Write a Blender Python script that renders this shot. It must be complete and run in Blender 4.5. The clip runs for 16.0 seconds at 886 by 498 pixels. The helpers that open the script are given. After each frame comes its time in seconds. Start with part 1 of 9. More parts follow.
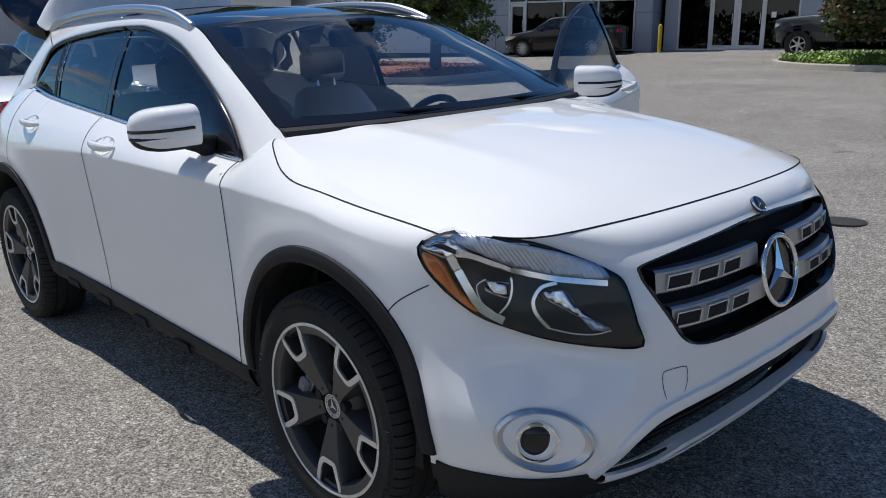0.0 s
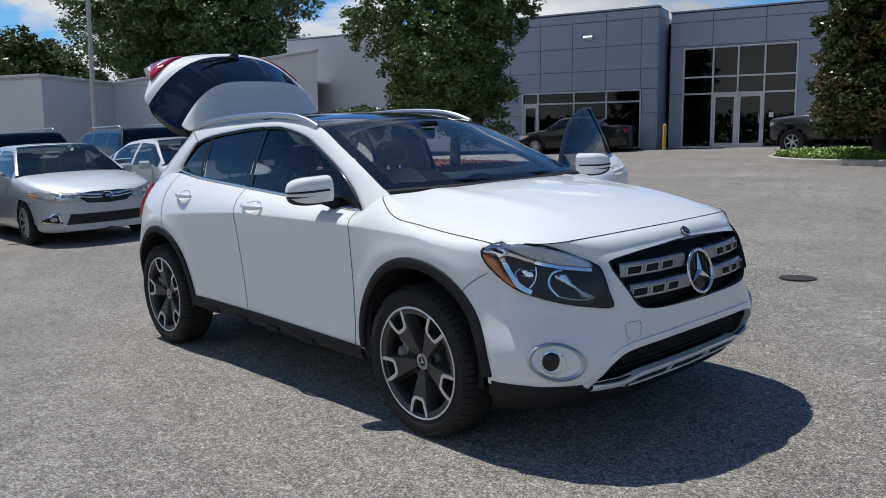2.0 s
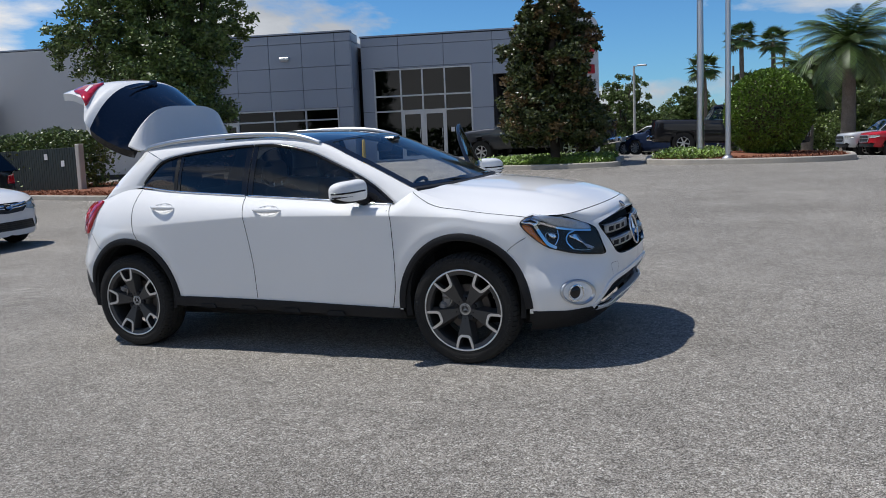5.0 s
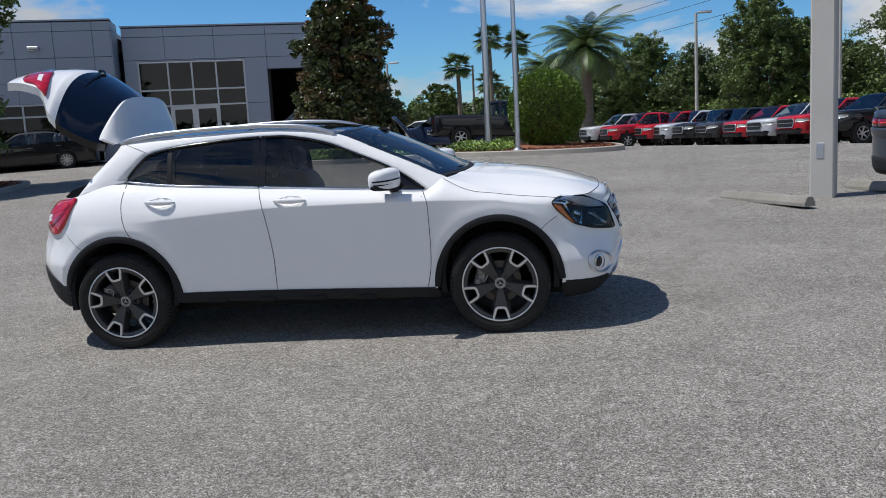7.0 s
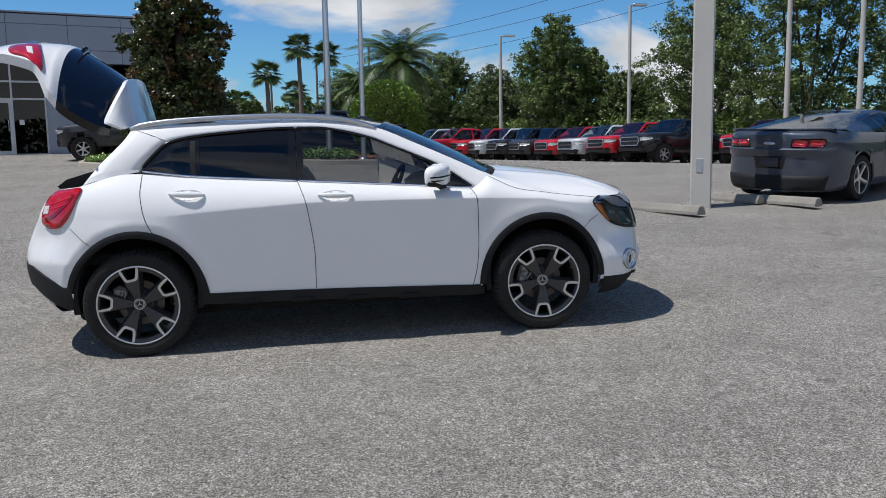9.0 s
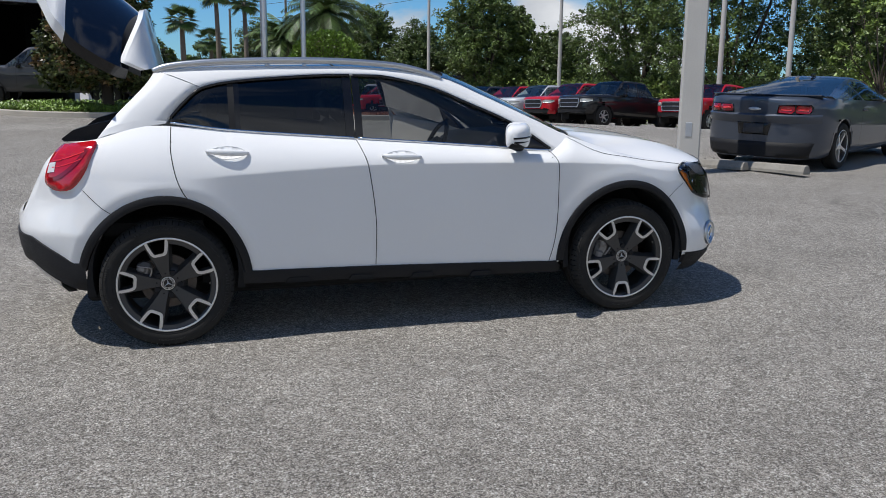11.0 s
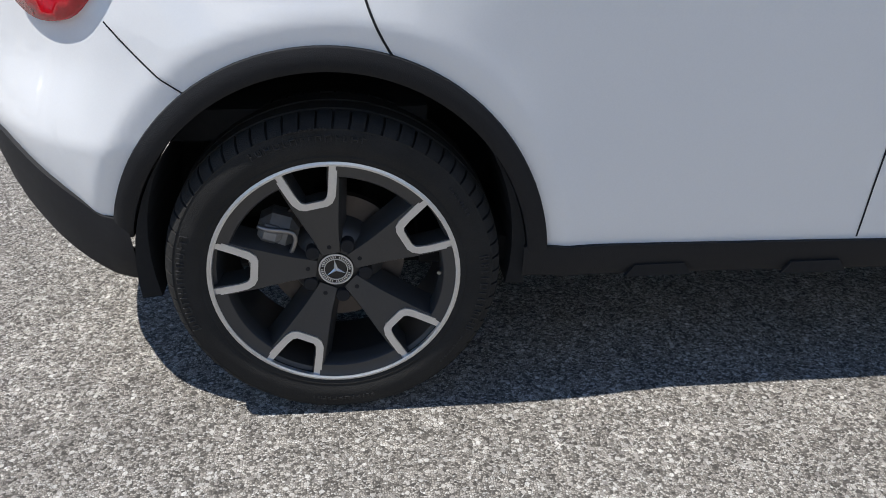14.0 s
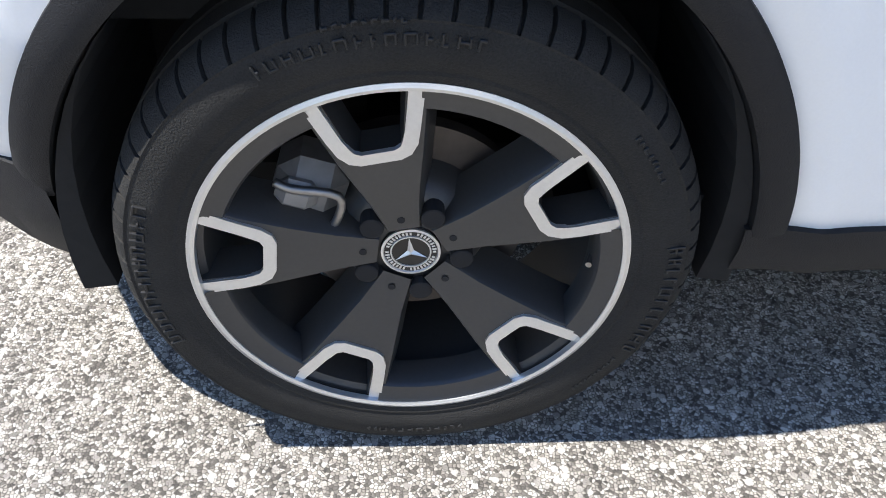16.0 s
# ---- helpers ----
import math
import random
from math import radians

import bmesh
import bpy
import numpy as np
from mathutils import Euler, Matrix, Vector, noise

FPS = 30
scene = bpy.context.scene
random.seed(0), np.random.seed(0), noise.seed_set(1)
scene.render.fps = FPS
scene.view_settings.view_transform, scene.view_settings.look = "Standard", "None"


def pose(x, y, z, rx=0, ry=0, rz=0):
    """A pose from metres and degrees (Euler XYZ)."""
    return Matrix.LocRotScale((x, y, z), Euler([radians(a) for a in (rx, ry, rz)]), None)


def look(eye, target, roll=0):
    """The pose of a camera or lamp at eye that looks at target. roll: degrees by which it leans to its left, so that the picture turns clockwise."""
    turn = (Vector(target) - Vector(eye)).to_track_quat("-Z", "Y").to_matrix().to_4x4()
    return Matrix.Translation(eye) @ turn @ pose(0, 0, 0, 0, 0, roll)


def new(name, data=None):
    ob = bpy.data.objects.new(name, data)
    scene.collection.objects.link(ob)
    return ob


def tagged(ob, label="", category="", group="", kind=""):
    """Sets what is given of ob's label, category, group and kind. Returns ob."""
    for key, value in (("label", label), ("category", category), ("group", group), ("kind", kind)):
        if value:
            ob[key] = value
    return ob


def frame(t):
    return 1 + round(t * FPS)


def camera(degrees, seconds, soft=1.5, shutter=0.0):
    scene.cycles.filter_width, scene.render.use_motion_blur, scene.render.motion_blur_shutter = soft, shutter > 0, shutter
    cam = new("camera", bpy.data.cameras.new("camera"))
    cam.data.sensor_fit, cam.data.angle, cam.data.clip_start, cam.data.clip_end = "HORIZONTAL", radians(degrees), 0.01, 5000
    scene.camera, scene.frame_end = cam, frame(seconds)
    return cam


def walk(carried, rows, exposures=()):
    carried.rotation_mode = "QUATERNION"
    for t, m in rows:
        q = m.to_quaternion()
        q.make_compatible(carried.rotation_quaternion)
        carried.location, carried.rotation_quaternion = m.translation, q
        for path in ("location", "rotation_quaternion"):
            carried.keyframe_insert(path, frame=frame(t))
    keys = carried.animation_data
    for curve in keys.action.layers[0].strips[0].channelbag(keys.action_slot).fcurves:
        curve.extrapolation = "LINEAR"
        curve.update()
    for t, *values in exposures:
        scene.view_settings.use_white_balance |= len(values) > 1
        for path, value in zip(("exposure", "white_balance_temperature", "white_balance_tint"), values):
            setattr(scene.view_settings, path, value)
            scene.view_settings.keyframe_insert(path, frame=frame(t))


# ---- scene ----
cam = camera(57.11, 16.0, soft=0.9)
PATH = [
    (0, (3.135, -2.123, 1.330), (1.7204, -0.7937, 0.8474), -0.05),
    (0.5, (3.387, -2.389, 1.329), (1.9271, -1.0753, 0.9518), -0.30),
    (1, (3.616, -2.667, 1.329), (2.1396, -1.3523, 1.0275), -0.39),
    (1.5, (3.835, -2.958, 1.325), (2.3632, -1.6320, 1.0521), -0.39),
    (2, (4.066, -3.215, 1.293), (2.5967, -1.8816, 1.0427), -0.29),
    (2.5, (4.183, -3.567, 1.294), (2.7477, -2.1943, 1.0595), -0.14),
    (3, (4.187, -4.009, 1.308), (2.7892, -2.5964, 1.0833), -0.53),
    (3.5, (4.055, -4.355, 1.290), (2.7341, -2.8691, 1.0729), -1.27),
    (4, (3.866, -4.758, 1.289), (2.7175, -3.1349, 1.0719), -1.29),
    (4.5, (3.628, -5.158, 1.291), (2.6302, -3.4391, 1.0735), -1.99),
    (5, (3.292, -5.465, 1.276), (2.4709, -3.6556, 1.0503), -2.31),
    (5.2, (3.153, -5.603, 1.260), (2.4024, -3.7631, 1.0297), -2.44),
    (7.3, (1.282, -6.419, 1.327), (1.1615, -4.4409, 1.0601), -2.63),
    (7.5, (1.105, -6.434, 1.331), (1.0485, -4.4527, 1.0635), -2.29),
    (8, (0.607, -6.460, 1.314), (0.7097, -4.4791, 1.0555), -1.71),
    (8.5, (0.178, -6.402, 1.289), (0.3788, -4.4289, 1.0329), -1.41),
    (9, (-0.252, -6.315, 1.268), (0.0697, -4.3569, 1.0173), -0.96),
    (9.2, (-0.424, -6.273, 1.263), (-0.0548, -4.3241, 1.0105), -0.67),
    (11.3, (-1.127, -5.124, 1.254), (-0.5892, -3.2347, 0.8786), 0.74),
    (11.5, (-1.142, -4.923, 1.237), (-0.6551, -3.0243, 0.8444), 0.51),
    (12, (-1.199, -4.385, 1.238), (-0.7522, -2.4917, 0.7762), 0.58),
    (12.5, (-1.242, -3.805, 1.226), (-0.8407, -1.9280, 0.6647), 0.98),
    (13, (-1.256, -3.355, 1.121), (-0.9723, -1.4668, 0.5250), 1.04),
    (13.5, (-1.271, -2.875, 1.083), (-1.0418, -1.0136, 0.3886), 0.89),
    (14, (-1.292, -2.412, 1.072), (-1.1024, -0.6206, 0.2043), 1.42),
    (14.5, (-1.361, -2.023, 0.993), (-1.1363, -0.3399, -0.0640), 3.03),
    (15, (-1.373, -1.745, 0.939), (-1.1716, -0.1643, -0.2701), 4.20),
    (15.5, (-1.352, -1.645, 0.920), (-1.2818, -0.1101, -0.3595), 2.14),
    (16, (-1.365, -1.632, 0.926), (-1.2650, -0.1031, -0.3588), 2.47),
]
walk(cam, [(t, look(eye, target, roll)) for t, eye, target, roll in PATH],
     exposures=[(0, -0.26), (11.5, -0.24), (12.5, -0.24), (13.5, -0.12), (14.5, 0.34), (15.2, 0.80), (16, 1.00)])

# ---- world and sun ----
SUN_TO = Vector((-0.486, -0.060, 1.0)).normalized()          # towards the sun
world = bpy.data.worlds.new("sky")
scene.world = world
world.use_nodes = True
wt = world.node_tree
wt.nodes.clear()


w_out = wt.nodes.new("ShaderNodeOutputWorld")
w_bg = wt.nodes.new("ShaderNodeBackground")
w_bg.inputs["Strength"].default_value = 0.054
w_sky = wt.nodes.new("ShaderNodeTexSky")
w_sky.sky_type = "NISHITA"
w_sky.sun_disc = False
w_sky.sun_elevation = math.asin(SUN_TO.z)
w_sky.sun_rotation = math.atan2(SUN_TO.x, SUN_TO.y)
w_sky.air_density, w_sky.dust_density, w_sky.ozone_density = 1.3, 0.15, 3.0
w_tc = wt.nodes.new("ShaderNodeTexCoord")
w_map = wt.nodes.new("ShaderNodeMapping")
w_map.inputs["Scale"].default_value = (1.0, 1.0, 2.4)
w_n = wt.nodes.new("ShaderNodeTexNoise")
w_n.inputs["Scale"].default_value = 3.1
w_n.inputs["Detail"].default_value = 9.0
w_n.inputs["Roughness"].default_value = 0.55
w_n.inputs["Distortion"].default_value = 0.3
w_r = wt.nodes.new("ShaderNodeValToRGB")
w_r.color_ramp.elements[0].position, w_r.color_ramp.elements[0].color = 0.555, (0, 0, 0, 1)
w_r.color_ramp.elements[1].position, w_r.color_ramp.elements[1].color = 0.63, (1, 1, 1, 1)
w_mix = wt.nodes.new("ShaderNodeMixRGB")
w_n2 = wt.nodes.new("ShaderNodeTexNoise")
w_n2.inputs["Scale"].default_value, w_n2.inputs["Detail"].default_value = 5.5, 6.0
w_cc = wt.nodes.new("ShaderNodeValToRGB")
w_cc.color_ramp.elements[0].position, w_cc.color_ramp.elements[0].color = 0.36, (10.0, 10.7, 11.8, 1)
w_cc.color_ramp.elements[1].position, w_cc.color_ramp.elements[1].color = 0.60, (16.6, 17.1, 17.9, 1)
w_tint = wt.nodes.new("ShaderNodeMixRGB")
w_tint.blend_type = "MULTIPLY"
w_tint.inputs["Fac"].default_value = 1.0
w_tint.inputs["Color2"].default_value = (0.53, 1.0, 1.56, 1)
w_sep = wt.nodes.new("ShaderNodeSeparateXYZ")
wt.links.new(w_tc.outputs["Generated"], w_sep.inputs[0])
w_low = wt.nodes.new("ShaderNodeMapRange")
w_low.inputs["From Min"].default_value, w_low.inputs["From Max"].default_value = 0.02, 0.45
w_low.inputs["To Min"].default_value, w_low.inputs["To Max"].default_value = 1.80, 1.0
wt.links.new(w_sep.outputs["Z"], w_low.inputs["Value"])
w_lift = wt.nodes.new("ShaderNodeVectorMath")
w_lift.operation = "SCALE"
wt.links.new(w_sky.outputs[0], w_lift.inputs[0])
wt.links.new(w_low.outputs[0], w_lift.inputs["Scale"])
wt.links.new(w_lift.outputs[0], w_tint.inputs["Color1"])
wt.links.new(w_tc.outputs["Generated"], w_map.inputs["Vector"])
wt.links.new(w_map.outputs[0], w_n.inputs["Vector"])
wt.links.new(w_map.outputs[0], w_n2.inputs["Vector"])
wt.links.new(w_n2.outputs["Fac"], w_cc.inputs["Fac"])
wt.links.new(w_cc.outputs[0], w_mix.inputs["Color2"])
# cumulus banks low over the horizon
w_band = wt.nodes.new("ShaderNodeMapRange")
w_band.inputs["From Min"].default_value, w_band.inputs["From Max"].default_value = 0.10, 0.30
w_band.inputs["To Min"].default_value, w_band.inputs["To Max"].default_value = 0.035, 0.0
wt.links.new(w_sep.outputs["Z"], w_band.inputs["Value"])
w_first = wt.nodes.new("ShaderNodeMath")
w_first.operation = "ADD"
wt.links.new(w_n.outputs["Fac"], w_first.inputs[0])
wt.links.new(w_band.outputs[0], w_first.inputs[1])
w_last = w_first.outputs[0]
for bank, width, lift in (((-0.82, 0.555, 0.14), 0.010, 0.10), ((-0.63, 0.755, 0.17), 0.006, 0.10), ((-0.95, 0.28, 0.11), 0.014, 0.09), ((0.25, 0.96, 0.06), 0.004, 0.05), ((-0.12, 0.99, 0.03), 0.006, 0.12), ((-0.74, -0.65, 0.16), 0.03, 0.15), ((0.1, -0.95, 0.22), 0.55, 0.13)):
    w_dot = wt.nodes.new("ShaderNodeVectorMath")
    w_dot.operation = "DOT_PRODUCT"
    w_dot.inputs[1].default_value = Vector(bank).normalized()
    wt.links.new(w_tc.outputs["Generated"], w_dot.inputs[0])
    w_mr = wt.nodes.new("ShaderNodeMapRange")
    w_mr.interpolation_type = "SMOOTHSTEP"
    w_mr.inputs["From Min"].default_value, w_mr.inputs["From Max"].default_value = 1 - width, 1.0
    w_mr.inputs["To Min"].default_value, w_mr.inputs["To Max"].default_value = 0.0, lift
    wt.links.new(w_dot.outputs["Value"], w_mr.inputs["Value"])
    w_add = wt.nodes.new("ShaderNodeMath")
    w_add.operation = "ADD"
    wt.links.new(w_last, w_add.inputs[0])
    wt.links.new(w_mr.outputs[0], w_add.inputs[1])
    w_last = w_add.outputs[0]
wt.links.new(w_last, w_r.inputs["Fac"])
w_el = wt.nodes.new("ShaderNodeMapRange")
w_el.inputs["From Min"].default_value, w_el.inputs["From Max"].default_value = 0.30, 0.75
w_el.inputs["To Min"].default_value, w_el.inputs["To Max"].default_value = 1.0, 0.25
w_mul = wt.nodes.new("ShaderNodeMath")
w_mul.operation = "MULTIPLY"
wt.links.new(w_sep.outputs["Z"], w_el.inputs["Value"])
wt.links.new(w_r.outputs[0], w_mul.inputs[0])
wt.links.new(w_el.outputs[0], w_mul.inputs[1])
wt.links.new(w_mul.outputs[0], w_mix.inputs["Fac"])
wt.links.new(w_tint.outputs[0], w_mix.inputs["Color1"])
wt.links.new(w_mix.outputs[0], w_bg.inputs["Color"])
wt.links.new(w_bg.outputs[0], w_out.inputs["Surface"])

sun = new("sun", bpy.data.lights.new("sun", "SUN"))
sun.data.energy, sun.data.angle, sun.data.color = 4.7, radians(0.55), (1.0, 0.975, 0.945)
sun.matrix_world = look(SUN_TO * 60, (0, 0, 0))

# ---- materials ----
def material(name, color, rough=0.5, metal=0.0, vary=0.12, scale=3.0, fine=60.0, bump=0.0, bump_scale=80.0, coat=0.0, spec=0.5, island=0.0):
    """A surface with colour that varies at two scales, and fine relief."""
    m = bpy.data.materials.new(name)
    m.use_nodes = True
    nt = m.node_tree
    b = nt.nodes["Principled BSDF"]
    b.inputs["Roughness"].default_value = rough
    b.inputs["Metallic"].default_value = metal
    b.inputs["Coat Weight"].default_value = coat
    b.inputs["Coat Roughness"].default_value = 0.03
    b.inputs["Specular IOR Level"].default_value = spec
    tc = nt.nodes.new("ShaderNodeTexCoord")
    n1, n2 = nt.nodes.new("ShaderNodeTexNoise"), nt.nodes.new("ShaderNodeTexNoise")
    n1.inputs["Scale"].default_value, n1.inputs["Detail"].default_value = scale, 4
    n2.inputs["Scale"].default_value, n2.inputs["Detail"].default_value = fine, 2
    add = nt.nodes.new("ShaderNodeMath")
    add.operation = "MULTIPLY_ADD"
    add.inputs[1].default_value = 0.5
    nt.links.new(tc.outputs["Object"], n1.inputs["Vector"])
    nt.links.new(tc.outputs["Object"], n2.inputs["Vector"])
    half = nt.nodes.new("ShaderNodeMath")
    half.operation = "MULTIPLY"
    half.inputs[1].default_value = 0.5
    nt.links.new(n2.outputs["Fac"], half.inputs[0])
    nt.links.new(n1.outputs["Fac"], add.inputs[0])
    nt.links.new(half.outputs[0], add.inputs[2])
    rng = nt.nodes.new("ShaderNodeMapRange")
    rng.inputs["From Min"].default_value, rng.inputs["From Max"].default_value = 0.25, 0.75
    rng.inputs["To Min"].default_value, rng.inputs["To Max"].default_value = 1 - vary, 1 + vary
    nt.links.new(add.outputs[0], rng.inputs["Value"])
    last = rng.outputs[0]
    if island:
        g = nt.nodes.new("ShaderNodeNewGeometry")
        r2 = nt.nodes.new("ShaderNodeMapRange")
        r2.inputs["To Min"].default_value, r2.inputs["To Max"].default_value = 1 - island, 1 + island
        nt.links.new(g.outputs["Random Per Island"], r2.inputs["Value"])
        mu = nt.nodes.new("ShaderNodeMath")
        mu.operation = "MULTIPLY"
        nt.links.new(r2.outputs[0], mu.inputs[0])
        nt.links.new(last, mu.inputs[1])
        last = mu.outputs[0]
    mix = nt.nodes.new("ShaderNodeVectorMath")
    mix.operation = "SCALE"
    mix.inputs[0].default_value = color[:3]
    nt.links.new(last, mix.inputs["Scale"])
    nt.links.new(mix.outputs[0], b.inputs["Base Color"])
    if bump:
        n3 = nt.nodes.new("ShaderNodeTexNoise")
        n3.inputs["Scale"].default_value, n3.inputs["Detail"].default_value = bump_scale, 3
        bp = nt.nodes.new("ShaderNodeBump")
        bp.inputs["Strength"].default_value, bp.inputs["Distance"].default_value = min(1, bump), 0.004
        nt.links.new(tc.outputs["Object"], n3.inputs["Vector"])
        nt.links.new(n3.outputs["Fac"], bp.inputs["Height"])
        nt.links.new(bp.outputs[0], b.inputs["Normal"])
    return m


def glass(name, tint, rough=0.0, gloss=1.0, ior=1.62):
    """A thin pane: it lets tinted light straight through and mirrors by its angle."""
    m = bpy.data.materials.new(name)
    m.use_nodes = True
    nt = m.node_tree
    nt.nodes.clear()
    out = nt.nodes.new("ShaderNodeOutputMaterial")
    tr, gl, mx, fr = (nt.nodes.new("ShaderNode" + k) for k in ("BsdfTransparent", "BsdfGlossy", "MixShader", "Fresnel"))
    tr.inputs["Color"].default_value = (*tint, 1)
    gl.inputs["Roughness"].default_value = rough
    gl.inputs["Color"].default_value = (gloss, gloss, gloss, 1)
    fr.inputs["IOR"].default_value = ior
    nt.links.new(fr.outputs[0], mx.inputs[0])
    nt.links.new(tr.outputs[0], mx.inputs[1])
    nt.links.new(gl.outputs[0], mx.inputs[2])
    nt.links.new(mx.outputs[0], out.inputs["Surface"])
    return m


def leaf_material(name, color, vary=0.6, gloss=0.45):
    m = material(name, color, rough=gloss, vary=0.25, scale=0.8, fine=9.0, island=vary)
    b = m.node_tree.nodes["Principled BSDF"]
    b.inputs["Transmission Weight"].default_value = 0.0
    b.inputs["Subsurface Weight"].default_value = 0.0
    return m


def pavement_material():
    """Worn pavement: pale and dark stones of about half a centimetre in dark binder, with some larger ones."""
    m = bpy.data.materials.new("worn_aggregate_asphalt")
    m.use_nodes = True
    nt = m.node_tree
    b = nt.nodes["Principled BSDF"]
    b.inputs["Roughness"].default_value = 0.85
    b.inputs["Specular IOR Level"].default_value = 0.25
    tc = nt.nodes.new("ShaderNodeTexCoord")

    def node(kind, **inputs):
        n = nt.nodes.new("ShaderNode" + kind)
        for k, v in inputs.items():
            n.inputs[k.replace("_", " ")].default_value = v
        return n

    def math2(op, a, c):
        n = nt.nodes.new("ShaderNodeMath")
        n.operation = op
        for i, v in enumerate((a, c)):
            if isinstance(v, (int, float)):
                n.inputs[i].default_value = v
            else:
                nt.links.new(v, n.inputs[i])
        return n.outputs[0]

    def spread(value, lo, hi, to_lo, to_hi):
        n = node("MapRange", From_Min=lo, From_Max=hi, To_Min=to_lo, To_Max=to_hi)
        nt.links.new(value, n.inputs["Value"])
        return n.outputs[0]

    def cells(scale, feature="F1"):
        n = node("TexVoronoi", Scale=scale)
        n.voronoi_dimensions, n.feature = "2D", feature
        nt.links.new(warp.outputs[0], n.inputs["Vector"])
        return n

    def ramp(value, stops):
        n = nt.nodes.new("ShaderNodeValToRGB")
        e = n.color_ramp.elements
        e[0].position, e[0].color = stops[0][0], (*stops[0][1], 1)
        e[1].position, e[1].color = stops[-1][0], (*stops[-1][1], 1)
        for p, c in stops[1:-1]:
            e.new(p).color = (*c, 1)
        nt.links.new(value, n.inputs["Fac"])
        return n.outputs[0]

    def blend(fac, c1, c2):
        n = nt.nodes.new("ShaderNodeMixRGB")
        nt.links.new(fac, n.inputs["Fac"])
        for v, k in ((c1, "Color1"), (c2, "Color2")):
            if isinstance(v, tuple):
                n.inputs[k].default_value = (*v, 1)
            else:
                nt.links.new(v, n.inputs[k])
        return n.outputs[0]

    # a slight warp keeps the stones from looking like cut cells
    wob = node("TexNoise", Scale=210.0, Detail=1.0)
    nt.links.new(tc.outputs["Object"], wob.inputs["Vector"])
    off = nt.nodes.new("ShaderNodeVectorMath")
    off.operation = "MULTIPLY_ADD"
    off.inputs[1].default_value = (0.0036, 0.0036, 0.0)
    nt.links.new(wob.outputs["Color"], off.inputs[0])
    nt.links.new(tc.outputs["Object"], off.inputs[2])
    warp = off
    small, gaps, big = cells(186.0), cells(186.0, "DISTANCE_TO_EDGE"), cells(70.0)
    sep, sepb = nt.nodes.new("ShaderNodeSeparateColor"), nt.nodes.new("ShaderNodeSeparateColor")
    nt.links.new(small.outputs["Color"], sep.inputs[0])
    nt.links.new(big.outputs["Color"], sepb.inputs[0])
    stone = ramp(sep.outputs[0], [(0.0, (0.085, 0.078, 0.069)), (0.20, (0.165, 0.150, 0.130)), (0.45, (0.345, 0.316, 0.272)), (0.75, (0.47, 0.437, 0.382)), (1.0, (0.62, 0.60, 0.55))])
    edge = spread(gaps.outputs["Distance"], 0.02, 0.16, 0.0, 1.0)
    col = blend(edge, (0.080, 0.073, 0.064), stone)
    pale = ramp(sepb.outputs[1], [(0.0, (0.20, 0.185, 0.165)), (0.5, (0.44, 0.41, 0.365)), (1.0, (0.62, 0.60, 0.55))])
    chosen = math2("MULTIPLY", spread(sepb.outputs[0], 0.77, 0.78, 0.0, 1.0), spread(big.outputs["Distance"], 0.34, 0.40, 1.0, 0.0))
    col = blend(chosen, col, pale)
    # broad lanes, patches, grime and a few oil spots
    mp = nt.nodes.new("ShaderNodeMapping")
    mp.inputs["Scale"].default_value = (1.0, 3.0, 1.0)
    mp.inputs["Rotation"].default_value = (0, 0, 0.35)
    nt.links.new(tc.outputs["Object"], mp.inputs["Vector"])
    tone = None
    for scale, detail, lo, hi, src in ((0.22, 6, 0.87, 1.14, mp.outputs[0]), (1.7, 6, 0.90, 1.09, tc.outputs["Object"]), (11.0, 5, 0.86, 1.12, tc.outputs["Object"]), (38.0, 3, 0.74, 1.24, tc.outputs["Object"]), (95.0, 2, 0.86, 1.14, tc.outputs["Object"])):
        n = node("TexNoise", Scale=scale, Detail=detail)
        nt.links.new(src, n.inputs["Vector"])
        v = spread(n.outputs["Fac"], 0.3, 0.7, lo, hi)
        tone = v if tone is None else math2("MULTIPLY", tone, v)
    spot = node("TexNoise", Scale=1.5, Detail=4)
    nt.links.new(tc.outputs["Object"], spot.inputs["Vector"])
    tone = math2("MULTIPLY", math2("MULTIPLY", tone, 0.93), spread(spot.outputs["Fac"], 0.70, 0.77, 1.0, 0.55))
    sc = nt.nodes.new("ShaderNodeVectorMath")
    sc.operation = "SCALE"
    nt.links.new(col, sc.inputs[0])
    nt.links.new(tone, sc.inputs["Scale"])
    nt.links.new(sc.outputs[0], b.inputs["Base Color"])
    hgt = math2("ADD", spread(gaps.outputs["Distance"], 0.0, 0.28, 0.0, 1.0), math2("MULTIPLY", sep.outputs[1], 0.45))
    hgt = math2("ADD", hgt, math2("MULTIPLY", chosen, 0.6))
    bp = nt.nodes.new("ShaderNodeBump")
    bp.inputs["Strength"].default_value, bp.inputs["Distance"].default_value = 0.6, 0.0014
    nt.links.new(hgt, bp.inputs["Height"])
    nt.links.new(bp.outputs[0], b.inputs["Normal"])
    return m


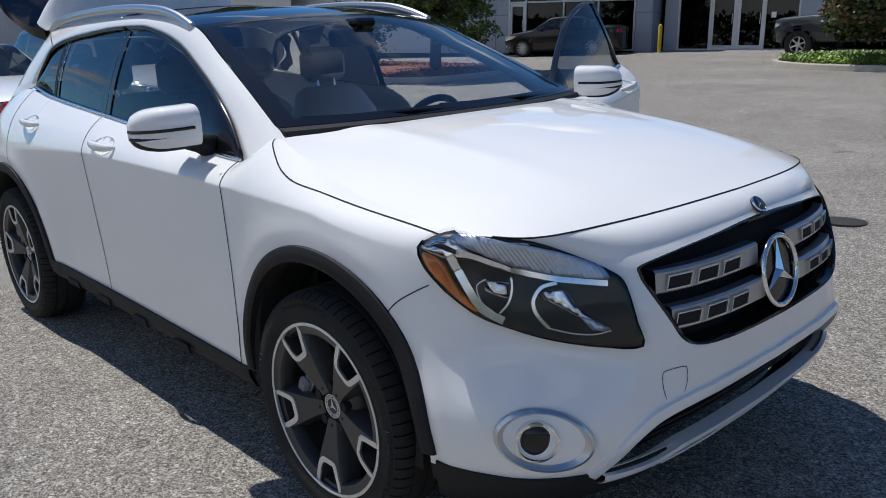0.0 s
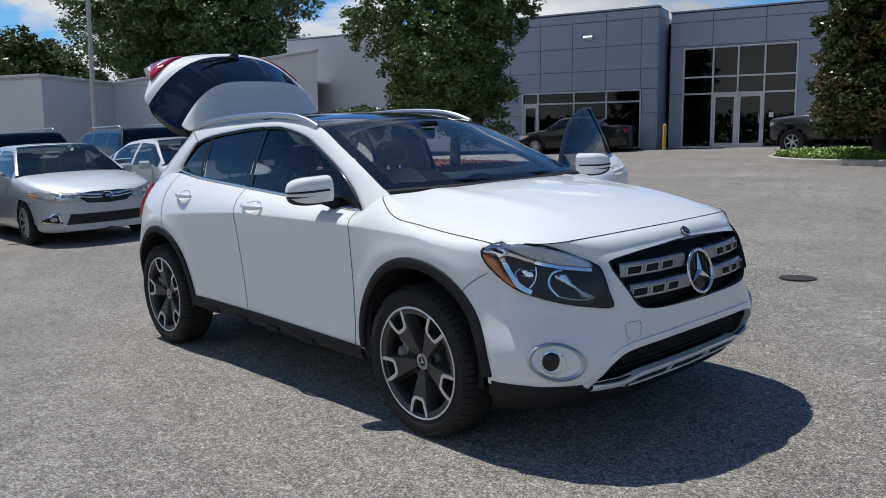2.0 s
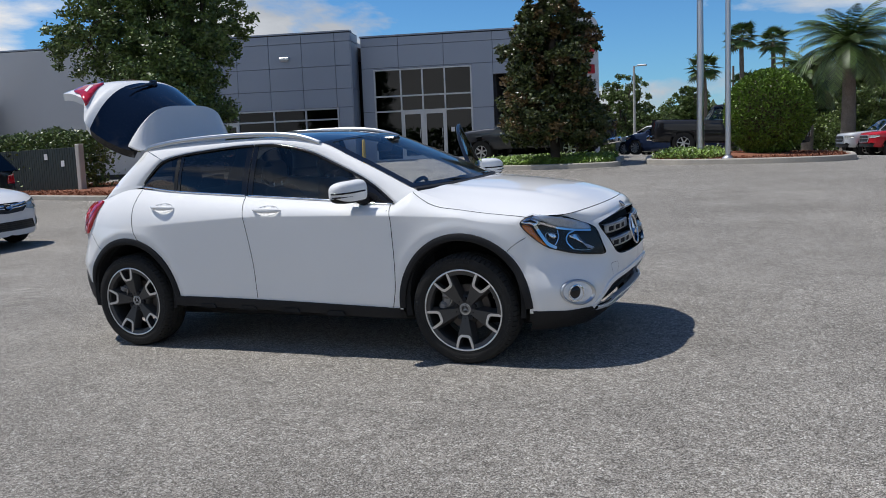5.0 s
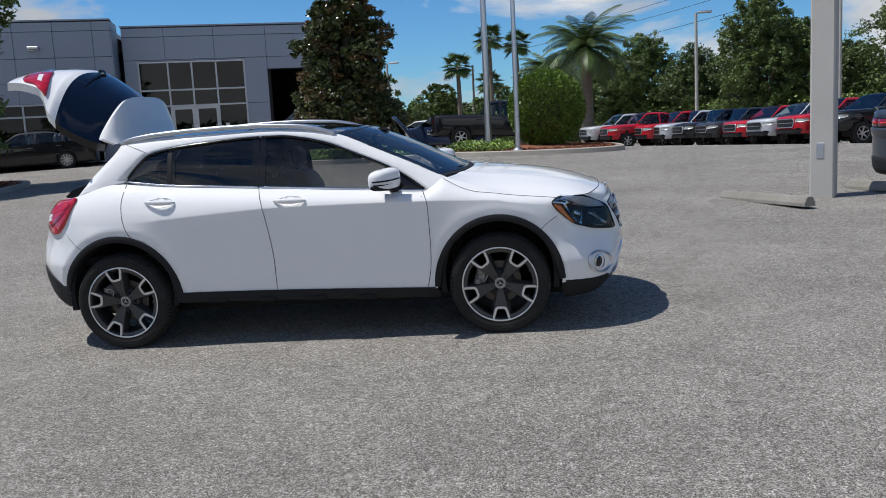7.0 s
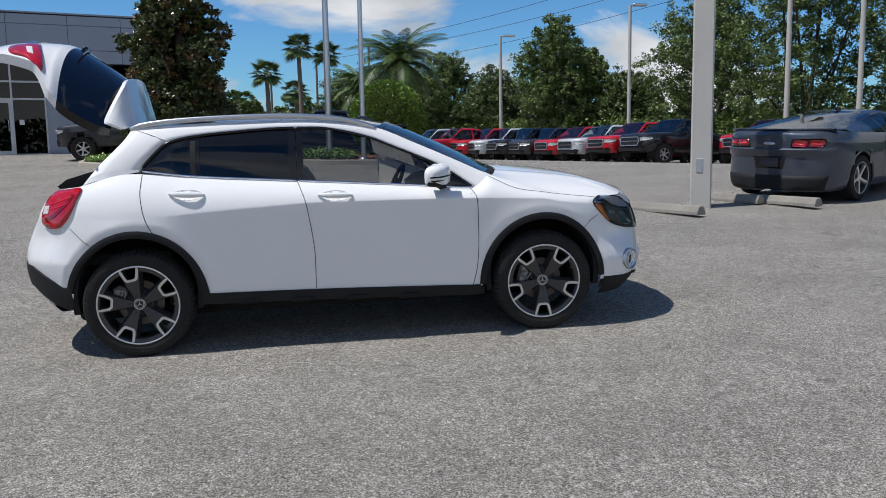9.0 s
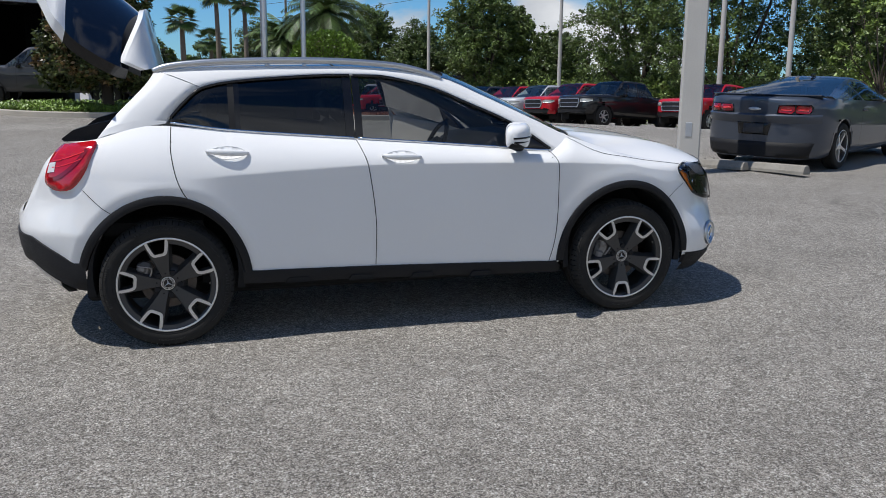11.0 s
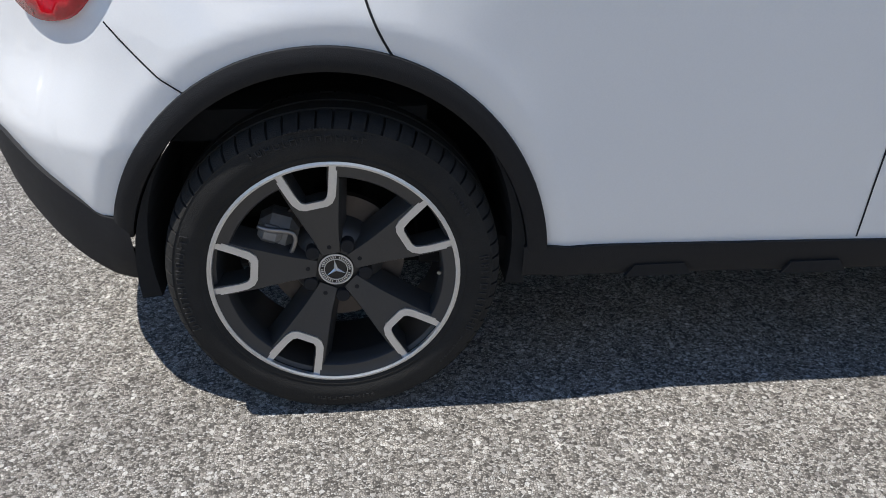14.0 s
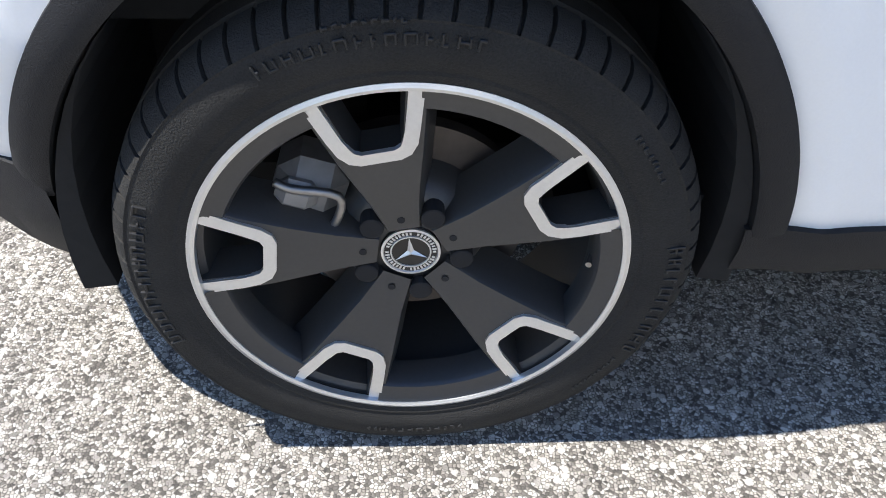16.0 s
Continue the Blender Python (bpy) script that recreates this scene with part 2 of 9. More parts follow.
M_PAVE = pavement_material()
M_CONC = material("kerb_concrete", (0.40, 0.37, 0.32), 0.9, vary=0.25, scale=2.0, fine=40, bump=0.6)
M_POLE = material("pole_concrete", (0.50, 0.48, 0.44), 0.85, vary=0.12, scale=1.2, fine=60, bump=0.4)
M_PANEL = material("grey_metal_panel", (0.315, 0.355, 0.425), 0.45, metal=0.25, vary=0.05, scale=0.5, fine=30)
M_STUCCO = material("pale_grey_stucco", (0.56, 0.56, 0.56), 0.85, vary=0.06, scale=0.4, fine=40, bump=0.3)
M_CORR = material("corrugated_pale_metal", (0.64, 0.63, 0.62), 0.5, metal=0.2, vary=0.06, scale=0.3)
M_ALU = material("brushed_aluminium", (0.62, 0.63, 0.65), 0.35, metal=0.9, vary=0.05)
M_FRAME = material("silver_window_frame", (0.55, 0.57, 0.60), 0.4, metal=0.6, vary=0.05)
# near-black puts the shade of the unlit rooms into the colour
M_SHADE = material("interior_shade_black", (0.035, 0.037, 0.042), 0.9, vary=0.2)
M_JOINT = material("dark_joint", (0.06, 0.06, 0.065), 0.9, vary=0.1)
M_BGLASS = glass("building_glass", (0.045, 0.052, 0.06), gloss=0.6)
M_WOOD = material("weathered_pole_wood", (0.17, 0.14, 0.11), 0.9, vary=0.25, scale=2, fine=50, bump=0.5)
M_BARK = material("bark", (0.085, 0.068, 0.052), 0.95, vary=0.3, scale=4, fine=30, bump=0.9, bump_scale=25)
M_PALMBARK = material("palm_bark", (0.20, 0.165, 0.13), 0.95, vary=0.35, scale=5, fine=20, bump=1.0, bump_scale=20)
M_OAK = leaf_material("oak_leaves", (0.112, 0.162, 0.040))
M_OAK2 = leaf_material("live_oak_leaves", (0.092, 0.132, 0.036))
M_YOUNG = leaf_material("young_tree_leaves", (0.16, 0.225, 0.05))
M_MAGN = leaf_material("magnolia_leaves", (0.072, 0.090, 0.028), gloss=0.28)
M_MAGB = leaf_material("magnolia_leaf_backs", (0.16, 0.105, 0.042))
M_BUSH = leaf_material("clipped_bush_leaves", (0.135, 0.22, 0.028))
M_GRASS = leaf_material("ground_cover", (0.19, 0.29, 0.055))
M_PALM = leaf_material("palm_fronds", (0.085, 0.135, 0.034))
M_STOP = material("weathered_stop_concrete", (0.27, 0.25, 0.215), 0.9, vary=0.3, scale=3.0, fine=40, bump=0.7)
M_MULCH = material("red_brown_mulch", (0.22, 0.085, 0.045), 0.95, vary=0.35, scale=6, fine=60, bump=1.0, bump_scale=40, island=0.4)
M_SOIL = material("soil", (0.10, 0.075, 0.055), 0.95, vary=0.3, scale=3, fine=40, bump=0.8)
M_RUST = material("cast_iron", (0.05, 0.045, 0.04), 0.7, metal=0.4, vary=0.2)
M_YELLOW = material("yellow_paint", (0.62, 0.42, 0.03), 0.5, vary=0.08)
M_SIGNRED = material("red_sign_plastic", (0.55, 0.02, 0.03), 0.3, vary=0.05)
M_WHITEPL = material("white_sign_plastic", (0.78, 0.78, 0.78), 0.35, vary=0.04)
M_GREENBOX = material("dark_green_slatted_metal", (0.020, 0.03, 0.026), 0.6, vary=0.15)


# ---- mesh building ----
class Shape:
    """Collects vertices and faces for one mesh."""

    def __init__(self):
        self.v, self.f = [], []

    def add(self, verts, faces):
        k = len(self.v)
        self.v.extend(verts)
        self.f.extend([tuple(i + k for i in f) for f in faces])
        return self

    def box(self, c, size, m=None, ch=0.0):
        """A box with its edges cut off by ch."""
        hx, hy, hz = (s / 2 for s in size)
        ch = min(ch, hx * 0.9, hy * 0.9, hz * 0.9)
        m = m or Matrix.Identity(4)
        c = Vector(c)
        if ch <= 0:
            vs = [(sx * hx, sy * hy, sz * hz) for sx in (-1, 1) for sy in (-1, 1) for sz in (-1, 1)]
            fs = [(0, 1, 3, 2), (4, 6, 7, 5), (0, 4, 5, 1), (2, 3, 7, 6), (0, 2, 6, 4), (1, 5, 7, 3)]
        else:
            vs, idx = [], {}
            for sx in (-1, 1):
                for sy in (-1, 1):
                    for sz in (-1, 1):
                        for ax in range(3):
                            p = [sx * (hx - ch), sy * (hy - ch), sz * (hz - ch)]
                            p[ax] = (sx * hx, sy * hy, sz * hz)[ax]
                            idx[sx, sy, sz, ax] = len(vs)
                            vs.append(tuple(p))
            fs = []
            for ax in range(3):
                a, b = [i for i in range(3) if i != ax]
                for s in (-1, 1):
                    loop = []
                    for sa, sb in ((-1, -1), (1, -1), (1, 1), (-1, 1)):
                        k = [0, 0, 0]
                        k[ax], k[a], k[b] = s, sa, sb
                        loop.append(idx[k[0], k[1], k[2], ax])
                    fs.append(tuple(loop))
            for ax in range(3):
                a, b = [i for i in range(3) if i != ax]
                for sa in (-1, 1):
                    for sb in (-1, 1):
                        q = []
                        for s, face in ((-1, a), (1, a), (1, b), (-1, b)):
                            k = [0, 0, 0]
                            k[ax], k[a], k[b] = s, sa, sb
                            q.append(idx[k[0], k[1], k[2], face])
                        fs.append(tuple(q))
            for sx in (-1, 1):
                for sy in (-1, 1):
                    for sz in (-1, 1):
                        fs.append(tuple(idx[sx, sy, sz, ax] for ax in range(3)))
        return self.add([tuple(m @ (c + Vector(p))) for p in vs], fs)

    def lathe(self, profile, n=24, m=None, cap=True):
        """Turns (radius, height) pairs round z."""
        m = m or Matrix.Identity(4)
        vs, fs = [], []
        for r, h in profile:
            vs += [tuple(m @ Vector((r * math.cos(2 * math.pi * i / n), r * math.sin(2 * math.pi * i / n), h))) for i in range(n)]
        for k in range(len(profile) - 1):
            fs += [(k * n + i, k * n + (i + 1) % n, (k + 1) * n + (i + 1) % n, (k + 1) * n + i) for i in range(n)]
        if cap:
            fs += [tuple(range(n))[::-1], tuple((len(profile) - 1) * n + i for i in range(n))]
        return self.add(vs, fs)

    def tube(self, pts, radii, n=8, cap=True, flat=1.0):
        """A tube along points."""
        pts = [Vector(p) for p in pts]
        if not isinstance(radii, (list, tuple)):
            radii = [radii] * len(pts)
        vs, fs = [], []
        up = Vector((0, 0, 1))
        for i, p in enumerate(pts):
            d = (pts[min(i + 1, len(pts) - 1)] - pts[max(i - 1, 0)]).normalized()
            a = d.cross(up)
            if a.length < 0.05:
                a = d.cross(Vector((1, 0, 0)))
            a.normalize()
            b = a.cross(d)
            vs += [tuple(p + radii[i] * (math.cos(2 * math.pi * k / n) * a + flat * math.sin(2 * math.pi * k / n) * b)) for k in range(n)]
        for i in range(len(pts) - 1):
            fs += [(i * n + k, i * n + (k + 1) % n, (i + 1) * n + (k + 1) % n, (i + 1) * n + k) for k in range(n)]
        if cap:
            fs += [tuple(range(n))[::-1], tuple((len(pts) - 1) * n + k for k in range(n))]
        return self.add(vs, fs)

    def grid(self, rows, close=False):
        """Joins rows of points into a sheet."""
        n = len(rows[0])
        vs = [tuple(p) for r in rows for p in r]
        fs = []
        for i in range(len(rows) - 1):
            for k in range(n if close else n - 1):
                fs.append((i * n + k, i * n + (k + 1) % n, (i + 1) * n + (k + 1) % n, (i + 1) * n + k))
        return self.add(vs, fs)

    def prism(self, outline, lo, hi, m=None):
        """An outline in x, y drawn up from lo to hi."""
        m = m or Matrix.Identity(4)
        n = len(outline)
        vs = [tuple(m @ Vector((x, y, lo))) for x, y in outline] + [tuple(m @ Vector((x, y, hi))) for x, y in outline]
        fs = [tuple(range(n))[::-1], tuple(range(n, 2 * n))] + [(i, (i + 1) % n, n + (i + 1) % n, n + i) for i in range(n)]
        return self.add(vs, fs)

    def mirrored(self):
        k = len(self.v)
        self.v += [(x, -y, z) for x, y, z in self.v]
        self.f += [tuple(i + k for i in f[::-1]) for f in self.f]
        return self

    def outward(self, ref):
        """Turns every face away from a point inside."""
        ref = Vector(ref)
        out = []
        for f in self.f:
            a, b, c = (Vector(self.v[i]) for i in f[:3])
            n = (b - a).cross(c - a)
            if n.length < 1e-12 and len(f) > 3:
                n = (Vector(self.v[f[2]]) - a).cross(Vector(self.v[f[3]]) - a)
            out.append(f if n.dot((a + b + c) / 3 - ref) >= 0 else f[::-1])
        self.f = out
        return self

    def mesh(self, name, mat, smooth=False, angle=None):
        me = bpy.data.meshes.new(name)
        used = sorted({i for f in self.f for i in f})
        if len(used) < len(self.v):
            at = {i: k for k, i in enumerate(used)}
            self.v, self.f = [self.v[i] for i in used], [tuple(at[i] for i in f) for f in self.f]
        me.from_pydata(self.v, [], self.f)
        if mat:
            me.materials.append(mat)
        if smooth:
            me.polygons.foreach_set("use_smooth", [True] * len(me.polygons))
            if angle:
                me.set_sharp_from_angle(angle=radians(angle))
        me.update()
        return me


def part(name, shape, mat, parent=None, label="", smooth=False, angle=None):
    ob = new(name, shape.mesh(name, mat, smooth, angle))
    if parent:
        ob.parent = parent
    if label:
        tagged(ob, label)
    return ob


def thing(name, label, category, at=None, group="", kind=""):
    ob = new(name)
    ob.empty_display_size = 0.2
    if at is not None:
        ob.matrix_world = at if isinstance(at, Matrix) else Matrix.Translation(at)
    return tagged(ob, label, category, group, kind)


def spline(keys):
    """A smooth function through (x, value) pairs with x rising (monotone cubic)."""
    xs = [k[0] for k in keys]
    ys = [k[1] for k in keys]
    n = len(xs)
    d = [(ys[i + 1] - ys[i]) / (xs[i + 1] - xs[i]) for i in range(n - 1)]
    t = [d[0]] + [0.0 if d[i - 1] * d[i] <= 0 else 2 * d[i - 1] * d[i] / (d[i - 1] + d[i]) for i in range(1, n - 1)] + [d[-1]]

    def f(x):
        if x <= xs[0]:
            return ys[0]
        if x >= xs[-1]:
            return ys[-1]
        i = max(k for k in range(n - 1) if xs[k] <= x)
        h = xs[i + 1] - xs[i]
        s = (x - xs[i]) / h
        return (ys[i] * (1 + 2 * s) * (1 - s) ** 2 + ys[i + 1] * s * s * (3 - 2 * s) + h * t[i] * s * (1 - s) ** 2 - h * t[i + 1] * s * s * (1 - s))

    return f


def smoothed(pts, n=8, closed=False):
    """A Catmull-Rom curve through points."""
    pts = [Vector(p) for p in pts]
    out = []
    m = len(pts)
    for i in range(m if closed else m - 1):
        if closed:
            a, b, c, d = (pts[(i + k) % m] for k in (-1, 0, 1, 2))
        else:
            a, b, c, d = pts[max(i - 1, 0)], pts[i], pts[i + 1], pts[min(i + 2, m - 1)]
        for k in range(n):
            s = k / n
            out.append(0.5 * (2 * b + (c - a) * s + (2 * a - 5 * b + 4 * c - d) * s * s + (3 * b - a - 3 * c + d) * s ** 3))
    if not closed:
        out.append(pts[-1])
    return out

# ---- ground ----
def rise(v, s):
    return s * math.log1p(math.exp(max(-50.0, min(50.0, v / s))))


def ground(x, y):
    """Height of the lot: it slopes up towards the showroom and falls off towards the far parking rows."""
    ye = -8 + rise(y + 8, 1.5)
    h = 0.016 * x + 0.044 * ye - 0.112 * rise(0.6 * x + 0.8 * y - 18, 2) + 0.049 * rise(0.6 * x + 0.8 * y - 29, 2) + 0.01 * rise(-0.55 * x + 0.84 * y - 6, 1)
    w = max(0.0, min(1.0, (math.hypot(x, y) - 60) / 80))
    w = w * w * (3 - 2 * w)
    return h * (1 - w) + 0.5 * w


def lay_ground():
    g = Shape()
    rows, n = [], 160
    r = 0.0
    radii = [0.0]
    while r < 900:
        r += max(0.35, 0.06 * r)
        radii.append(r)
    for r in radii:
        rows.append([(r * math.cos(2 * math.pi * i / n), r * math.sin(2 * math.pi * i / n)) for i in range(n)])
    rows = [[(x, y, ground(x, y)) for x, y in row] for row in rows]
    g.grid(rows, close=True)
    return tagged(part("ground", g, M_PAVE, smooth=True), "worn grey parking lot pavement with pale stones", "pavement", kind="structure")


lay_ground()


def on(x, y, dz=0.0):
    return Vector((x, y, ground(x, y) + dz))


# ---- showroom building ----
U = Vector((0.956, 0.292, 0.0)).normalized()
N = Vector((U.y, -U.x, 0.0))                     # out of the facade
FACADE = Matrix(((U.x, N.x, 0, 0), (U.y, N.y, 0, 0), (0, 0, 1, 0), (0, 0, 0, 1)))


def facade(x, y, z=0.0):
    return Matrix.Translation((x, y, z)) @ FACADE


BASE = 1.15


def panels(wall, xs, zs, holes, mat, depth=0.06):
    """Metal panels between the given joints, cut round the holes."""
    for i in range(len(xs) - 1):
        for k in range(len(zs) - 1):
            x0, x1, z0, z1 = xs[i] + 0.008, xs[i + 1] - 0.008, zs[k] + 0.008, zs[k + 1] - 0.008
            pieces = [(x0, x1, z0, z1)]
            for a, b, c, d in holes:
                left = []
                for p, q, r, s in pieces:
                    if q <= a or p >= b or s <= c or r >= d:
                        left.append((p, q, r, s))
                        continue
                    if p < a:
                        left.append((p, a, r, s))
                    if q > b:
                        left.append((b, q, r, s))
                    if r < c:
                        left.append((max(p, a), min(q, b), r, c))
                    if s > d:
                        left.append((max(p, a), min(q, b), d, s))
                pieces = left
            for p, q, r, s in pieces:
                if q - p > 0.03 and s - r > 0.03:
                    part("panel", Shape().box(((p + q) / 2, depth / 2 + 0.004, (r + s) / 2), (q - p, depth, s - r), ch=0.006), mat, wall)


def glazing(name, label, at, xs, zs, doors=(), parent=None):
    """A shopfront: frame bars at the joints and a pane in every field; doors: fields (column, row) that hold a door leaf."""
    w = thing(name, label, "window", at, kind="structure")
    bar = 0.07
    f = Shape()
    for x in xs:
        f.box((x, 0.02, (zs[0] + zs[-1]) / 2), (bar, 0.12, zs[-1] - zs[0] + bar), ch=0.006)
    for z in zs:
        f.box(((xs[0] + xs[-1]) / 2, 0.022, z), (xs[-1] - xs[0] - bar, 0.11, bar), ch=0.006)
    part("window_frame", f, M_FRAME, w)
    for i in range(len(xs) - 1):
        for k in range(len(zs) - 1):
            cx, cz, sx, sz = (xs[i] + xs[i + 1]) / 2, (zs[k] + zs[k + 1]) / 2, xs[i + 1] - xs[i] - bar, zs[k + 1] - zs[k] - bar
            part("pane", Shape().box((cx, -0.01, cz), (sx, 0.012, sz)), M_BGLASS, w)
            if (i, k) in doors:
                d = Shape()
                for s in (-1, 1):
                    d.box((cx + s * (sx / 2 - 0.045), 0.02, cz), (0.09, 0.05, sz))
                    d.box((cx, 0.02, cz + s * (sz / 2 - 0.06)), (sx - 0.18, 0.048, 0.12))
                leaf = part("door_leaf", d, M_FRAME, w)
                part("handle", Shape().tube([(cx + sx * 0.36, 0.09, cz - 0.15), (cx + sx * 0.36, 0.09, cz + 0.25)], 0.014), M_ALU, leaf)
    return w


def showroom():
    A = facade(-14.9, 25.65)            # left block: x along the facade from its corner, y out of it
    B = facade(-14.34, 26.8)            # entrance block
    # left block
    wl = tagged(part("wall_left", Shape().box((-9.7, -0.15, (6.8 + BASE) / 2 - 0.1), (19.4, 0.24, 6.8 - BASE + 0.2)), M_JOINT), "grey metal panel showroom wall", "wall", kind="structure")
    # the wall is cut by its window band: rebuilt as strips
    s = Shape()
    for x0, x1, z0, z1 in ((-19.4, 0, 3.58, 6.8), (-19.4, -5.9, BASE - 0.3, 3.58), (-0.55, 0, BASE - 0.3, 3.58)):
        s.box(((x0 + x1) / 2, -0.15, (z0 + z1) / 2), (x1 - x0, 0.25, z1 - z0))
    wl.data = s.mesh("wall_left", M_JOINT)
    wl.matrix_world = A
    panels(wl, [-9.4, -6.5, -5.05, -3.58, -2.1, -0.62, 0.06], [BASE - 0.1, 2.6, 3.58, 4.38, 5.35, 6.38, 6.74], [(-5.9, -0.55, BASE - 0.3, 3.58)], M_PANEL)
    part("stucco_bay", Shape().box((-14.4, 0.03, 3.9), (10.0, 0.06, 5.7), ch=0.006), M_STUCCO, wl, "plain pale stucco bay")
    glazing("window_1", "dark shopfront glazing with silver frames", A, [-5.88, -5.14, -3.49, -2.05, -0.6], [BASE + 0.05, 3.08, 3.54], doors=((0, 0),))
    # return of the corner
    wr = part("wall_return", Shape().box((-0.06, -0.80, (6.8 + BASE) / 2 - 0.1), (0.2, 1.3, 6.8 - BASE + 0.2)), M_JOINT)
    tagged(wr, "grey metal panel return wall at the corner", "wall", kind="structure")
    wr.matrix_world = A
    for z0, z1 in ((BASE - 0.1, 2.6), (2.6, 4.38), (4.38, 6.38), (6.38, 6.74)):
        part("panel", Shape().box((0.07, -0.62, (z0 + z1) / 2), (0.05, 1.28, z1 - z0 - 0.016), ch=0.006), M_PANEL, wr)
    # entrance block
    we = part("wall_entrance", Shape(), M_JOINT)
    tagged(we, "grey metal panel wall round the entrance", "wall", kind="structure")
    s = Shape()
    for x0, x1, z0, z1 in ((-0.56, 5.25, 5.2, 6.6), (-0.56, -0.04, BASE - 0.3, 5.2), (4.32, 5.25, BASE - 0.3, 5.2), (5.25, 9.05, 4.75, 6.6), (8.6, 9.05, BASE - 0.3, 4.75)):
        s.box(((x0 + x1) / 2, -0.15, (z0 + z1) / 2), (x1 - x0, 0.25, z1 - z0))
    we.data = s.mesh("wall_entrance", M_JOINT)
    we.matrix_world = B
    panels(we, [-0.56, 1.11, 3.11, 5.25, 7.2, 9.05], [BASE - 0.1, 3.35, 5.25, 6.19, 6.56], [(-0.04, 4.32, BASE - 0.3, 5.2), (5.25, 8.6, BASE - 0.3, 4.75)], M_PANEL)
    glazing("window_2", "tall dark glazed entrance with silver frames and double doors", B, [0.0, 1.17, 2.13, 3.12, 4.28], [BASE + 0.06, 3.34, 4.0, 5.15], doors=((1, 0), (2, 0)))
    part("notice", Shape().box((3.42, 0.06, 2.45), (0.17, 0.006, 0.2)), M_WHITEPL, we)
    # roof edge caps, roof, rear walls, floor and the rooms behind the glass, their shade painted near-black
    cap = Shape()
    cap.box((-9.67, -0.14, 6.81), (19.5, 0.42, 0.06))
    t = tagged(part("trim", cap, M_PANEL), "grey metal roof edge cap", "trim", kind="structure")
    t.matrix_world = A
    cap = Shape()
    cap.box((4.24, -0.14, 6.63), (9.68, 0.42, 0.06))
    t = tagged(part("trim", cap, M_PANEL), "grey metal roof edge cap", "trim", kind="structure")
    t.matrix_world = B
    r = Shape()
    r.box((-9.7, -8.2, 6.45), (19.3, 15.8, 0.2))
    o = tagged(part("roof_left", r, M_STUCCO), "flat pale roof", "roof", kind="structure")
    o.matrix_world = A
    r = Shape()
    r.box((4.24, -8.2, 6.3), (9.48, 15.8, 0.2))
    o = tagged(part("roof_right", r, M_STUCCO), "flat pale roof", "roof", kind="structure")
    o.matrix_world = B
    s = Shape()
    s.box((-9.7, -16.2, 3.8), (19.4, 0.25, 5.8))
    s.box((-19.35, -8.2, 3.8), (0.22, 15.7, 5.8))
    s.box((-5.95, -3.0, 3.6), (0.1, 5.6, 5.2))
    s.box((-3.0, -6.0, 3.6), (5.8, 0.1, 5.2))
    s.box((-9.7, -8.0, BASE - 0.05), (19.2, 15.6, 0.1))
    o = tagged(part("wall_back_left", s, M_SHADE), "inner walls coloured near-black for the shade of unlit rooms", "wall", kind="structure")
    o.matrix_world = A
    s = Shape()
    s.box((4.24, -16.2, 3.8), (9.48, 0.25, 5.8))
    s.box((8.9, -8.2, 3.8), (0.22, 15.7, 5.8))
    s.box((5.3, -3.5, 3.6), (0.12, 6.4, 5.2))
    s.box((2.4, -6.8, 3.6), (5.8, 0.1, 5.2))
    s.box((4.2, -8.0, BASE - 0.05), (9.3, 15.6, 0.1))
    o = tagged(part("wall_back_right", s, M_SHADE), "inner walls coloured near-black for the shade of unlit rooms", "wall", kind="structure")
    o.matrix_world = B
    # wall lamp and yellow bollard
    lamp = thing("wall_lamp", "silver downlight box on the panel wall", "lamp", A @ Matrix.Translation((-2.85, 0.06, 5.74)))
    part("housing", Shape().box((0, 0.10, 0), (0.42, 0.2, 0.14), ch=0.03), M_ALU, lamp)
    part("lens", Shape().box((0, 0.10, -0.075), (0.34, 0.14, 0.02)), M_WHITEPL, lamp)
    b = thing("bollard", "yellow painted steel bollard by the wall", "bollard", on(*((A @ Vector((0.55, 0.5, 0))).xy)))
    part("post", Shape().lathe([(0.075, 0), (0.075, 0.95), (0.06, 1.0), (0.02, 1.03)], 16), M_YELLOW, b, smooth=True, angle=40)


showroom()


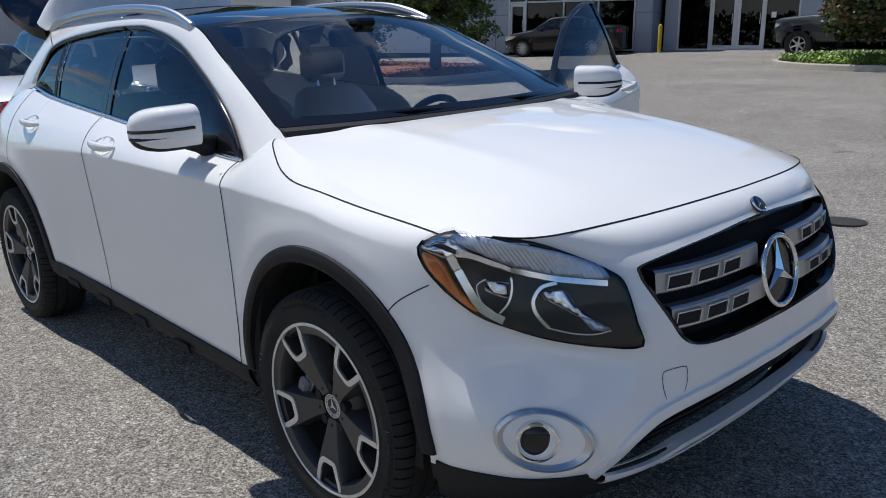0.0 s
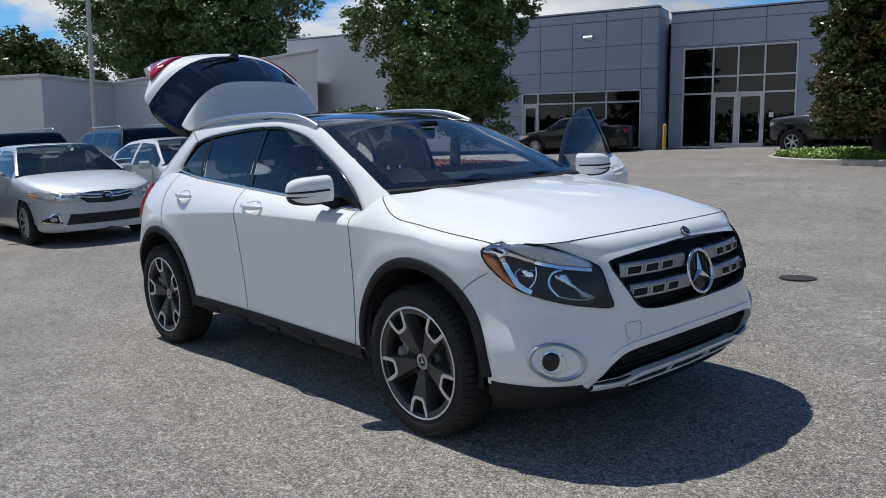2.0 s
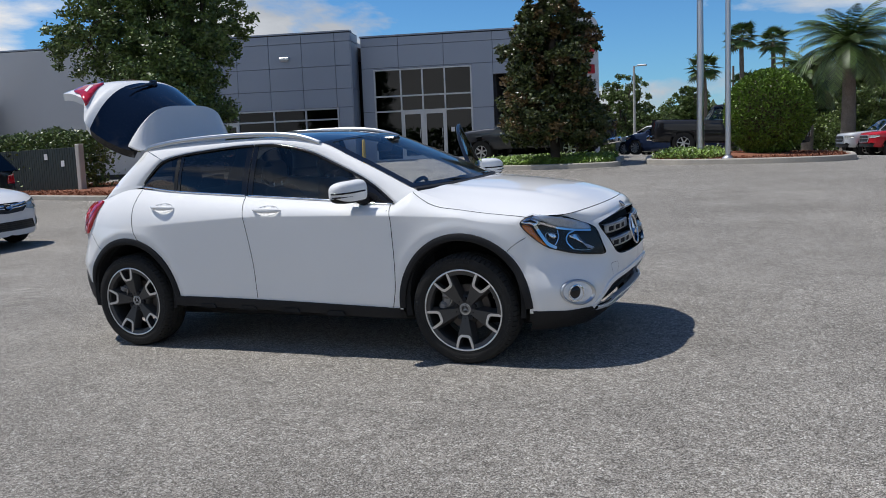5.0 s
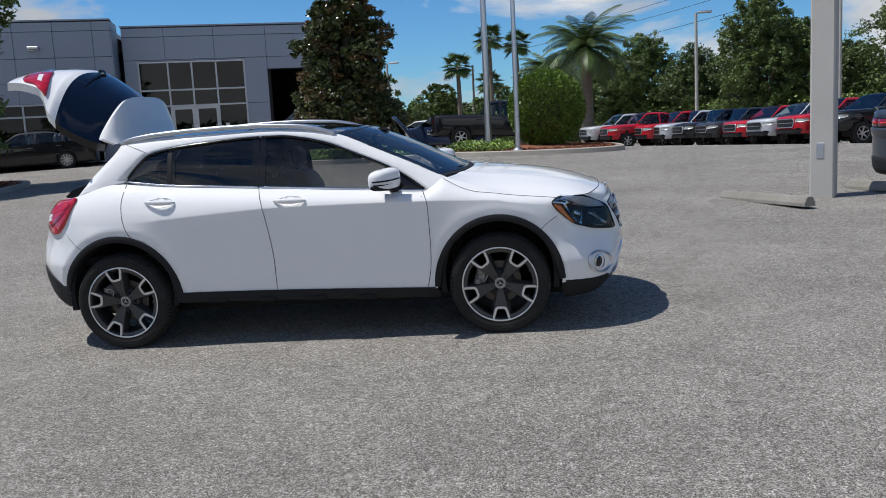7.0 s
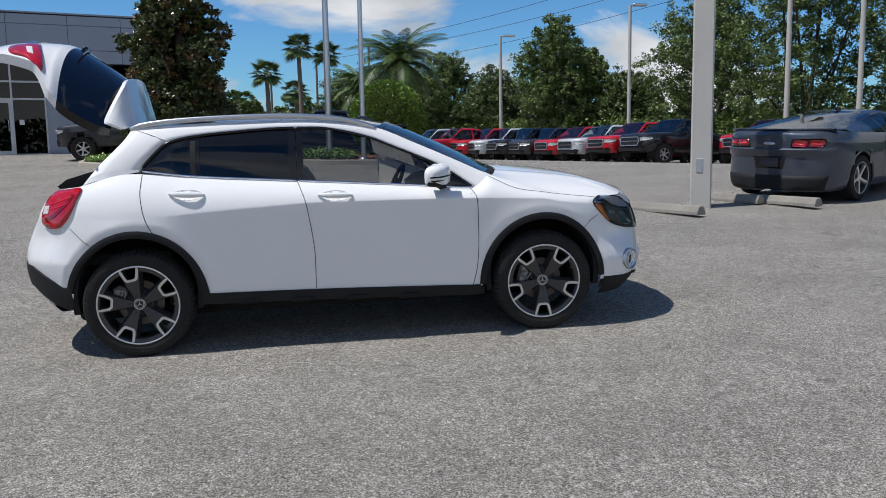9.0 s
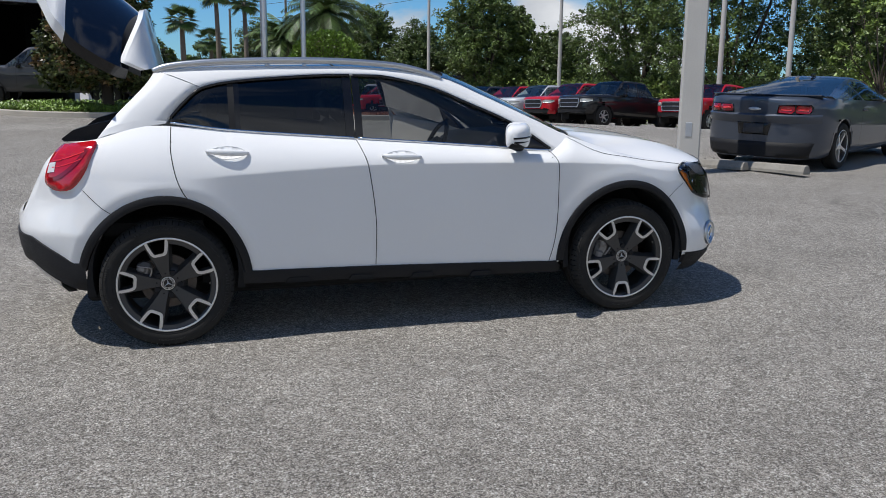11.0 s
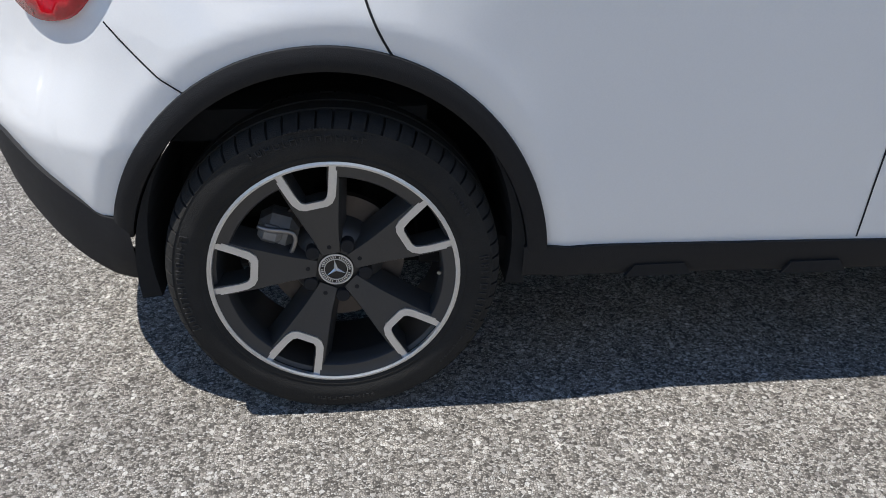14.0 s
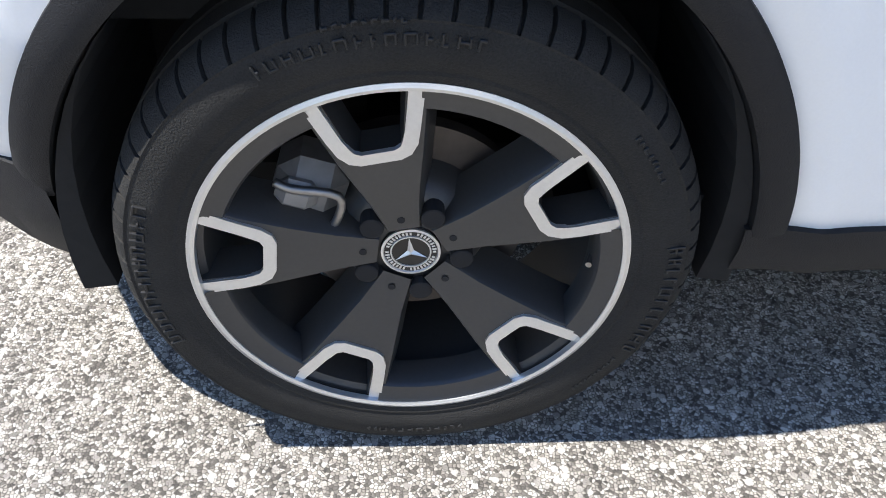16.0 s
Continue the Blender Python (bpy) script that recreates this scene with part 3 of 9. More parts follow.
def low_wing():
    """The low corrugated service wing beside the showroom."""
    a, b, c, d = Vector((-30.2, 19.6, 0)), Vector((-38.8, 12.9, 0)), Vector((-36.0, 8.6, 0)), Vector((-46.0, 4.0, 0))
    w = thing("wall_service", "low pale corrugated metal service wing", "wall", kind="structure")
    top = 4.55
    for p, q, rise in ((a, b, 1.4), (b, c, 0.0), (c, d, 0.0)):
        n = int((q - p).length / 0.1)
        lo, hi = [], []
        side = (q - p).cross(Vector((0, 0, 1))).normalized()
        for i in range(n * 2 + 1):
            s = p.lerp(q, i / (2 * n)) + side * (0.006 if (i // 2) % 2 else 0.0)
            lo.append((s.x, s.y, -0.6))
            hi.append((s.x, s.y, top + rise * (1 - i / (2 * n))))
        part("cladding", Shape().grid([lo, hi]), M_CORR, w)
        e = Shape()
        ang = math.atan2(q.y - p.y, q.x - p.x)
        m = Matrix.Translation(((p.x + q.x) / 2, (p.y + q.y) / 2, top + rise / 2)) @ Matrix.Rotation(ang, 4, "Z") @ Matrix.Rotation(math.atan2(rise, (q - p).length), 4, "Y")
        e.box((0, 0, 0.03), (math.hypot((q - p).length, rise) + 0.1, 0.3, 0.12), m, ch=0.01)
        part("coping", e, M_STUCCO, w)
    r = Shape().prism([(p.x, p.y) for p in (a, b, c, d)] + [(-60, 20), (-40, 36)], top - 0.15, top - 0.05)
    part("flat_roof", r, M_STUCCO, w)
    # garage shutter with a lamp above it
    at = Vector((-34.4, 16.3, 0))
    ang = math.atan2((a - b).y, (a - b).x)
    g = thing("garage_shutter", "pale grey roll-up shutter with a dark frame", "shutter", Matrix.Translation((at.x, at.y, 0)) @ Matrix.Rotation(ang, 4, "Z"), kind="structure")
    s = Shape()
    for i in range(14):
        s.box((0, -0.10, 0.3 + i * 0.17), (2.6, 0.05, 0.16), ch=0.02)
    part("slats", s, M_CORR, g)
    f = Shape().box((0, -0.12, 2.78), (2.9, 0.1, 0.14)).box((-1.4, -0.12, 1.3), (0.12, 0.1, 2.9)).box((1.4, -0.12, 1.3), (0.12, 0.1, 2.9))
    part("frame", f, M_JOINT, g)
    l = thing("wall_lamp", "small grey wall lamp above the shutter", "lamp", Matrix.Translation((at.x, at.y, 3.5)) @ Matrix.Rotation(ang, 4, "Z"))
    part("housing", Shape().box((0, -0.2, 0), (0.3, 0.25, 0.16), ch=0.03), M_ALU, l)


low_wing()


# ---- planted islands ----
def outline(points, n=10):
    return [(p.x, p.y) for p in smoothed([(x, y, 0) for x, y in points], n, closed=True)]


def inset(loop, d):
    out = []
    n = len(loop)
    for i in range(n):
        a, b = Vector(loop[i - 1]), Vector(loop[(i + 1) % n])
        t = (b - a).normalized()
        out.append((loop[i][0] - t.y * d, loop[i][1] + t.x * d))
    return out


def island(name, label, pts, cover, kerb=0.14):
    """A kerbed island: the outline runs anticlockwise."""
    loop = outline(pts)
    k = thing("kerb", "low cast concrete kerb round " + label, "kerb", kind="structure")
    rows = []
    for d, h in ((0.0, -0.1), (0.01, kerb - 0.02), (0.03, kerb), (0.14, kerb), (0.15, kerb - 0.06)):
        rows.append([(x, y, ground(x, y) + h) for x, y in inset(loop, d)])
    part("kerb_stone", Shape().grid(rows, close=True), M_CONC, k)
    inner = inset(loop, 0.14)
    cx, cy = sum(p[0] for p in inner) / len(inner), sum(p[1] for p in inner) / len(inner)
    rows = []
    for s in (1.0, 0.85, 0.6, 0.3, 0.02):
        rows.append([(cx + (x - cx) * s, cy + (y - cy) * s, ground(cx + (x - cx) * s, cy + (y - cy) * s) + kerb - 0.05 + 0.10 * (1 - s)) for x, y in inner])
    bed = tagged(part("planting_bed", Shape().grid(rows, close=True), cover, smooth=True), label, "planting bed", kind="structure")
    return inner, (cx, cy)


def inside(loop, x, y):
    c = False
    for i in range(len(loop)):
        (x0, y0), (x1, y1) = loop[i - 1], loop[i]
        if (y0 > y) != (y1 > y) and x < (x1 - x0) * (y - y0) / (y1 - y0) + x0:
            c = not c
    return c


def blades(name, label, category, loop, count, size, mat, rng, height=0.2, lift=0.1):
    """A low planting of many small leaves."""
    xs, ys = [p[0] for p in loop], [p[1] for p in loop]
    s = Shape()
    while count > 0:
        x, y = rng.uniform(min(xs), max(xs)), rng.uniform(min(ys), max(ys))
        if not inside(loop, x, y):
            continue
        count -= 1
        a, z = rng.uniform(0, 6.3), ground(x, y) + lift
        h = height * rng.uniform(0.4, 1.0)
        p = Vector((x, y, z + h * rng.random()))
        d = Vector((math.cos(a), math.sin(a), rng.uniform(0.2, 1.2))).normalized() * size * rng.uniform(0.6, 1.3)
        w = Vector((-math.sin(a), math.cos(a), rng.uniform(-0.4, 0.4))) * size * 0.3
        s.add([tuple(p - w * 0.4), tuple(p + d * 0.5 - w), tuple(p + d), tuple(p + d * 0.5 + w)], [(0, 1, 2, 3)])
    return tagged(part(name, s, mat), label, category, kind="stuff")


RNG = random.Random(7)
loop_a, _ = island("a", "green ground cover under the magnolia", [(-6.9, 19.2), (-5.6, 17.7), (-4.0, 17.1), (-2.2, 16.95), (-1.55, 17.3), (-1.9, 19.0), (-2.5, 21.0), (-6.2, 21.2)], M_SOIL)
blades("ground_cover", "dense low green ground cover plants", "plants", inset(loop_a, 0.05), 20000, 0.08, M_GRASS, RNG, 0.20, 0.08)
loop_b, _ = island("b", "planted island with mulch round the flagpoles", [(-0.95, 18.0), (0.0, 17.0), (0.9, 16.6), (2.6, 16.2), (3.9, 16.4), (4.35, 17.4), (3.9, 20.4), (1.0, 21.8), (-1.1, 21.2)], M_MULCH)
blades("ground_cover", "low green ground cover plants", "plants", [p for p in [(-0.8, 18.0), (0.05, 17.25), (0.8, 17.0), (1.2, 17.4), (1.2, 19.0), (0.6, 21.0), (-0.7, 20.8)]], 7000, 0.09, M_GRASS, RNG, 0.26, 0.08)
blades("mulch_chips", "red-brown wood mulch chips", "mulch", inset(loop_b, 0.1), 9000, 0.06, M_MULCH, RNG, 0.04, 0.1)
loop_c, _ = island("c", "mulch bed under the oak", [(-24.5, 14.5), (-19.4, 12.95), (-15.5, 11.9), (-13.6, 11.6), (-12.4, 12.3), (-12.2, 14.2), (-13.5, 16.5), (-20.0, 18.0), (-24.5, 17.5)], M_MULCH)
blades("mulch_chips", "orange-brown wood mulch chips", "mulch", inset(loop_c, 0.1), 12000, 0.08, M_MULCH, RNG, 0.05, 0.1)


# ---- poles, wheel stops, drain ----
def round_pole(name, label, category, x, y, r0, r1, h, mat, base=True, head=None, dz=0.0):
    p = thing(name, label, category, on(x, y, dz))
    part("shaft", Shape().lathe([(r0, -0.1), (r0, 0.3), ((r0 + r1) / 2, h / 2), (r1, h)], 16), mat, p, smooth=True, angle=50)
    if base:
        part("base_collar", Shape().lathe([(r0 * 2.2, -0.05), (r0 * 2.2, 0.03), (r0 * 1.5, 0.07), (r0 * 1.1, 0.10)], 16), mat, p, smooth=True, angle=50)
    if head:
        part("lamp_head", Shape().box((head, 0, h + 0.03), (0.75, 0.32, 0.12), ch=0.04), M_ALU, p)
        part("arm", Shape().tube([(0, 0, h - 0.05), (head * 0.6, 0, h + 0.03)], 0.035), M_ALU, p)
    return p


round_pole("flagpole", "tall brushed aluminium flagpole", "flagpole", 0.44, 18.8, 0.105, 0.06, 11.0, M_ALU, dz=0.1)
round_pole("flagpole", "tall brushed aluminium flagpole", "flagpole", 1.34, 16.95, 0.075, 0.045, 10.0, M_ALU, dz=0.1)
for x, y, h, hd in ((11.4, 42.2, 7.4, 0.5), (16.6, 35.0, 8.2, 0.5), (18.0, 22.8, 9.5, 0.6), (20.5, 22.0, 9.5, 0.6), (-29.0, 8.4, 7.0, -0.6), (-9.0, 58.0, 6.6, 0.6)):
    round_pole("street_lamp", "grey parking lot lamp on a tall round pole", "street lamp", x, y, 0.11, 0.08, h, M_POLE, base=False, head=hd)
for x, y, h in ((1.0, 76.0, 9.5), (-3.5, 78.0, 8.5), (6.0, 74.0, 11.0)):
    round_pole("utility_pole", "dark wooden utility pole", "utility pole", x, y, 0.14, 0.10, h, M_WOOD, base=False)
cables = Shape()
for k, (z0, z1) in enumerate(((10.6, 15.5), (9.9, 14.0), (8.6, 12.6))):
    pts = [Vector((2 + 30 * s, 76 - 34 * s, z0 + (z1 - z0) * s - 0.9 * math.sin(math.pi * s))) for s in [i / 14 for i in range(15)]]
    cables.tube(pts, 0.018, 5)
tagged(part("overhead_cables", cables, M_JOINT), "dark overhead power cables sagging between poles", "cables")

sq = thing("square_pole", "square pale concrete pole with a metal cover plate", "pole", Matrix.Translation(on(5.5, 5.0)) @ Matrix.Rotation(radians(62), 4, "Z"))
part("shaft", Shape().box((0, 0, 4.4), (0.30, 0.30, 9.0), ch=0.02), M_POLE, sq)
part("cover_plate", Shape().box((-0.152, 0.02, 0.62), (0.012, 0.09, 0.2), ch=0.003), M_ALU, sq)


def wheel_stop(x0, y0, x1, y1):
    d = Vector((x1 - x0, y1 - y0))
    t = thing("wheel_stop", "worn concrete parking wheel stop", "wheel stop", Matrix.Translation(on((x0 + x1) / 2, (y0 + y1) / 2, 0.004)) @ Matrix.Rotation(math.atan2(d.y, d.x), 4, "Z"), group="wheel stops")
    L = d.length
    prof = [(-0.085, 0.0), (-0.085, 0.04), (-0.05, 0.115), (-0.035, 0.125), (0.035, 0.125), (0.05, 0.115), (0.085, 0.04), (0.085, 0.0)]
    rows = [[(x, y, z) for y, z in prof] for x in (-L / 2, -L / 2 + 0.02, L / 2 - 0.02, L / 2)]
    rows[0] = [(x, y * 0.9, z * 0.93) for x, y, z in rows[0]]
    rows[-1] = [(x, y * 0.9, z * 0.93) for x, y, z in rows[-1]]
    n = len(prof)
    s = Shape().grid(rows, close=True)
    s.f += [tuple(range(n)), tuple(3 * n + i for i in range(n))[::-1]]
    part("block", s, M_STOP, t)
    for x in (-L * 0.3, L * 0.3):
        part("pin", Shape().lathe([(0.014, 0.12), (0.014, 0.131), (0.008, 0.134)], 10, Matrix.Translation((x, 0, 0))), M_RUST, t)
    return t


wheel_stop(4.34, 5.54, 4.98, 3.94)
wheel_stop(6.28, 6.06, 6.85, 4.14)
wheel_stop(6.12, 5.75, 6.42, 4.91)

d = thing("drain_cover", "dark round cast iron drain cover in the pavement", "drain cover", on(1.06, 3.55, 0.006))
part("plate", Shape().lathe([(0.15, -0.02), (0.15, 0.003), (0.13, 0.006), (0.02, 0.007)], 24), M_RUST, d)
p = thing("sign_pylon", "white dealership pylon with a red round emblem and band", "sign", Matrix.Translation(on(-5.05, 27.2)) @ Matrix.Rotation(radians(52), 4, "Z"))
pyl = [(-0.62, -0.2), (0.62, -0.2)] + [(0.62 * math.cos(a), 5.05 + 0.5 * math.sin(a)) for a in [math.pi * i / 14 for i in range(15)]]
part("column", Shape().prism(pyl, -0.2, 0.2, Matrix.Rotation(radians(90), 4, "X")), M_WHITEPL, p)
e = Shape().lathe([(0.46, -0.02), (0.49, 0.02), (0.44, 0.06)], 28, Matrix.Translation((0, -0.205, 4.35)) @ Matrix.Rotation(radians(90), 4, "X"))
part("emblem", e, M_SIGNRED, p, "red round plastic emblem")
part("sign_band", Shape().box((0, -0.225, 3.4), (0.8, 0.06, 0.36), ch=0.02), M_SIGNRED, p)

# screen of the bin store on the mulch bed
bs = thing("bin_store", "dark green slatted bin store with a pale post", "bin store", Matrix.Translation(on(-19.1, 14.6, 0.05)) @ Matrix.Rotation(radians(170), 4, "Z"))
sl = Shape()
for i in range(34):
    sl.box((0.08 + i * 0.15, 0, 0.78), (0.135, 0.03, 1.5), ch=0.006)
part("slats", sl, M_GREENBOX, bs)
part("post", Shape().box((-0.10, 0, 0.8), (0.22, 0.2, 1.65), ch=0.02), M_POLE, bs)
part("notice", Shape().box((0.9, 0.03, 1.0), (0.2, 0.01, 0.2)), M_WHITEPL, bs)
part("notice", Shape().box((1.9, 0.03, 1.25), (0.2, 0.01, 0.2)), M_WHITEPL, bs)


# ---- trees ----
def clumped_crown(rng, blobs, n, size, aspect=0.45, droop=0.0, plain=False):
    """Leaves spread over the shells of many small clumps that fill the crown's lobes."""
    s = Shape()
    vs, fs = [], []
    total = sum(b[3] ** 2 for b in blobs)
    for cx, cy, cz, r, sz in blobs:
        m = int(n * r * r / total)
        k = max(5, int(m / 70))
        for _ in range(k):
            u = Vector((rng.gauss(0, 1), rng.gauss(0, 1), rng.gauss(0, 1))).normalized()
            q = rng.random() ** 0.35
            c = Vector((cx + u.x * r * q, cy + u.y * r * q, cz + u.z * r * sz * q))
            cr = r * rng.uniform(0.12, 0.26)
            for _ in range(max(8, m // k)):
                v = Vector((rng.gauss(0, 1), rng.gauss(0, 1), rng.gauss(0, 0.7)))
                v = v.normalized() * cr * rng.random() ** 0.5
                p = c + v
                a = Vector((rng.gauss(0, 1), rng.gauss(0, 1), rng.gauss(0, 0.6) - droop)).normalized()
                b = a.cross(Vector((rng.gauss(0, 1), rng.gauss(0, 1), rng.gauss(0, 1)))).normalized()
                L = size * rng.uniform(0.6, 1.35)
                w = b * L * aspect
                k0 = len(vs)
                if plain:
                    vs += [p - w * 0.8, p + w * 0.8, p + a * L]
                    fs.append((k0, k0 + 1, k0 + 2))
                    continue
                vs += [p, p + a * L * 0.5 - w * 0.55, p + a * L, p + a * L * 0.5 + w * 0.55]
                fs.append((k0, k0 + 1, k0 + 2, k0 + 3))
    s.v, s.f = [tuple(v) for v in vs], fs
    return s


def limbs(rng, h, r0, blobs, lean=0.0, fork=0.35):
    s = Shape()
    top = Vector((lean, 0, h * fork))
    s.tube([(0, 0, -0.15), (0.02, 0, 0.15), (lean * 0.4, 0.03, h * fork * 0.5), tuple(top)], [r0 * 1.5, r0 * 1.1, r0 * 0.95, r0 * 0.8], 12)
    for cx, cy, cz, r, sz in blobs:
        e = Vector((cx, cy, cz))
        m = top.lerp(e, 0.5) + Vector((rng.uniform(-0.3, 0.3), rng.uniform(-0.3, 0.3), -0.1 * h * fork))
        pts = smoothed([top * 0.92, m, e, e + (e - m) * 0.4], 4)
        n = len(pts)
        s.tube(pts, [r0 * 0.55 * (1 - 0.85 * i / (n - 1)) for i in range(n)], 7)
        for _ in range(5):
            u = Vector((rng.gauss(0, 1), rng.gauss(0, 1), rng.gauss(0, 0.8))).normalized() * r * 0.8
            s.tube([tuple(e), tuple(e + u * 0.5 + Vector((0, 0, 0.1 * r))), tuple(e + u)], [r0 * 0.14, r0 * 0.09, r0 * 0.03], 5)
    return s


def tree(name, label, x, y, h, radius, trunk, leaf, seed, n=14000, size=0.13, lobes=16, low=0.25, shape="round", group="", aspect=0.45, dz=0.0, extra=None):
    rng = random.Random(seed)
    blobs = []
    for i in range(lobes):
        t = (i + 0.5) / lobes
        z = h * (low + (0.95 - low) * t)
        if shape == "cone":
            rr = radius * (1.05 - 0.95 * t) * (0.75 + 0.25 * min(1, t * 8))
        else:
            rr = radius * math.sqrt(max(0.05, 1 - (2 * t - 0.85) ** 2 * 0.95))
        a = i * 2.399 + rng.uniform(-0.4, 0.4)
        q = rng.uniform(0.35, 0.8) * rr
        r = (radius * 0.42 if shape == "round" else rr * 0.55) * rng.uniform(0.8, 1.15)
        blobs.append((q * math.cos(a), q * math.sin(a), z, max(0.3, r), 0.85))
    t = thing(name, label, "tree", on(x, y, dz), group=group)
    part("trunk", limbs(rng, h, trunk, blobs[:: max(1, lobes // 9)] if shape == "round" else [(0, 0, h * 0.9, 0.5, 1)], fork=low * 1.05 if shape == "round" else 0.5), M_BARK, t, smooth=True)
    part("crown", clumped_crown(rng, blobs, n, size, aspect, plain=size > 0.125), leaf, t)
    if extra:
        part("crown", clumped_crown(rng, blobs, n // 4, size, aspect), extra, t)
    return t


tree("oak_tree", "young live oak with a dense green crown", -14.35, 14.0, 8.4, 2.70, 0.16, M_OAK, 11, n=125000, size=0.125, lobes=30, low=0.2, dz=0.1)
tree("magnolia_tree", "dense conical magnolia with glossy dark leaves and brown leaf backs", -3.75, 18.5, 7.8, 1.72, 0.14, M_MAGN, 5, n=95000, size=0.115, lobes=34, low=0.12, shape="cone", aspect=0.5, dz=0.12, extra=M_MAGB)
# big live oak behind the service wing
tree("live_oak_tree", "huge spreading live oak behind the service wing", -49.0, 22.5, 15.5, 8.4, 0.6, M_OAK2, 21, n=150000, size=0.24, lobes=30, low=0.3)
tree("live_oak_tree", "huge spreading live oak behind the service wing", -62.0, 15.0, 8.5, 5.5, 0.4, M_OAK2, 22, n=70000, size=0.27, lobes=22, low=0.3)
tree("live_oak_tree", "distant live oak behind the service wing", -75.0, 12.0, 8.0, 6.0, 0.4, M_OAK2, 23, n=14000, size=0.5, lobes=16, low=0.25)
FAR = [(3.5, 62, 6.0, 4.0), (7.2, 57, 6.6, 3.6), (10.4, 55, 7.4, 3.6), (13.6, 53, 6.0, 3.2), (16.2, 46, 9.0, 3.3), (18.6, 47, 7.2, 3.0), (20.6, 44, 5.4, 2.8), (23.5, 39, 10.5, 4.0), (25.5, 33, 12.5, 4.4), (29.5, 28, 10.5, 4.0), (33.0, 31, 9.0, 4.2)]
for i, (x, y, h, r) in enumerate(FAR):
    tree("oak_tree", "tall leafy oak behind the parking rows", x, y, h, r, 0.2, M_OAK if i % 3 else M_OAK2, 40 + i, n=66000, size=0.135, lobes=20, low=0.12, group="trees behind the parking rows")
for i, (x, y, h, r) in enumerate([(24.0, 21.0, 6.5, 2.0), (27.5, 20.0, 7.0, 2.2), (23.5, 17.5, 6.8, 1.9), (31.0, 17.5, 7.2, 2.2)]):
    tree("young_tree", "slender young tree with light airy leaves", x, y, h, r, 0.07, M_YOUNG, 60 + i, n=6500, size=0.17, lobes=16, low=0.28, group="young street trees")
for i, (x, y, h, r) in enumerate([(-12.0, 70, 6.5, 3.8), (-6.0, 66, 5.0, 3.2), (-1.0, 68, 4.6, 3.6), (-17.0, 75, 6.0, 4.0), (20.0, 62, 8.0, 5.5), (-4.0, 52.0, 3.6, 1.8), (34.0, 22.0, 9.0, 4.0), (40, 14, 9, 4.5)]):
    tree("oak_tree", "distant rounded green tree", x, y, h, r, 0.18, M_OAK, 80 + i, n=18000, size=0.22, lobes=14, low=0.1, group="distant trees")


def clipped_bush(x, y, w, h):
    rng = random.Random(3)
    b = thing("clipped_bush", "large round clipped bright green bush", "bush", on(x, y, 0.1))
    s, vs, fs = Shape(), [], []
    for _ in range(26000):
        u = Vector((rng.gauss(0, 1), rng.gauss(0, 1), rng.gauss(0, 1))).normalized()
        q = 1.0 - 0.13 * rng.random() ** 2
        bulge = 1 + 0.04 * noise.noise(u * 4)
        p = Vector((u.x * w * q * bulge, u.y * w * q * bulge, h * 0.5 + u.z * h * 0.5 * q * bulge))
        if u.z < -0.4:
            p.z = max(p.z, 0.12)
        a = (u + Vector((rng.gauss(0, 0.7), rng.gauss(0, 0.7), rng.gauss(0, 0.7)))).normalized()
        c = a.cross(Vector((rng.gauss(0, 1), rng.gauss(0, 1), rng.gauss(0, 1)))).normalized()
        L = rng.uniform(0.05, 0.10)
        k = len(vs)
        vs += [p, p + a * L * 0.5 - c * L * 0.3, p + a * L, p + a * L * 0.5 + c * L * 0.3]
        fs.append((k, k + 1, k + 2, k + 3))
    s.v, s.f = [tuple(v) for v in vs], fs
    part("crown", s, M_BUSH, b)
    core = Shape()
    core.lathe([(w * 0.85 * math.sin(math.pi * i / 10) + 0.01, h * 0.5 - h * 0.43 * math.cos(math.pi * i / 10)) for i in range(11)], 20)
    part("core", core, M_SOIL, b)
    part("trunk", Shape().tube([(0, 0, -0.1), (0.02, 0, 0.4)], [0.08, 0.07], 8), M_BARK, b)


clipped_bush(2.22, 18.9, 1.13, 2.3)


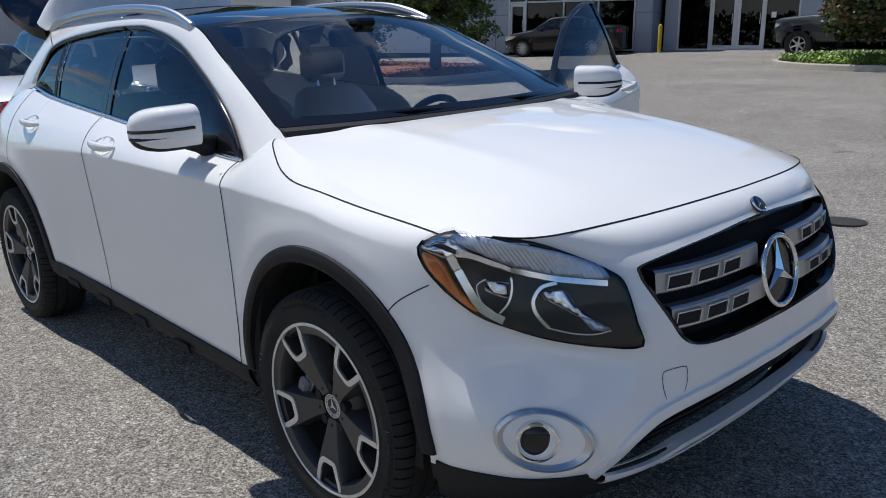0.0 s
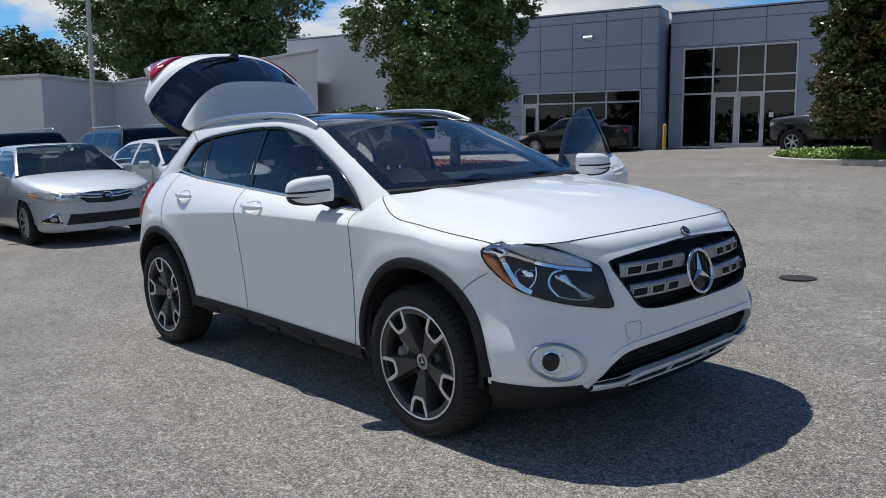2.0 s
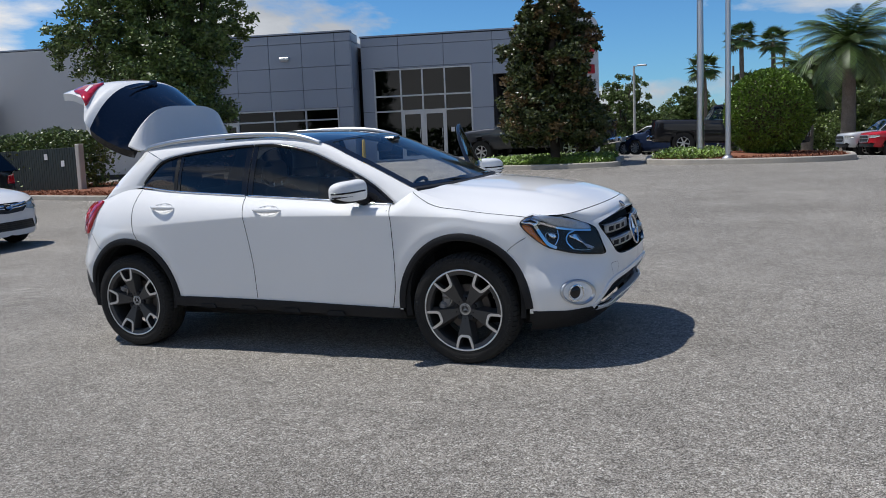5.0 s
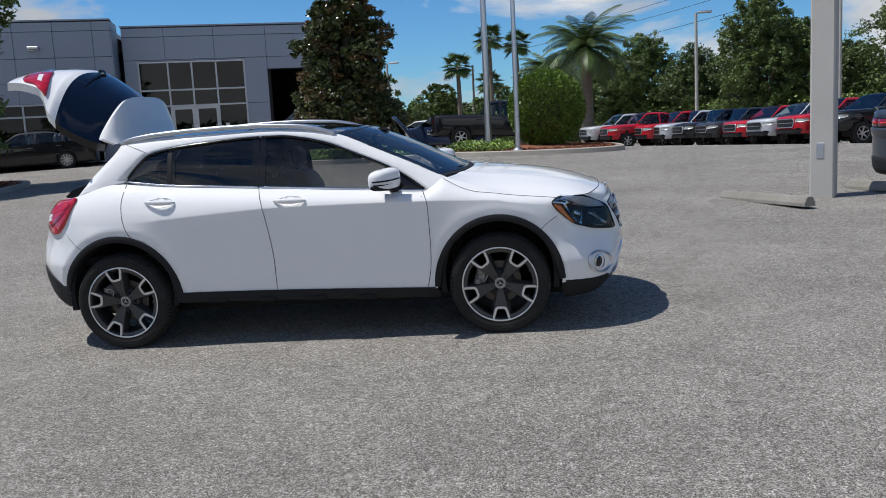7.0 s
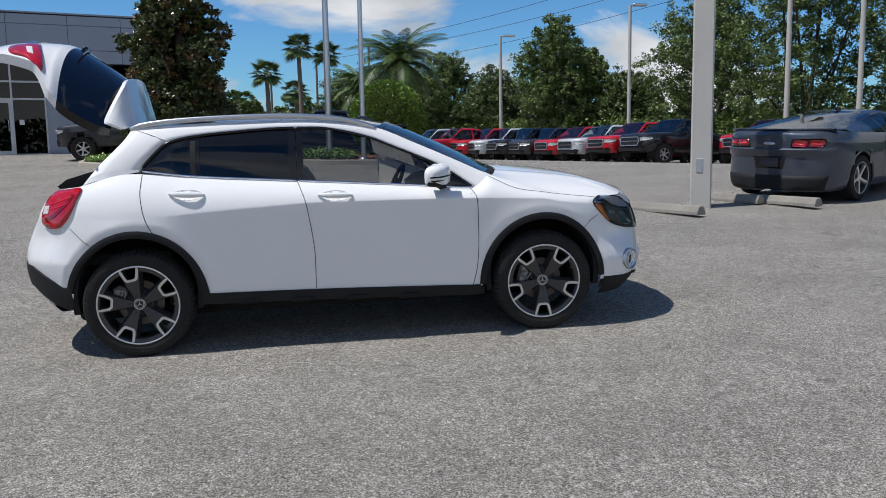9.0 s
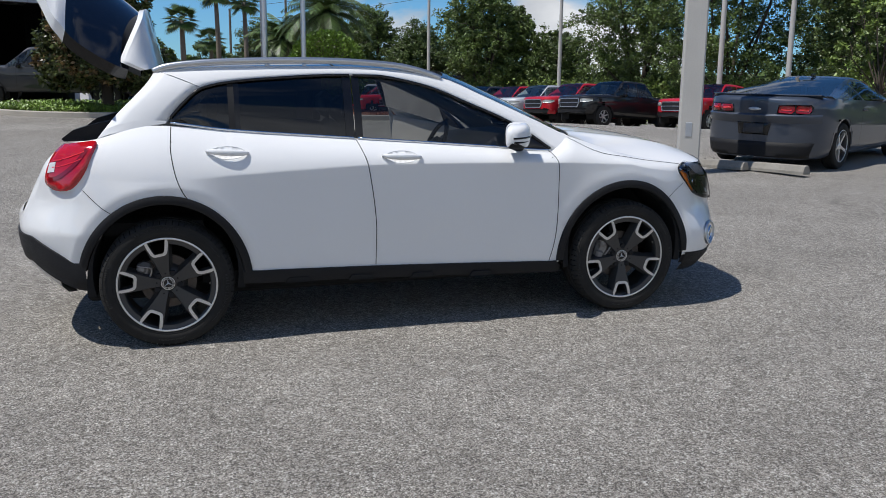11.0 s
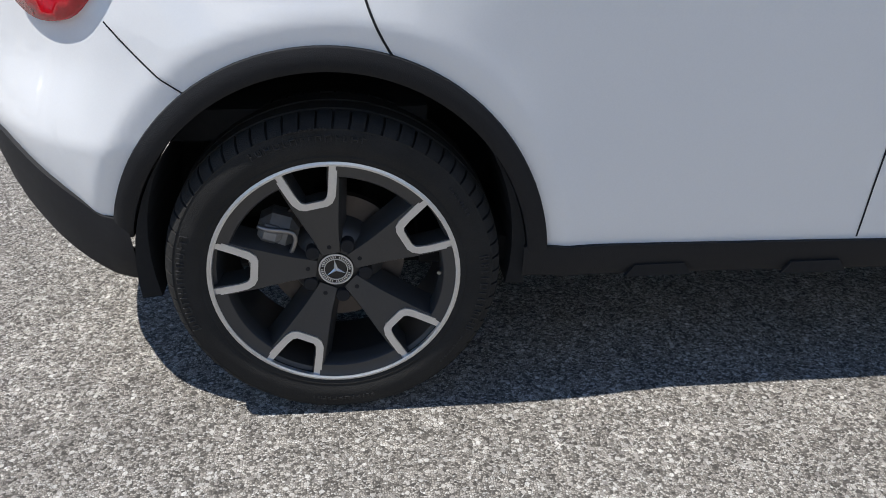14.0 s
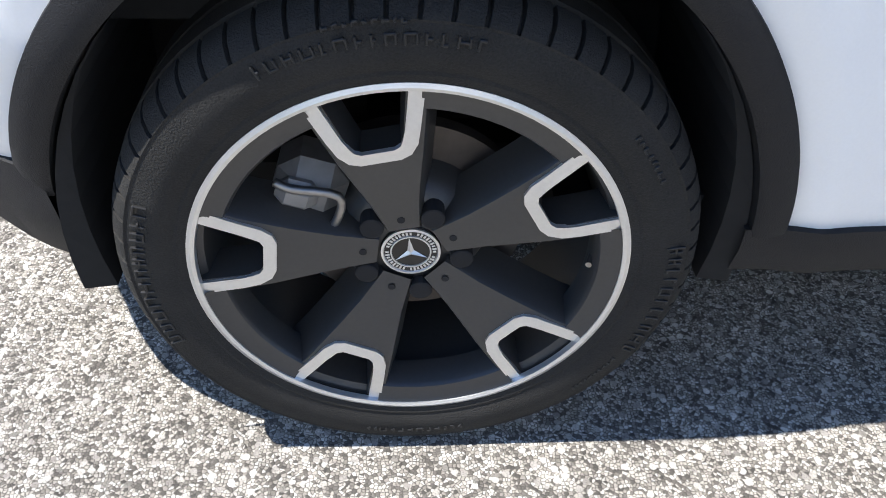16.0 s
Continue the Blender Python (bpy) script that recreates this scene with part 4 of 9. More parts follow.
def palm(label, x, y, h, reach, fronds, seed, kind="feather", trunk=0.2, dz=0.0):
    rng = random.Random(seed)
    t = thing("palm_tree", label, "palm tree", on(x, y, dz), group="palm trees")
    tr = Shape()
    pts = [(0.04 * math.sin(z * 0.6), 0, z) for z in [h * i / 14 - 0.1 for i in range(15)]]
    tr.tube(pts, [trunk * (1.25 - 0.35 * i / 14 + 0.07 * (i % 2)) for i in range(15)], 12)
    part("trunk", tr, M_PALMBARK, t, smooth=True)
    s = Shape()
    for i in range(fronds):
        a = i * 2.399 + rng.uniform(-0.2, 0.2)
        el = math.radians(78 - 105 * (i / fronds) + rng.uniform(-8, 8))
        d = Vector((math.cos(a), math.sin(a), 0))
        p, L = Vector((0, 0, h - 0.1)), reach * rng.uniform(0.85, 1.1)
        spine, e = [p.copy()], el
        for k in range(9):
            p = p + (d * math.cos(e) + Vector((0, 0, 1)) * math.sin(e)) * L / 9
            spine.append(p.copy())
            e -= math.radians(9 if kind == "feather" else 6)
        if kind == "feather":
            s.tube(spine, [0.03 * (1 - 0.09 * k) for k in range(10)], 4)
            for k in range(1, 30):
                f = k / 29 * 8.9
                i0 = int(f)
                q = spine[i0].lerp(spine[i0 + 1], f - i0)
                ax = (spine[i0 + 1] - spine[i0]).normalized()
                side = ax.cross(Vector((0, 0, 1))).normalized()
                for sg in (-1, 1):
                    ll = L * 0.2 * math.sin(math.pi * (0.12 + 0.85 * k / 30)) + 0.1
                    tip = q + (side * sg * 0.8 + ax * 0.5 + Vector((0, 0, -0.35))) * ll
                    w = ax * 0.030
                    s.add([tuple(q - w), tuple(q.lerp(tip, 0.5) - w), tuple(tip), tuple(q.lerp(tip, 0.5) + w), tuple(q + w)], [(0, 1, 2, 3, 4)])
        else:
            s.tube(spine[:5], 0.018, 4)
            q, ax = spine[4], (spine[5] - spine[3]).normalized()
            side = ax.cross(Vector((0, 0, 1))).normalized()
            up = side.cross(ax)
            for k in range(17):
                b = math.radians(-110 + 220 * k / 16)
                dr = ax * math.cos(b) + side * math.sin(b) + Vector((0, 0, -0.25))
                tip = q + dr * L * 0.42
                w = (side * math.cos(b) - ax * math.sin(b)) * 0.05
                s.add([tuple(q), tuple(q.lerp(tip, 0.5) - w), tuple(tip), tuple(q.lerp(tip, 0.5) + w)], [(0, 1, 2, 3)])
    part("crown", s, M_PALM, t)
    return t


palm("tall date palm with long arching feather fronds", 4.9, 38.6, 5.4, 3.0, 54, 1, trunk=0.28)
palm("date palm with long arching feather fronds", 3.1, 43.0, 4.3, 2.3, 44, 2, trunk=0.25)
for i, (x, y, h) in enumerate([(-2.5, 45.6, 5.2), (-0.5, 47.0, 7.0), (1.2, 48.5, 6.8), (-0.9, 55.0, 4.8)]):
    palm("slim fan palm with a small round crown", x, y, h, 1.5, 26, 10 + i, kind="fan", trunk=0.13)
palm("low bushy palm with long thin fronds", 21.0, 25.5, 0.7, 2.2, 40, 31, trunk=0.25)
palm("thick-trunked palm beyond the grey coupe", 25.0, 13.5, 8.0, 3.0, 40, 33, trunk=0.3)
palm("thick-trunked palm beyond the grey coupe", 26.6, 11.8, 8.0, 3.0, 40, 34, trunk=0.3)


def hedge(name, label, pts, w, h, mat, seed, n, size=0.09):
    rng = random.Random(seed)
    s, vs, fs = Shape(), [], []
    segs = [(Vector(a), Vector(b)) for a, b in zip(pts, pts[1:])]
    for _ in range(n):
        a, b = rng.choice(segs)
        q = a.lerp(b, rng.random())
        x, y = q.x + rng.gauss(0, w * 0.4), q.y + rng.gauss(0, w * 0.4)
        z = ground(x, y) + h * rng.random() ** 0.6 * (1 + 0.15 * noise.noise(Vector((x, y, 0))))
        p = Vector((x, y, z))
        d = Vector((rng.gauss(0, 1), rng.gauss(0, 1), rng.gauss(0.3, 0.8))).normalized()
        c = d.cross(Vector((rng.gauss(0, 1), rng.gauss(0, 1), rng.gauss(0, 1)))).normalized()
        L = size * rng.uniform(0.6, 1.4)
        k = len(vs)
        vs += [p, p + d * L * 0.5 - c * L * 0.3, p + d * L, p + d * L * 0.5 + c * L * 0.3]
        fs.append((k, k + 1, k + 2, k + 3))
    s.v, s.f = [tuple(v) for v in vs], fs
    tagged(part(name, s, mat), label, "hedge", kind="stuff")


hedge("hedge", "green hedge behind the bin store", [(-26, 16.2), (-19.0, 15.6)], 0.7, 2.1, M_OAK, 4, 16000, 0.12)
hedge("hedge", "wild green undergrowth behind the parking rows", [(1, 62), (10, 55), (17, 47), (23, 37), (28, 25), (34, 15), (40, 4)], 1.8, 2.6, M_YOUNG, 6, 60000, 0.17)
hedge("hedge", "distant dark tree line", [(-110, 60), (-60, 75), (-20, 85), (20, 85), (50, 60), (75, 20), (70, -30)], 5, 4.5, M_OAK2, 8, 30000, 0.9)
hedge("hedge", "distant dark tree line", [(-110, 60), (-105, -10), (-60, -70), (0, -85), (50, -65), (70, -30)], 4, 6.0, M_OAK2, 9, 22000, 1.0)

# ---- car materials ----
from mathutils.bvhtree import BVHTree
from mathutils.geometry import delaunay_2d_cdt


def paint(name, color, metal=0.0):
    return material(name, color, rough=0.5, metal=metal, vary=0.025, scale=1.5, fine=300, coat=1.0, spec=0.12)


def add_flutes(m):
    """Fine parallel flutes in a lamp lens."""
    nt = m.node_tree
    b = nt.nodes["Principled BSDF"]
    tc = nt.nodes.new("ShaderNodeTexCoord")
    w = nt.nodes.new("ShaderNodeTexWave")
    w.bands_direction = "DIAGONAL"
    w.inputs["Scale"].default_value = 42.0
    w.inputs["Distortion"].default_value = 0.6
    nt.links.new(tc.outputs["Object"], w.inputs["Vector"])
    bp = nt.nodes.new("ShaderNodeBump")
    bp.inputs["Strength"].default_value, bp.inputs["Distance"].default_value = 0.35, 0.002
    nt.links.new(w.outputs["Fac"], bp.inputs["Height"])
    nt.links.new(bp.outputs[0], b.inputs["Normal"])


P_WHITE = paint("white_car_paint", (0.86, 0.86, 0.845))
P_BLACKGLASS = material("black_roof_glass", (0.004, 0.006, 0.013), 0.03, vary=0.1, coat=0.4, spec=0.6)
P_GLOSSBLACK = material("gloss_black_trim", (0.008, 0.008, 0.009), 0.12, vary=0.2)
P_CLAD = material("black_grained_plastic", (0.018, 0.018, 0.019), 0.60, vary=0.15, scale=4, fine=200, bump=0.35, bump_scale=500, spec=0.22)
P_RUBBER = material("tyre_rubber", (0.029, 0.028, 0.026), 0.85, vary=0.42, scale=9, fine=420, bump=0.5, bump_scale=420, spec=0.2)
P_MARK = material("moulded_tyre_lettering", (0.014, 0.0135, 0.013), 0.55, vary=0.2)
P_CHROME = material("bright_chrome", (0.80, 0.81, 0.82), 0.10, metal=1.0, vary=0.03)
P_SILVER = material("satin_silver_trim", (0.60, 0.61, 0.62), 0.28, metal=0.9, vary=0.04)
P_ALLOY = material("machined_alloy", (0.72, 0.72, 0.71), 0.30, metal=0.75, vary=0.06, fine=220)
P_WHEELDARK = material("dark_grey_wheel_paint", (0.062, 0.061, 0.060), 0.38, metal=0.35, vary=0.1, fine=200)
P_STEEL = material("brake_steel", (0.32, 0.31, 0.30), 0.38, metal=0.9, vary=0.15)
P_DISC = material("browned_brake_disc", (0.11, 0.095, 0.085), 0.5, metal=0.6, vary=0.2, scale=12)
P_CALIPER = material("dull_cast_caliper", (0.26, 0.255, 0.25), 0.55, metal=0.5, vary=0.2)
P_GAP = material("panel_gap", (0.012, 0.012, 0.013), 0.9, vary=0.1)
P_WELL = material("wheel_well_liner", (0.012, 0.012, 0.012), 0.95, vary=0.3)
P_RED = material("red_lamp_lens", (0.50, 0.006, 0.014), 0.08, vary=0.2, scale=20, fine=120, coat=1.0)
P_REDDARK = material("dark_red_lamp_lens", (0.22, 0.004, 0.008), 0.08, vary=0.2, coat=1.0)
P_REDPALE = material("bright_red_lamp_rib", (0.80, 0.03, 0.035), 0.12, vary=0.1, coat=1.0)
P_ORANGE = material("amber_reflector", (0.86, 0.24, 0.02), 0.2, vary=0.15, fine=200, coat=1.0)
P_LAMPDARK = material("dark_lamp_housing", (0.013, 0.012, 0.011), 0.35, vary=0.2)
P_LENS = glass("clear_lens", (0.96, 0.97, 0.98), gloss=0.4, ior=1.5)
P_REFLECT = material("lamp_reflector", (0.84, 0.85, 0.87), 0.12, metal=1.0, vary=0.2, scale=30, bump=0.25, bump_scale=45)
P_FROST = material("fluted_lamp_lens", (0.70, 0.78, 0.90), 0.28, metal=0.45, vary=0.22, scale=40, fine=260, coat=1.0)
add_flutes(P_FROST)
P_WS = glass("windscreen_glass", (0.92, 0.97, 0.98))
P_SKID = material("silver_skid_paint", (0.86, 0.87, 0.88), 0.34, metal=0.2, vary=0.04)
P_LOUVRE = material("satin_grey_louvre", (0.40, 0.41, 0.43), 0.30, metal=0.8, vary=0.04)
P_TINT = glass("tinted_side_glass", (0.34, 0.36, 0.365), gloss=0.75)
P_TINT2 = glass("privacy_glass", (0.075, 0.08, 0.085), gloss=0.9)
P_CREAM = material("cream_leather", (0.58, 0.54, 0.48), 0.5, vary=0.1, bump=0.3, bump_scale=300)
# lighter twin of the dark dashboard: sunlight on it is put into the colour
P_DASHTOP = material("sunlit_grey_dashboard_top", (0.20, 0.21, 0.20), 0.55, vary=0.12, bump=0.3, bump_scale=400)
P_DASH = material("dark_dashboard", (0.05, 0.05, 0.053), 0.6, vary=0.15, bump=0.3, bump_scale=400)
P_PALEPLATE = material("plate_white", (0.7, 0.7, 0.7), 0.4, vary=0.05)


# ---- wheel ----
def wheel_parts(parent, at, turn, side=-1, R=0.347, rim=0.266, half=0.112, spokes=5, style="gla", tyre_mat=None, metal=None, label=""):
    """A wheel under its car: at is the hub's centre, turn the first spoke's angle, side the way it faces along y."""
    w = thing_part("wheel", parent, Matrix.Translation(at) @ Matrix.Rotation(radians(-90 if side > 0 else 90), 4, "X"), label)
    k = R / 0.347
    # tyre: tread with grooves, sidewalls; z is the axle, outwards positive
    slots = 66
    n = slots * 4 if style == "gla" else 48
    o = half
    prof = [(rim - 0.012, -o * 0.82), (rim + 0.004, -o * 0.95), (R - 0.05, -o), (R - 0.018, -o * 0.93), (R - 0.004, -o * 0.78)]
    prof += [(R, -o * 0.55), (R, -o * 0.50), (R - 0.007, -o * 0.485), (R - 0.007, -o * 0.43), (R + 0.001, -o * 0.415), (R + 0.001, -o * 0.05)]
    prof += [(R - 0.007, -o * 0.035), (R - 0.007, o * 0.035), (R + 0.001, o * 0.05), (R + 0.001, o * 0.415), (R - 0.007, o * 0.43), (R - 0.007, o * 0.485), (R, o * 0.50), (R, o * 0.55)]
    prof += [(R - 0.002, o * 0.70), (R - 0.007, o * 0.82), (R - 0.016, o * 0.925), (R - 0.021, o * 0.955), (R - 0.024, o * 0.95), (R - 0.04, o * 0.99), (R - 0.055, o), (rim + 0.022, o * 0.985), (rim + 0.012, o * 0.95), (rim + 0.008, o * 0.96), (rim - 0.002, o * 0.93), (rim - 0.012, o * 0.82)]
    groove = {}
    if style == "gla":
        for j, (r, h) in enumerate(prof):
            if r > R - 0.018 and abs(h) > o * 0.49:
                groove[j] = 0.008
    s = Shape()
    rows = []
    for j, (r, h) in enumerate(prof):
        row = []
        for i in range(n):
            cut = groove.get(j, 0.0) if i % 4 in (1, 2) else 0.0
            a = 2 * math.pi * i / n
            if style == "gla":
                # narrow slots between the shoulder blocks, slightly slanted
                a = 2 * math.pi * (i // 4 + (0.0, 0.03, 0.13, 0.17)[i % 4]) / slots + 0.35 * (R - r) * (1 if h > 0 else -1)
            row.append(((r - cut) * math.cos(a), (r - cut) * math.sin(a), h))
        rows.append(row)
    s.grid(rows, close=True)
    part("tyre", s, P_RUBBER, w, smooth=True, angle=24 if style == "gla" else 38)
    f = o * 0.92                                      # face of the rim
    if style == "gla":
        # moulded lettering on the sidewall, as plain bars
        rng = random.Random(int(turn))
        s = Shape()
        for a0, nb, r0, hh in ((118, 14, 0.309, 0.013), (104, 9, 0.328, 0.005), (200, 11, 0.310, 0.017), (8, 11, 0.310, 0.017), (40, 8, 0.306, 0.006), (283, 12, 0.304, 0.008), (330, 10, 0.306, 0.005)):
            a = a0
            for i in range(nb):
                wd = rng.choice((0.004, 0.006, 0.009, 0.011)) * (hh / 0.013) ** 0.6
                m = Matrix.Rotation(radians(a), 4, "Z") @ Matrix.Translation((r0, 0, o * 0.9935))
                s.box((0, 0, 0), (hh * (1.0 if i else 1.25), 0.0028, 0.0036), m, ch=0.0008)
                s.box((rng.choice((-0.4, 0, 0.4)) * hh, -wd * 0.5, 0), (0.003, wd, 0.0036), m, ch=0.0008)
                if wd > 0.007:
                    s.box((0, -wd, 0), (hh * 0.9, 0.0026, 0.0036), m, ch=0.0008)
                a -= math.degrees((wd + 0.009 * (hh / 0.013) ** 0.7) / r0)
        tagged(part("sidewall_lettering", s, P_MARK, w), "moulded dark lettering bars on the sidewall", kind="stuff")
    # barrel, flange
    s = Shape()
    s.lathe([(rim - 0.004, f), (rim, f - 0.004), (rim - 0.004, f - 0.012), (rim - 0.018, f - 0.02), (rim - 0.026, f - 0.06), (rim - 0.03, -o * 0.8)], 72, cap=False)
    part("barrel", s, P_WHEELDARK, w, smooth=True, angle=40)
    s = Shape()
    s.lathe([(rim - 0.0125, f - 0.006), (rim - 0.0115, f + 0.002), (rim - 0.007, f + 0.004), (rim - 0.002, f + 0.002), (rim - 0.001, f - 0.006)], 96, cap=False)
    part("rim_ring", s, metal or P_ALLOY, w, "bright machined rim ring", smooth=True, angle=40)
    hubr = 0.075
    if style == "gla":
        ri, ro = 0.166, rim - 0.012
        for i in range(spokes):
            m = Matrix.Rotation(radians(turn + 72 * i), 4, "Z")
            # the spoke runs along x; z outwards; its outer end opens in a bright-edged window
            L = [(0.040, 0.0185), (0.09, 0.0275), (0.13, 0.0375), (ri - 0.006, 0.0455), (0.20, 0.0555), (0.232, 0.0640), (ro, 0.0690)]
            zf = lambda r: f - 0.008 - 0.034 * max(0, (0.19 - r) / 0.19) ** 1.15
            s = Shape()
            rows = []
            for r, hw in L:
                z = zf(r)
                rows.append([(r, -hw - 0.016, z - 0.060), (r, -hw - 0.008, z - 0.030), (r, -hw - 0.0025, z - 0.004), (r, -hw, z), (r, hw, z), (r, hw + 0.0025, z - 0.004), (r, hw + 0.008, z - 0.030), (r, hw + 0.016, z - 0.060)])
            rows = [[tuple(m @ Vector(p)) for p in row] for row in rows]
            # solid inner part
            s.grid(rows[:4])
            # two arms beside the window
            for sg in (-1, 1):
                arm = []
                for r, hw in L[3:]:
                    u = (r - ri) / (ro - ri)
                    wi = 0.024 + 0.022 * max(0, u)
                    z = zf(r)
                    arm.append([tuple(m @ Vector(p)) for p in ((r, sg * (hw + 0.016), z - 0.060), (r, sg * (hw + 0.008), z - 0.030), (r, sg * (hw + 0.0025), z - 0.004), (r, sg * hw, z), (r, sg * wi, z), (r, sg * (wi - 0.004), z - 0.05))])
                s.grid(arm)
            z = zf(ri)
            s.add([tuple(m @ Vector(p)) for p in ((ri - 0.006, -0.026, z), (ri - 0.006, 0.026, z), (ri + 0.002, 0.024, z - 0.05), (ri + 0.002, -0.024, z - 0.05))], [(0, 1, 2, 3)])
            sp = part("spoke", s, P_WHEELDARK, w, smooth=True, angle=32)
            # bright U
            s = Shape()
            u_out = [(ro + 0.002, 0.0665), (ri + 0.030, 0.0500), (ri + 0.010, 0.0435), (ri - 0.003, 0.0340), (ri - 0.008, 0.0220), (ri - 0.008, -0.0220), (ri - 0.003, -0.0340), (ri + 0.010, -0.0435), (ri + 0.030, -0.0500), (ro + 0.002, -0.0665)]
            u_in = [(ro + 0.002, 0.0490), (ri + 0.030, 0.0335), (ri + 0.018, 0.0287), (ri + 0.011, 0.0250), (ri + 0.007, 0.0180), (ri + 0.007, -0.0180), (ri + 0.011, -0.0250), (ri + 0.018, -0.0287), (ri + 0.030, -0.0335), (ro + 0.002, -0.0490)]
            lo = [[tuple(m @ Vector((x, y, zf(x) - 0.003))) for x, y in c] for c in (u_out, u_in)]
            hi = [[tuple(m @ Vector((x, y, zf(x) + 0.004))) for x, y in c] for c in (u_out, u_in)]
            s.grid([lo[0], hi[0], hi[1], lo[1]])
            part("bright_edge", s, metal or P_ALLOY, sp, "machined bright edge")
            # broad dark inner face of the rim between two spokes
            band = []
            for r, dz in ((rim - 0.0118, 0.0005), (rim - 0.016, -0.003), (rim - 0.036, -0.006), (rim - 0.040, -0.012), (rim - 0.041, -0.05)):
                band.append([(r * math.cos(b), r * math.sin(b), f + dz) for b in [radians(turn + 72 * i + 14 + 44 * q / 16) for q in range(17)]])
            part("rim_face", Shape().grid(band), P_WHEELDARK, w, smooth=True, angle=35)
            # black disc between two spokes: the shade of a lug hole as colour
            mb = Matrix.Rotation(radians(turn + 36 + 72 * i), 4, "Z") @ Matrix.Translation((0.0625, 0, f - 0.0325))
            part("lug_hole_disc", Shape().lathe([(0.0145, -0.02), (0.0145, 0.0015), (0.0125, 0.0025)], 18, mb), P_GAP, w)
            # thin black disc on the spoke, coloured like the shade in a small hole
            mh = m @ Matrix.Translation((0.058, 0, zf(0.058) + 0.0003))
            part("rivet_hole_disc", Shape().lathe([(0.0048, 0.0), (0.0048, 0.0008)], 10, mh), P_GAP, w)
        s = Shape().lathe([(0.104, f - 0.12), (0.100, f - 0.085), (0.086, f - 0.060), (0.070, f - 0.049), (0.046, f - 0.0435), (0.036, f - 0.042)], 48)
        part("hub", s, P_WHEELDARK, w, smooth=True, angle=40)
        h = f - 0.023
        c = part("hub_cap", Shape().lathe([(0.0375, h - 0.034), (0.0375, h - 0.018), (0.035, h - 0.015), (0.030, h - 0.0145)], 40), P_LAMPDARK, w, "dark hub cap with a bright ringed star")
        part("hub_ring", Shape().lathe([(0.0365, h - 0.016), (0.0365, h - 0.0132), (0.0335, h - 0.0125), (0.0325, h - 0.0145)], 40, cap=False), P_ALLOY, c)
        part("hub_ring", Shape().lathe([(0.0255, h - 0.0148), (0.0250, h - 0.0128), (0.0235, h - 0.0128), (0.0230, h - 0.0148)], 40, cap=False), P_ALLOY, c)
        s = Shape()
        for i in range(3):
            m = Matrix.Rotation(radians(90 + 120 * i + 5), 4, "Z")
            s.add([tuple(m @ Vector(p)) for p in ((0.0, -0.0045, h - 0.0142), (0.023, 0, h - 0.0135), (0.0, 0.0045, h - 0.0142), (0.0, 0, h - 0.0105))], [(0, 1, 3), (3, 1, 2)])
        part("star", s, P_ALLOY, c)
        s = Shape()
        for i in range(40):
            if i % 20 in (9, 19):
                continue
            m = Matrix.Rotation(radians(i * 9), 4, "Z") @ Matrix.Translation((0.029, 0, h - 0.0142))
            s.box((0, 0, 0), (0.0055 if i % 2 else 0.004, 0.0024, 0.0012), m)
        tagged(part("wreath", s, P_ALLOY, c), "bright wreath of fine marks", kind="stuff")
        part("valve", Shape().tube([(0.228 * math.cos(radians(turn - 31)), 0.228 * math.sin(radians(turn - 31)), f - 0.05), (0.216 * math.cos(radians(turn - 31)), 0.216 * math.sin(radians(turn - 31)), f - 0.018)], 0.0042, 8), P_STEEL, w)
        # brake disc and caliper
        part("brake_disc", Shape().lathe([(0.147, -0.012), (0.147, 0.008), (0.085, 0.008), (0.078, 0.03), (0.05, 0.034)], 48), P_DISC, w, smooth=True, angle=30)
        m = Matrix.Rotation(radians(162), 4, "Z")
        s = Shape().box((0.135, 0, 0.01), (0.085, 0.15, 0.085), m, ch=0.022)
        s.box((0.15, 0.03, 0.055), (0.05, 0.05, 0.03), m, ch=0.012).box((0.15, -0.04, 0.055), (0.05, 0.04, 0.03), m, ch=0.012)
        cal = part("brake_caliper", s, P_CALIPER, w, "dull grey brake caliper", smooth=True, angle=30)
        m2 = Matrix.Rotation(radians(150), 4, "Z")
        part("brake_hose", Shape().tube(smoothed([tuple(m2 @ Vector(p)) for p in ((0.185, -0.015, 0.062), (0.165, -0.02, 0.068), (0.115, -0.035, 0.066), (0.10, 0.0, 0.064), (0.105, 0.05, 0.058))], 4), 0.0055, 7), P_STEEL, cal, "pale bent brake line", smooth=True)
    else:
        for i in range(spokes):
            m = Matrix.Rotation(radians(turn + 360 / spokes * i), 4, "Z")
            s = Shape()
            rows = []
            for r, hw in ((0.04 * k, 0.024), (0.12 * k, 0.018), (0.2 * k, 0.020), (rim - 0.01, 0.028)):
                z = f - 0.012 - 0.018 * (1 - r / rim)
                rows.append([tuple(m @ Vector(p)) for p in ((r, -hw - 0.004, z - 0.04), (r, -hw, z), (r, hw, z), (r, hw + 0.004, z - 0.04))])
            s.grid(rows)
            part("spoke", s, metal or P_ALLOY, w)
        part("hub", Shape().lathe([(0.06 * k, f - 0.06), (0.055 * k, f - 0.03), (0.035 * k, f - 0.022), (0.02 * k, f - 0.02)], 20), metal or P_ALLOY, w, smooth=True, angle=40)
        part("brake_disc", Shape().lathe([(rim * 0.75, -0.02), (rim * 0.75, 0.0), (0.06, 0.0)], 24), P_GAP, w)
    return w


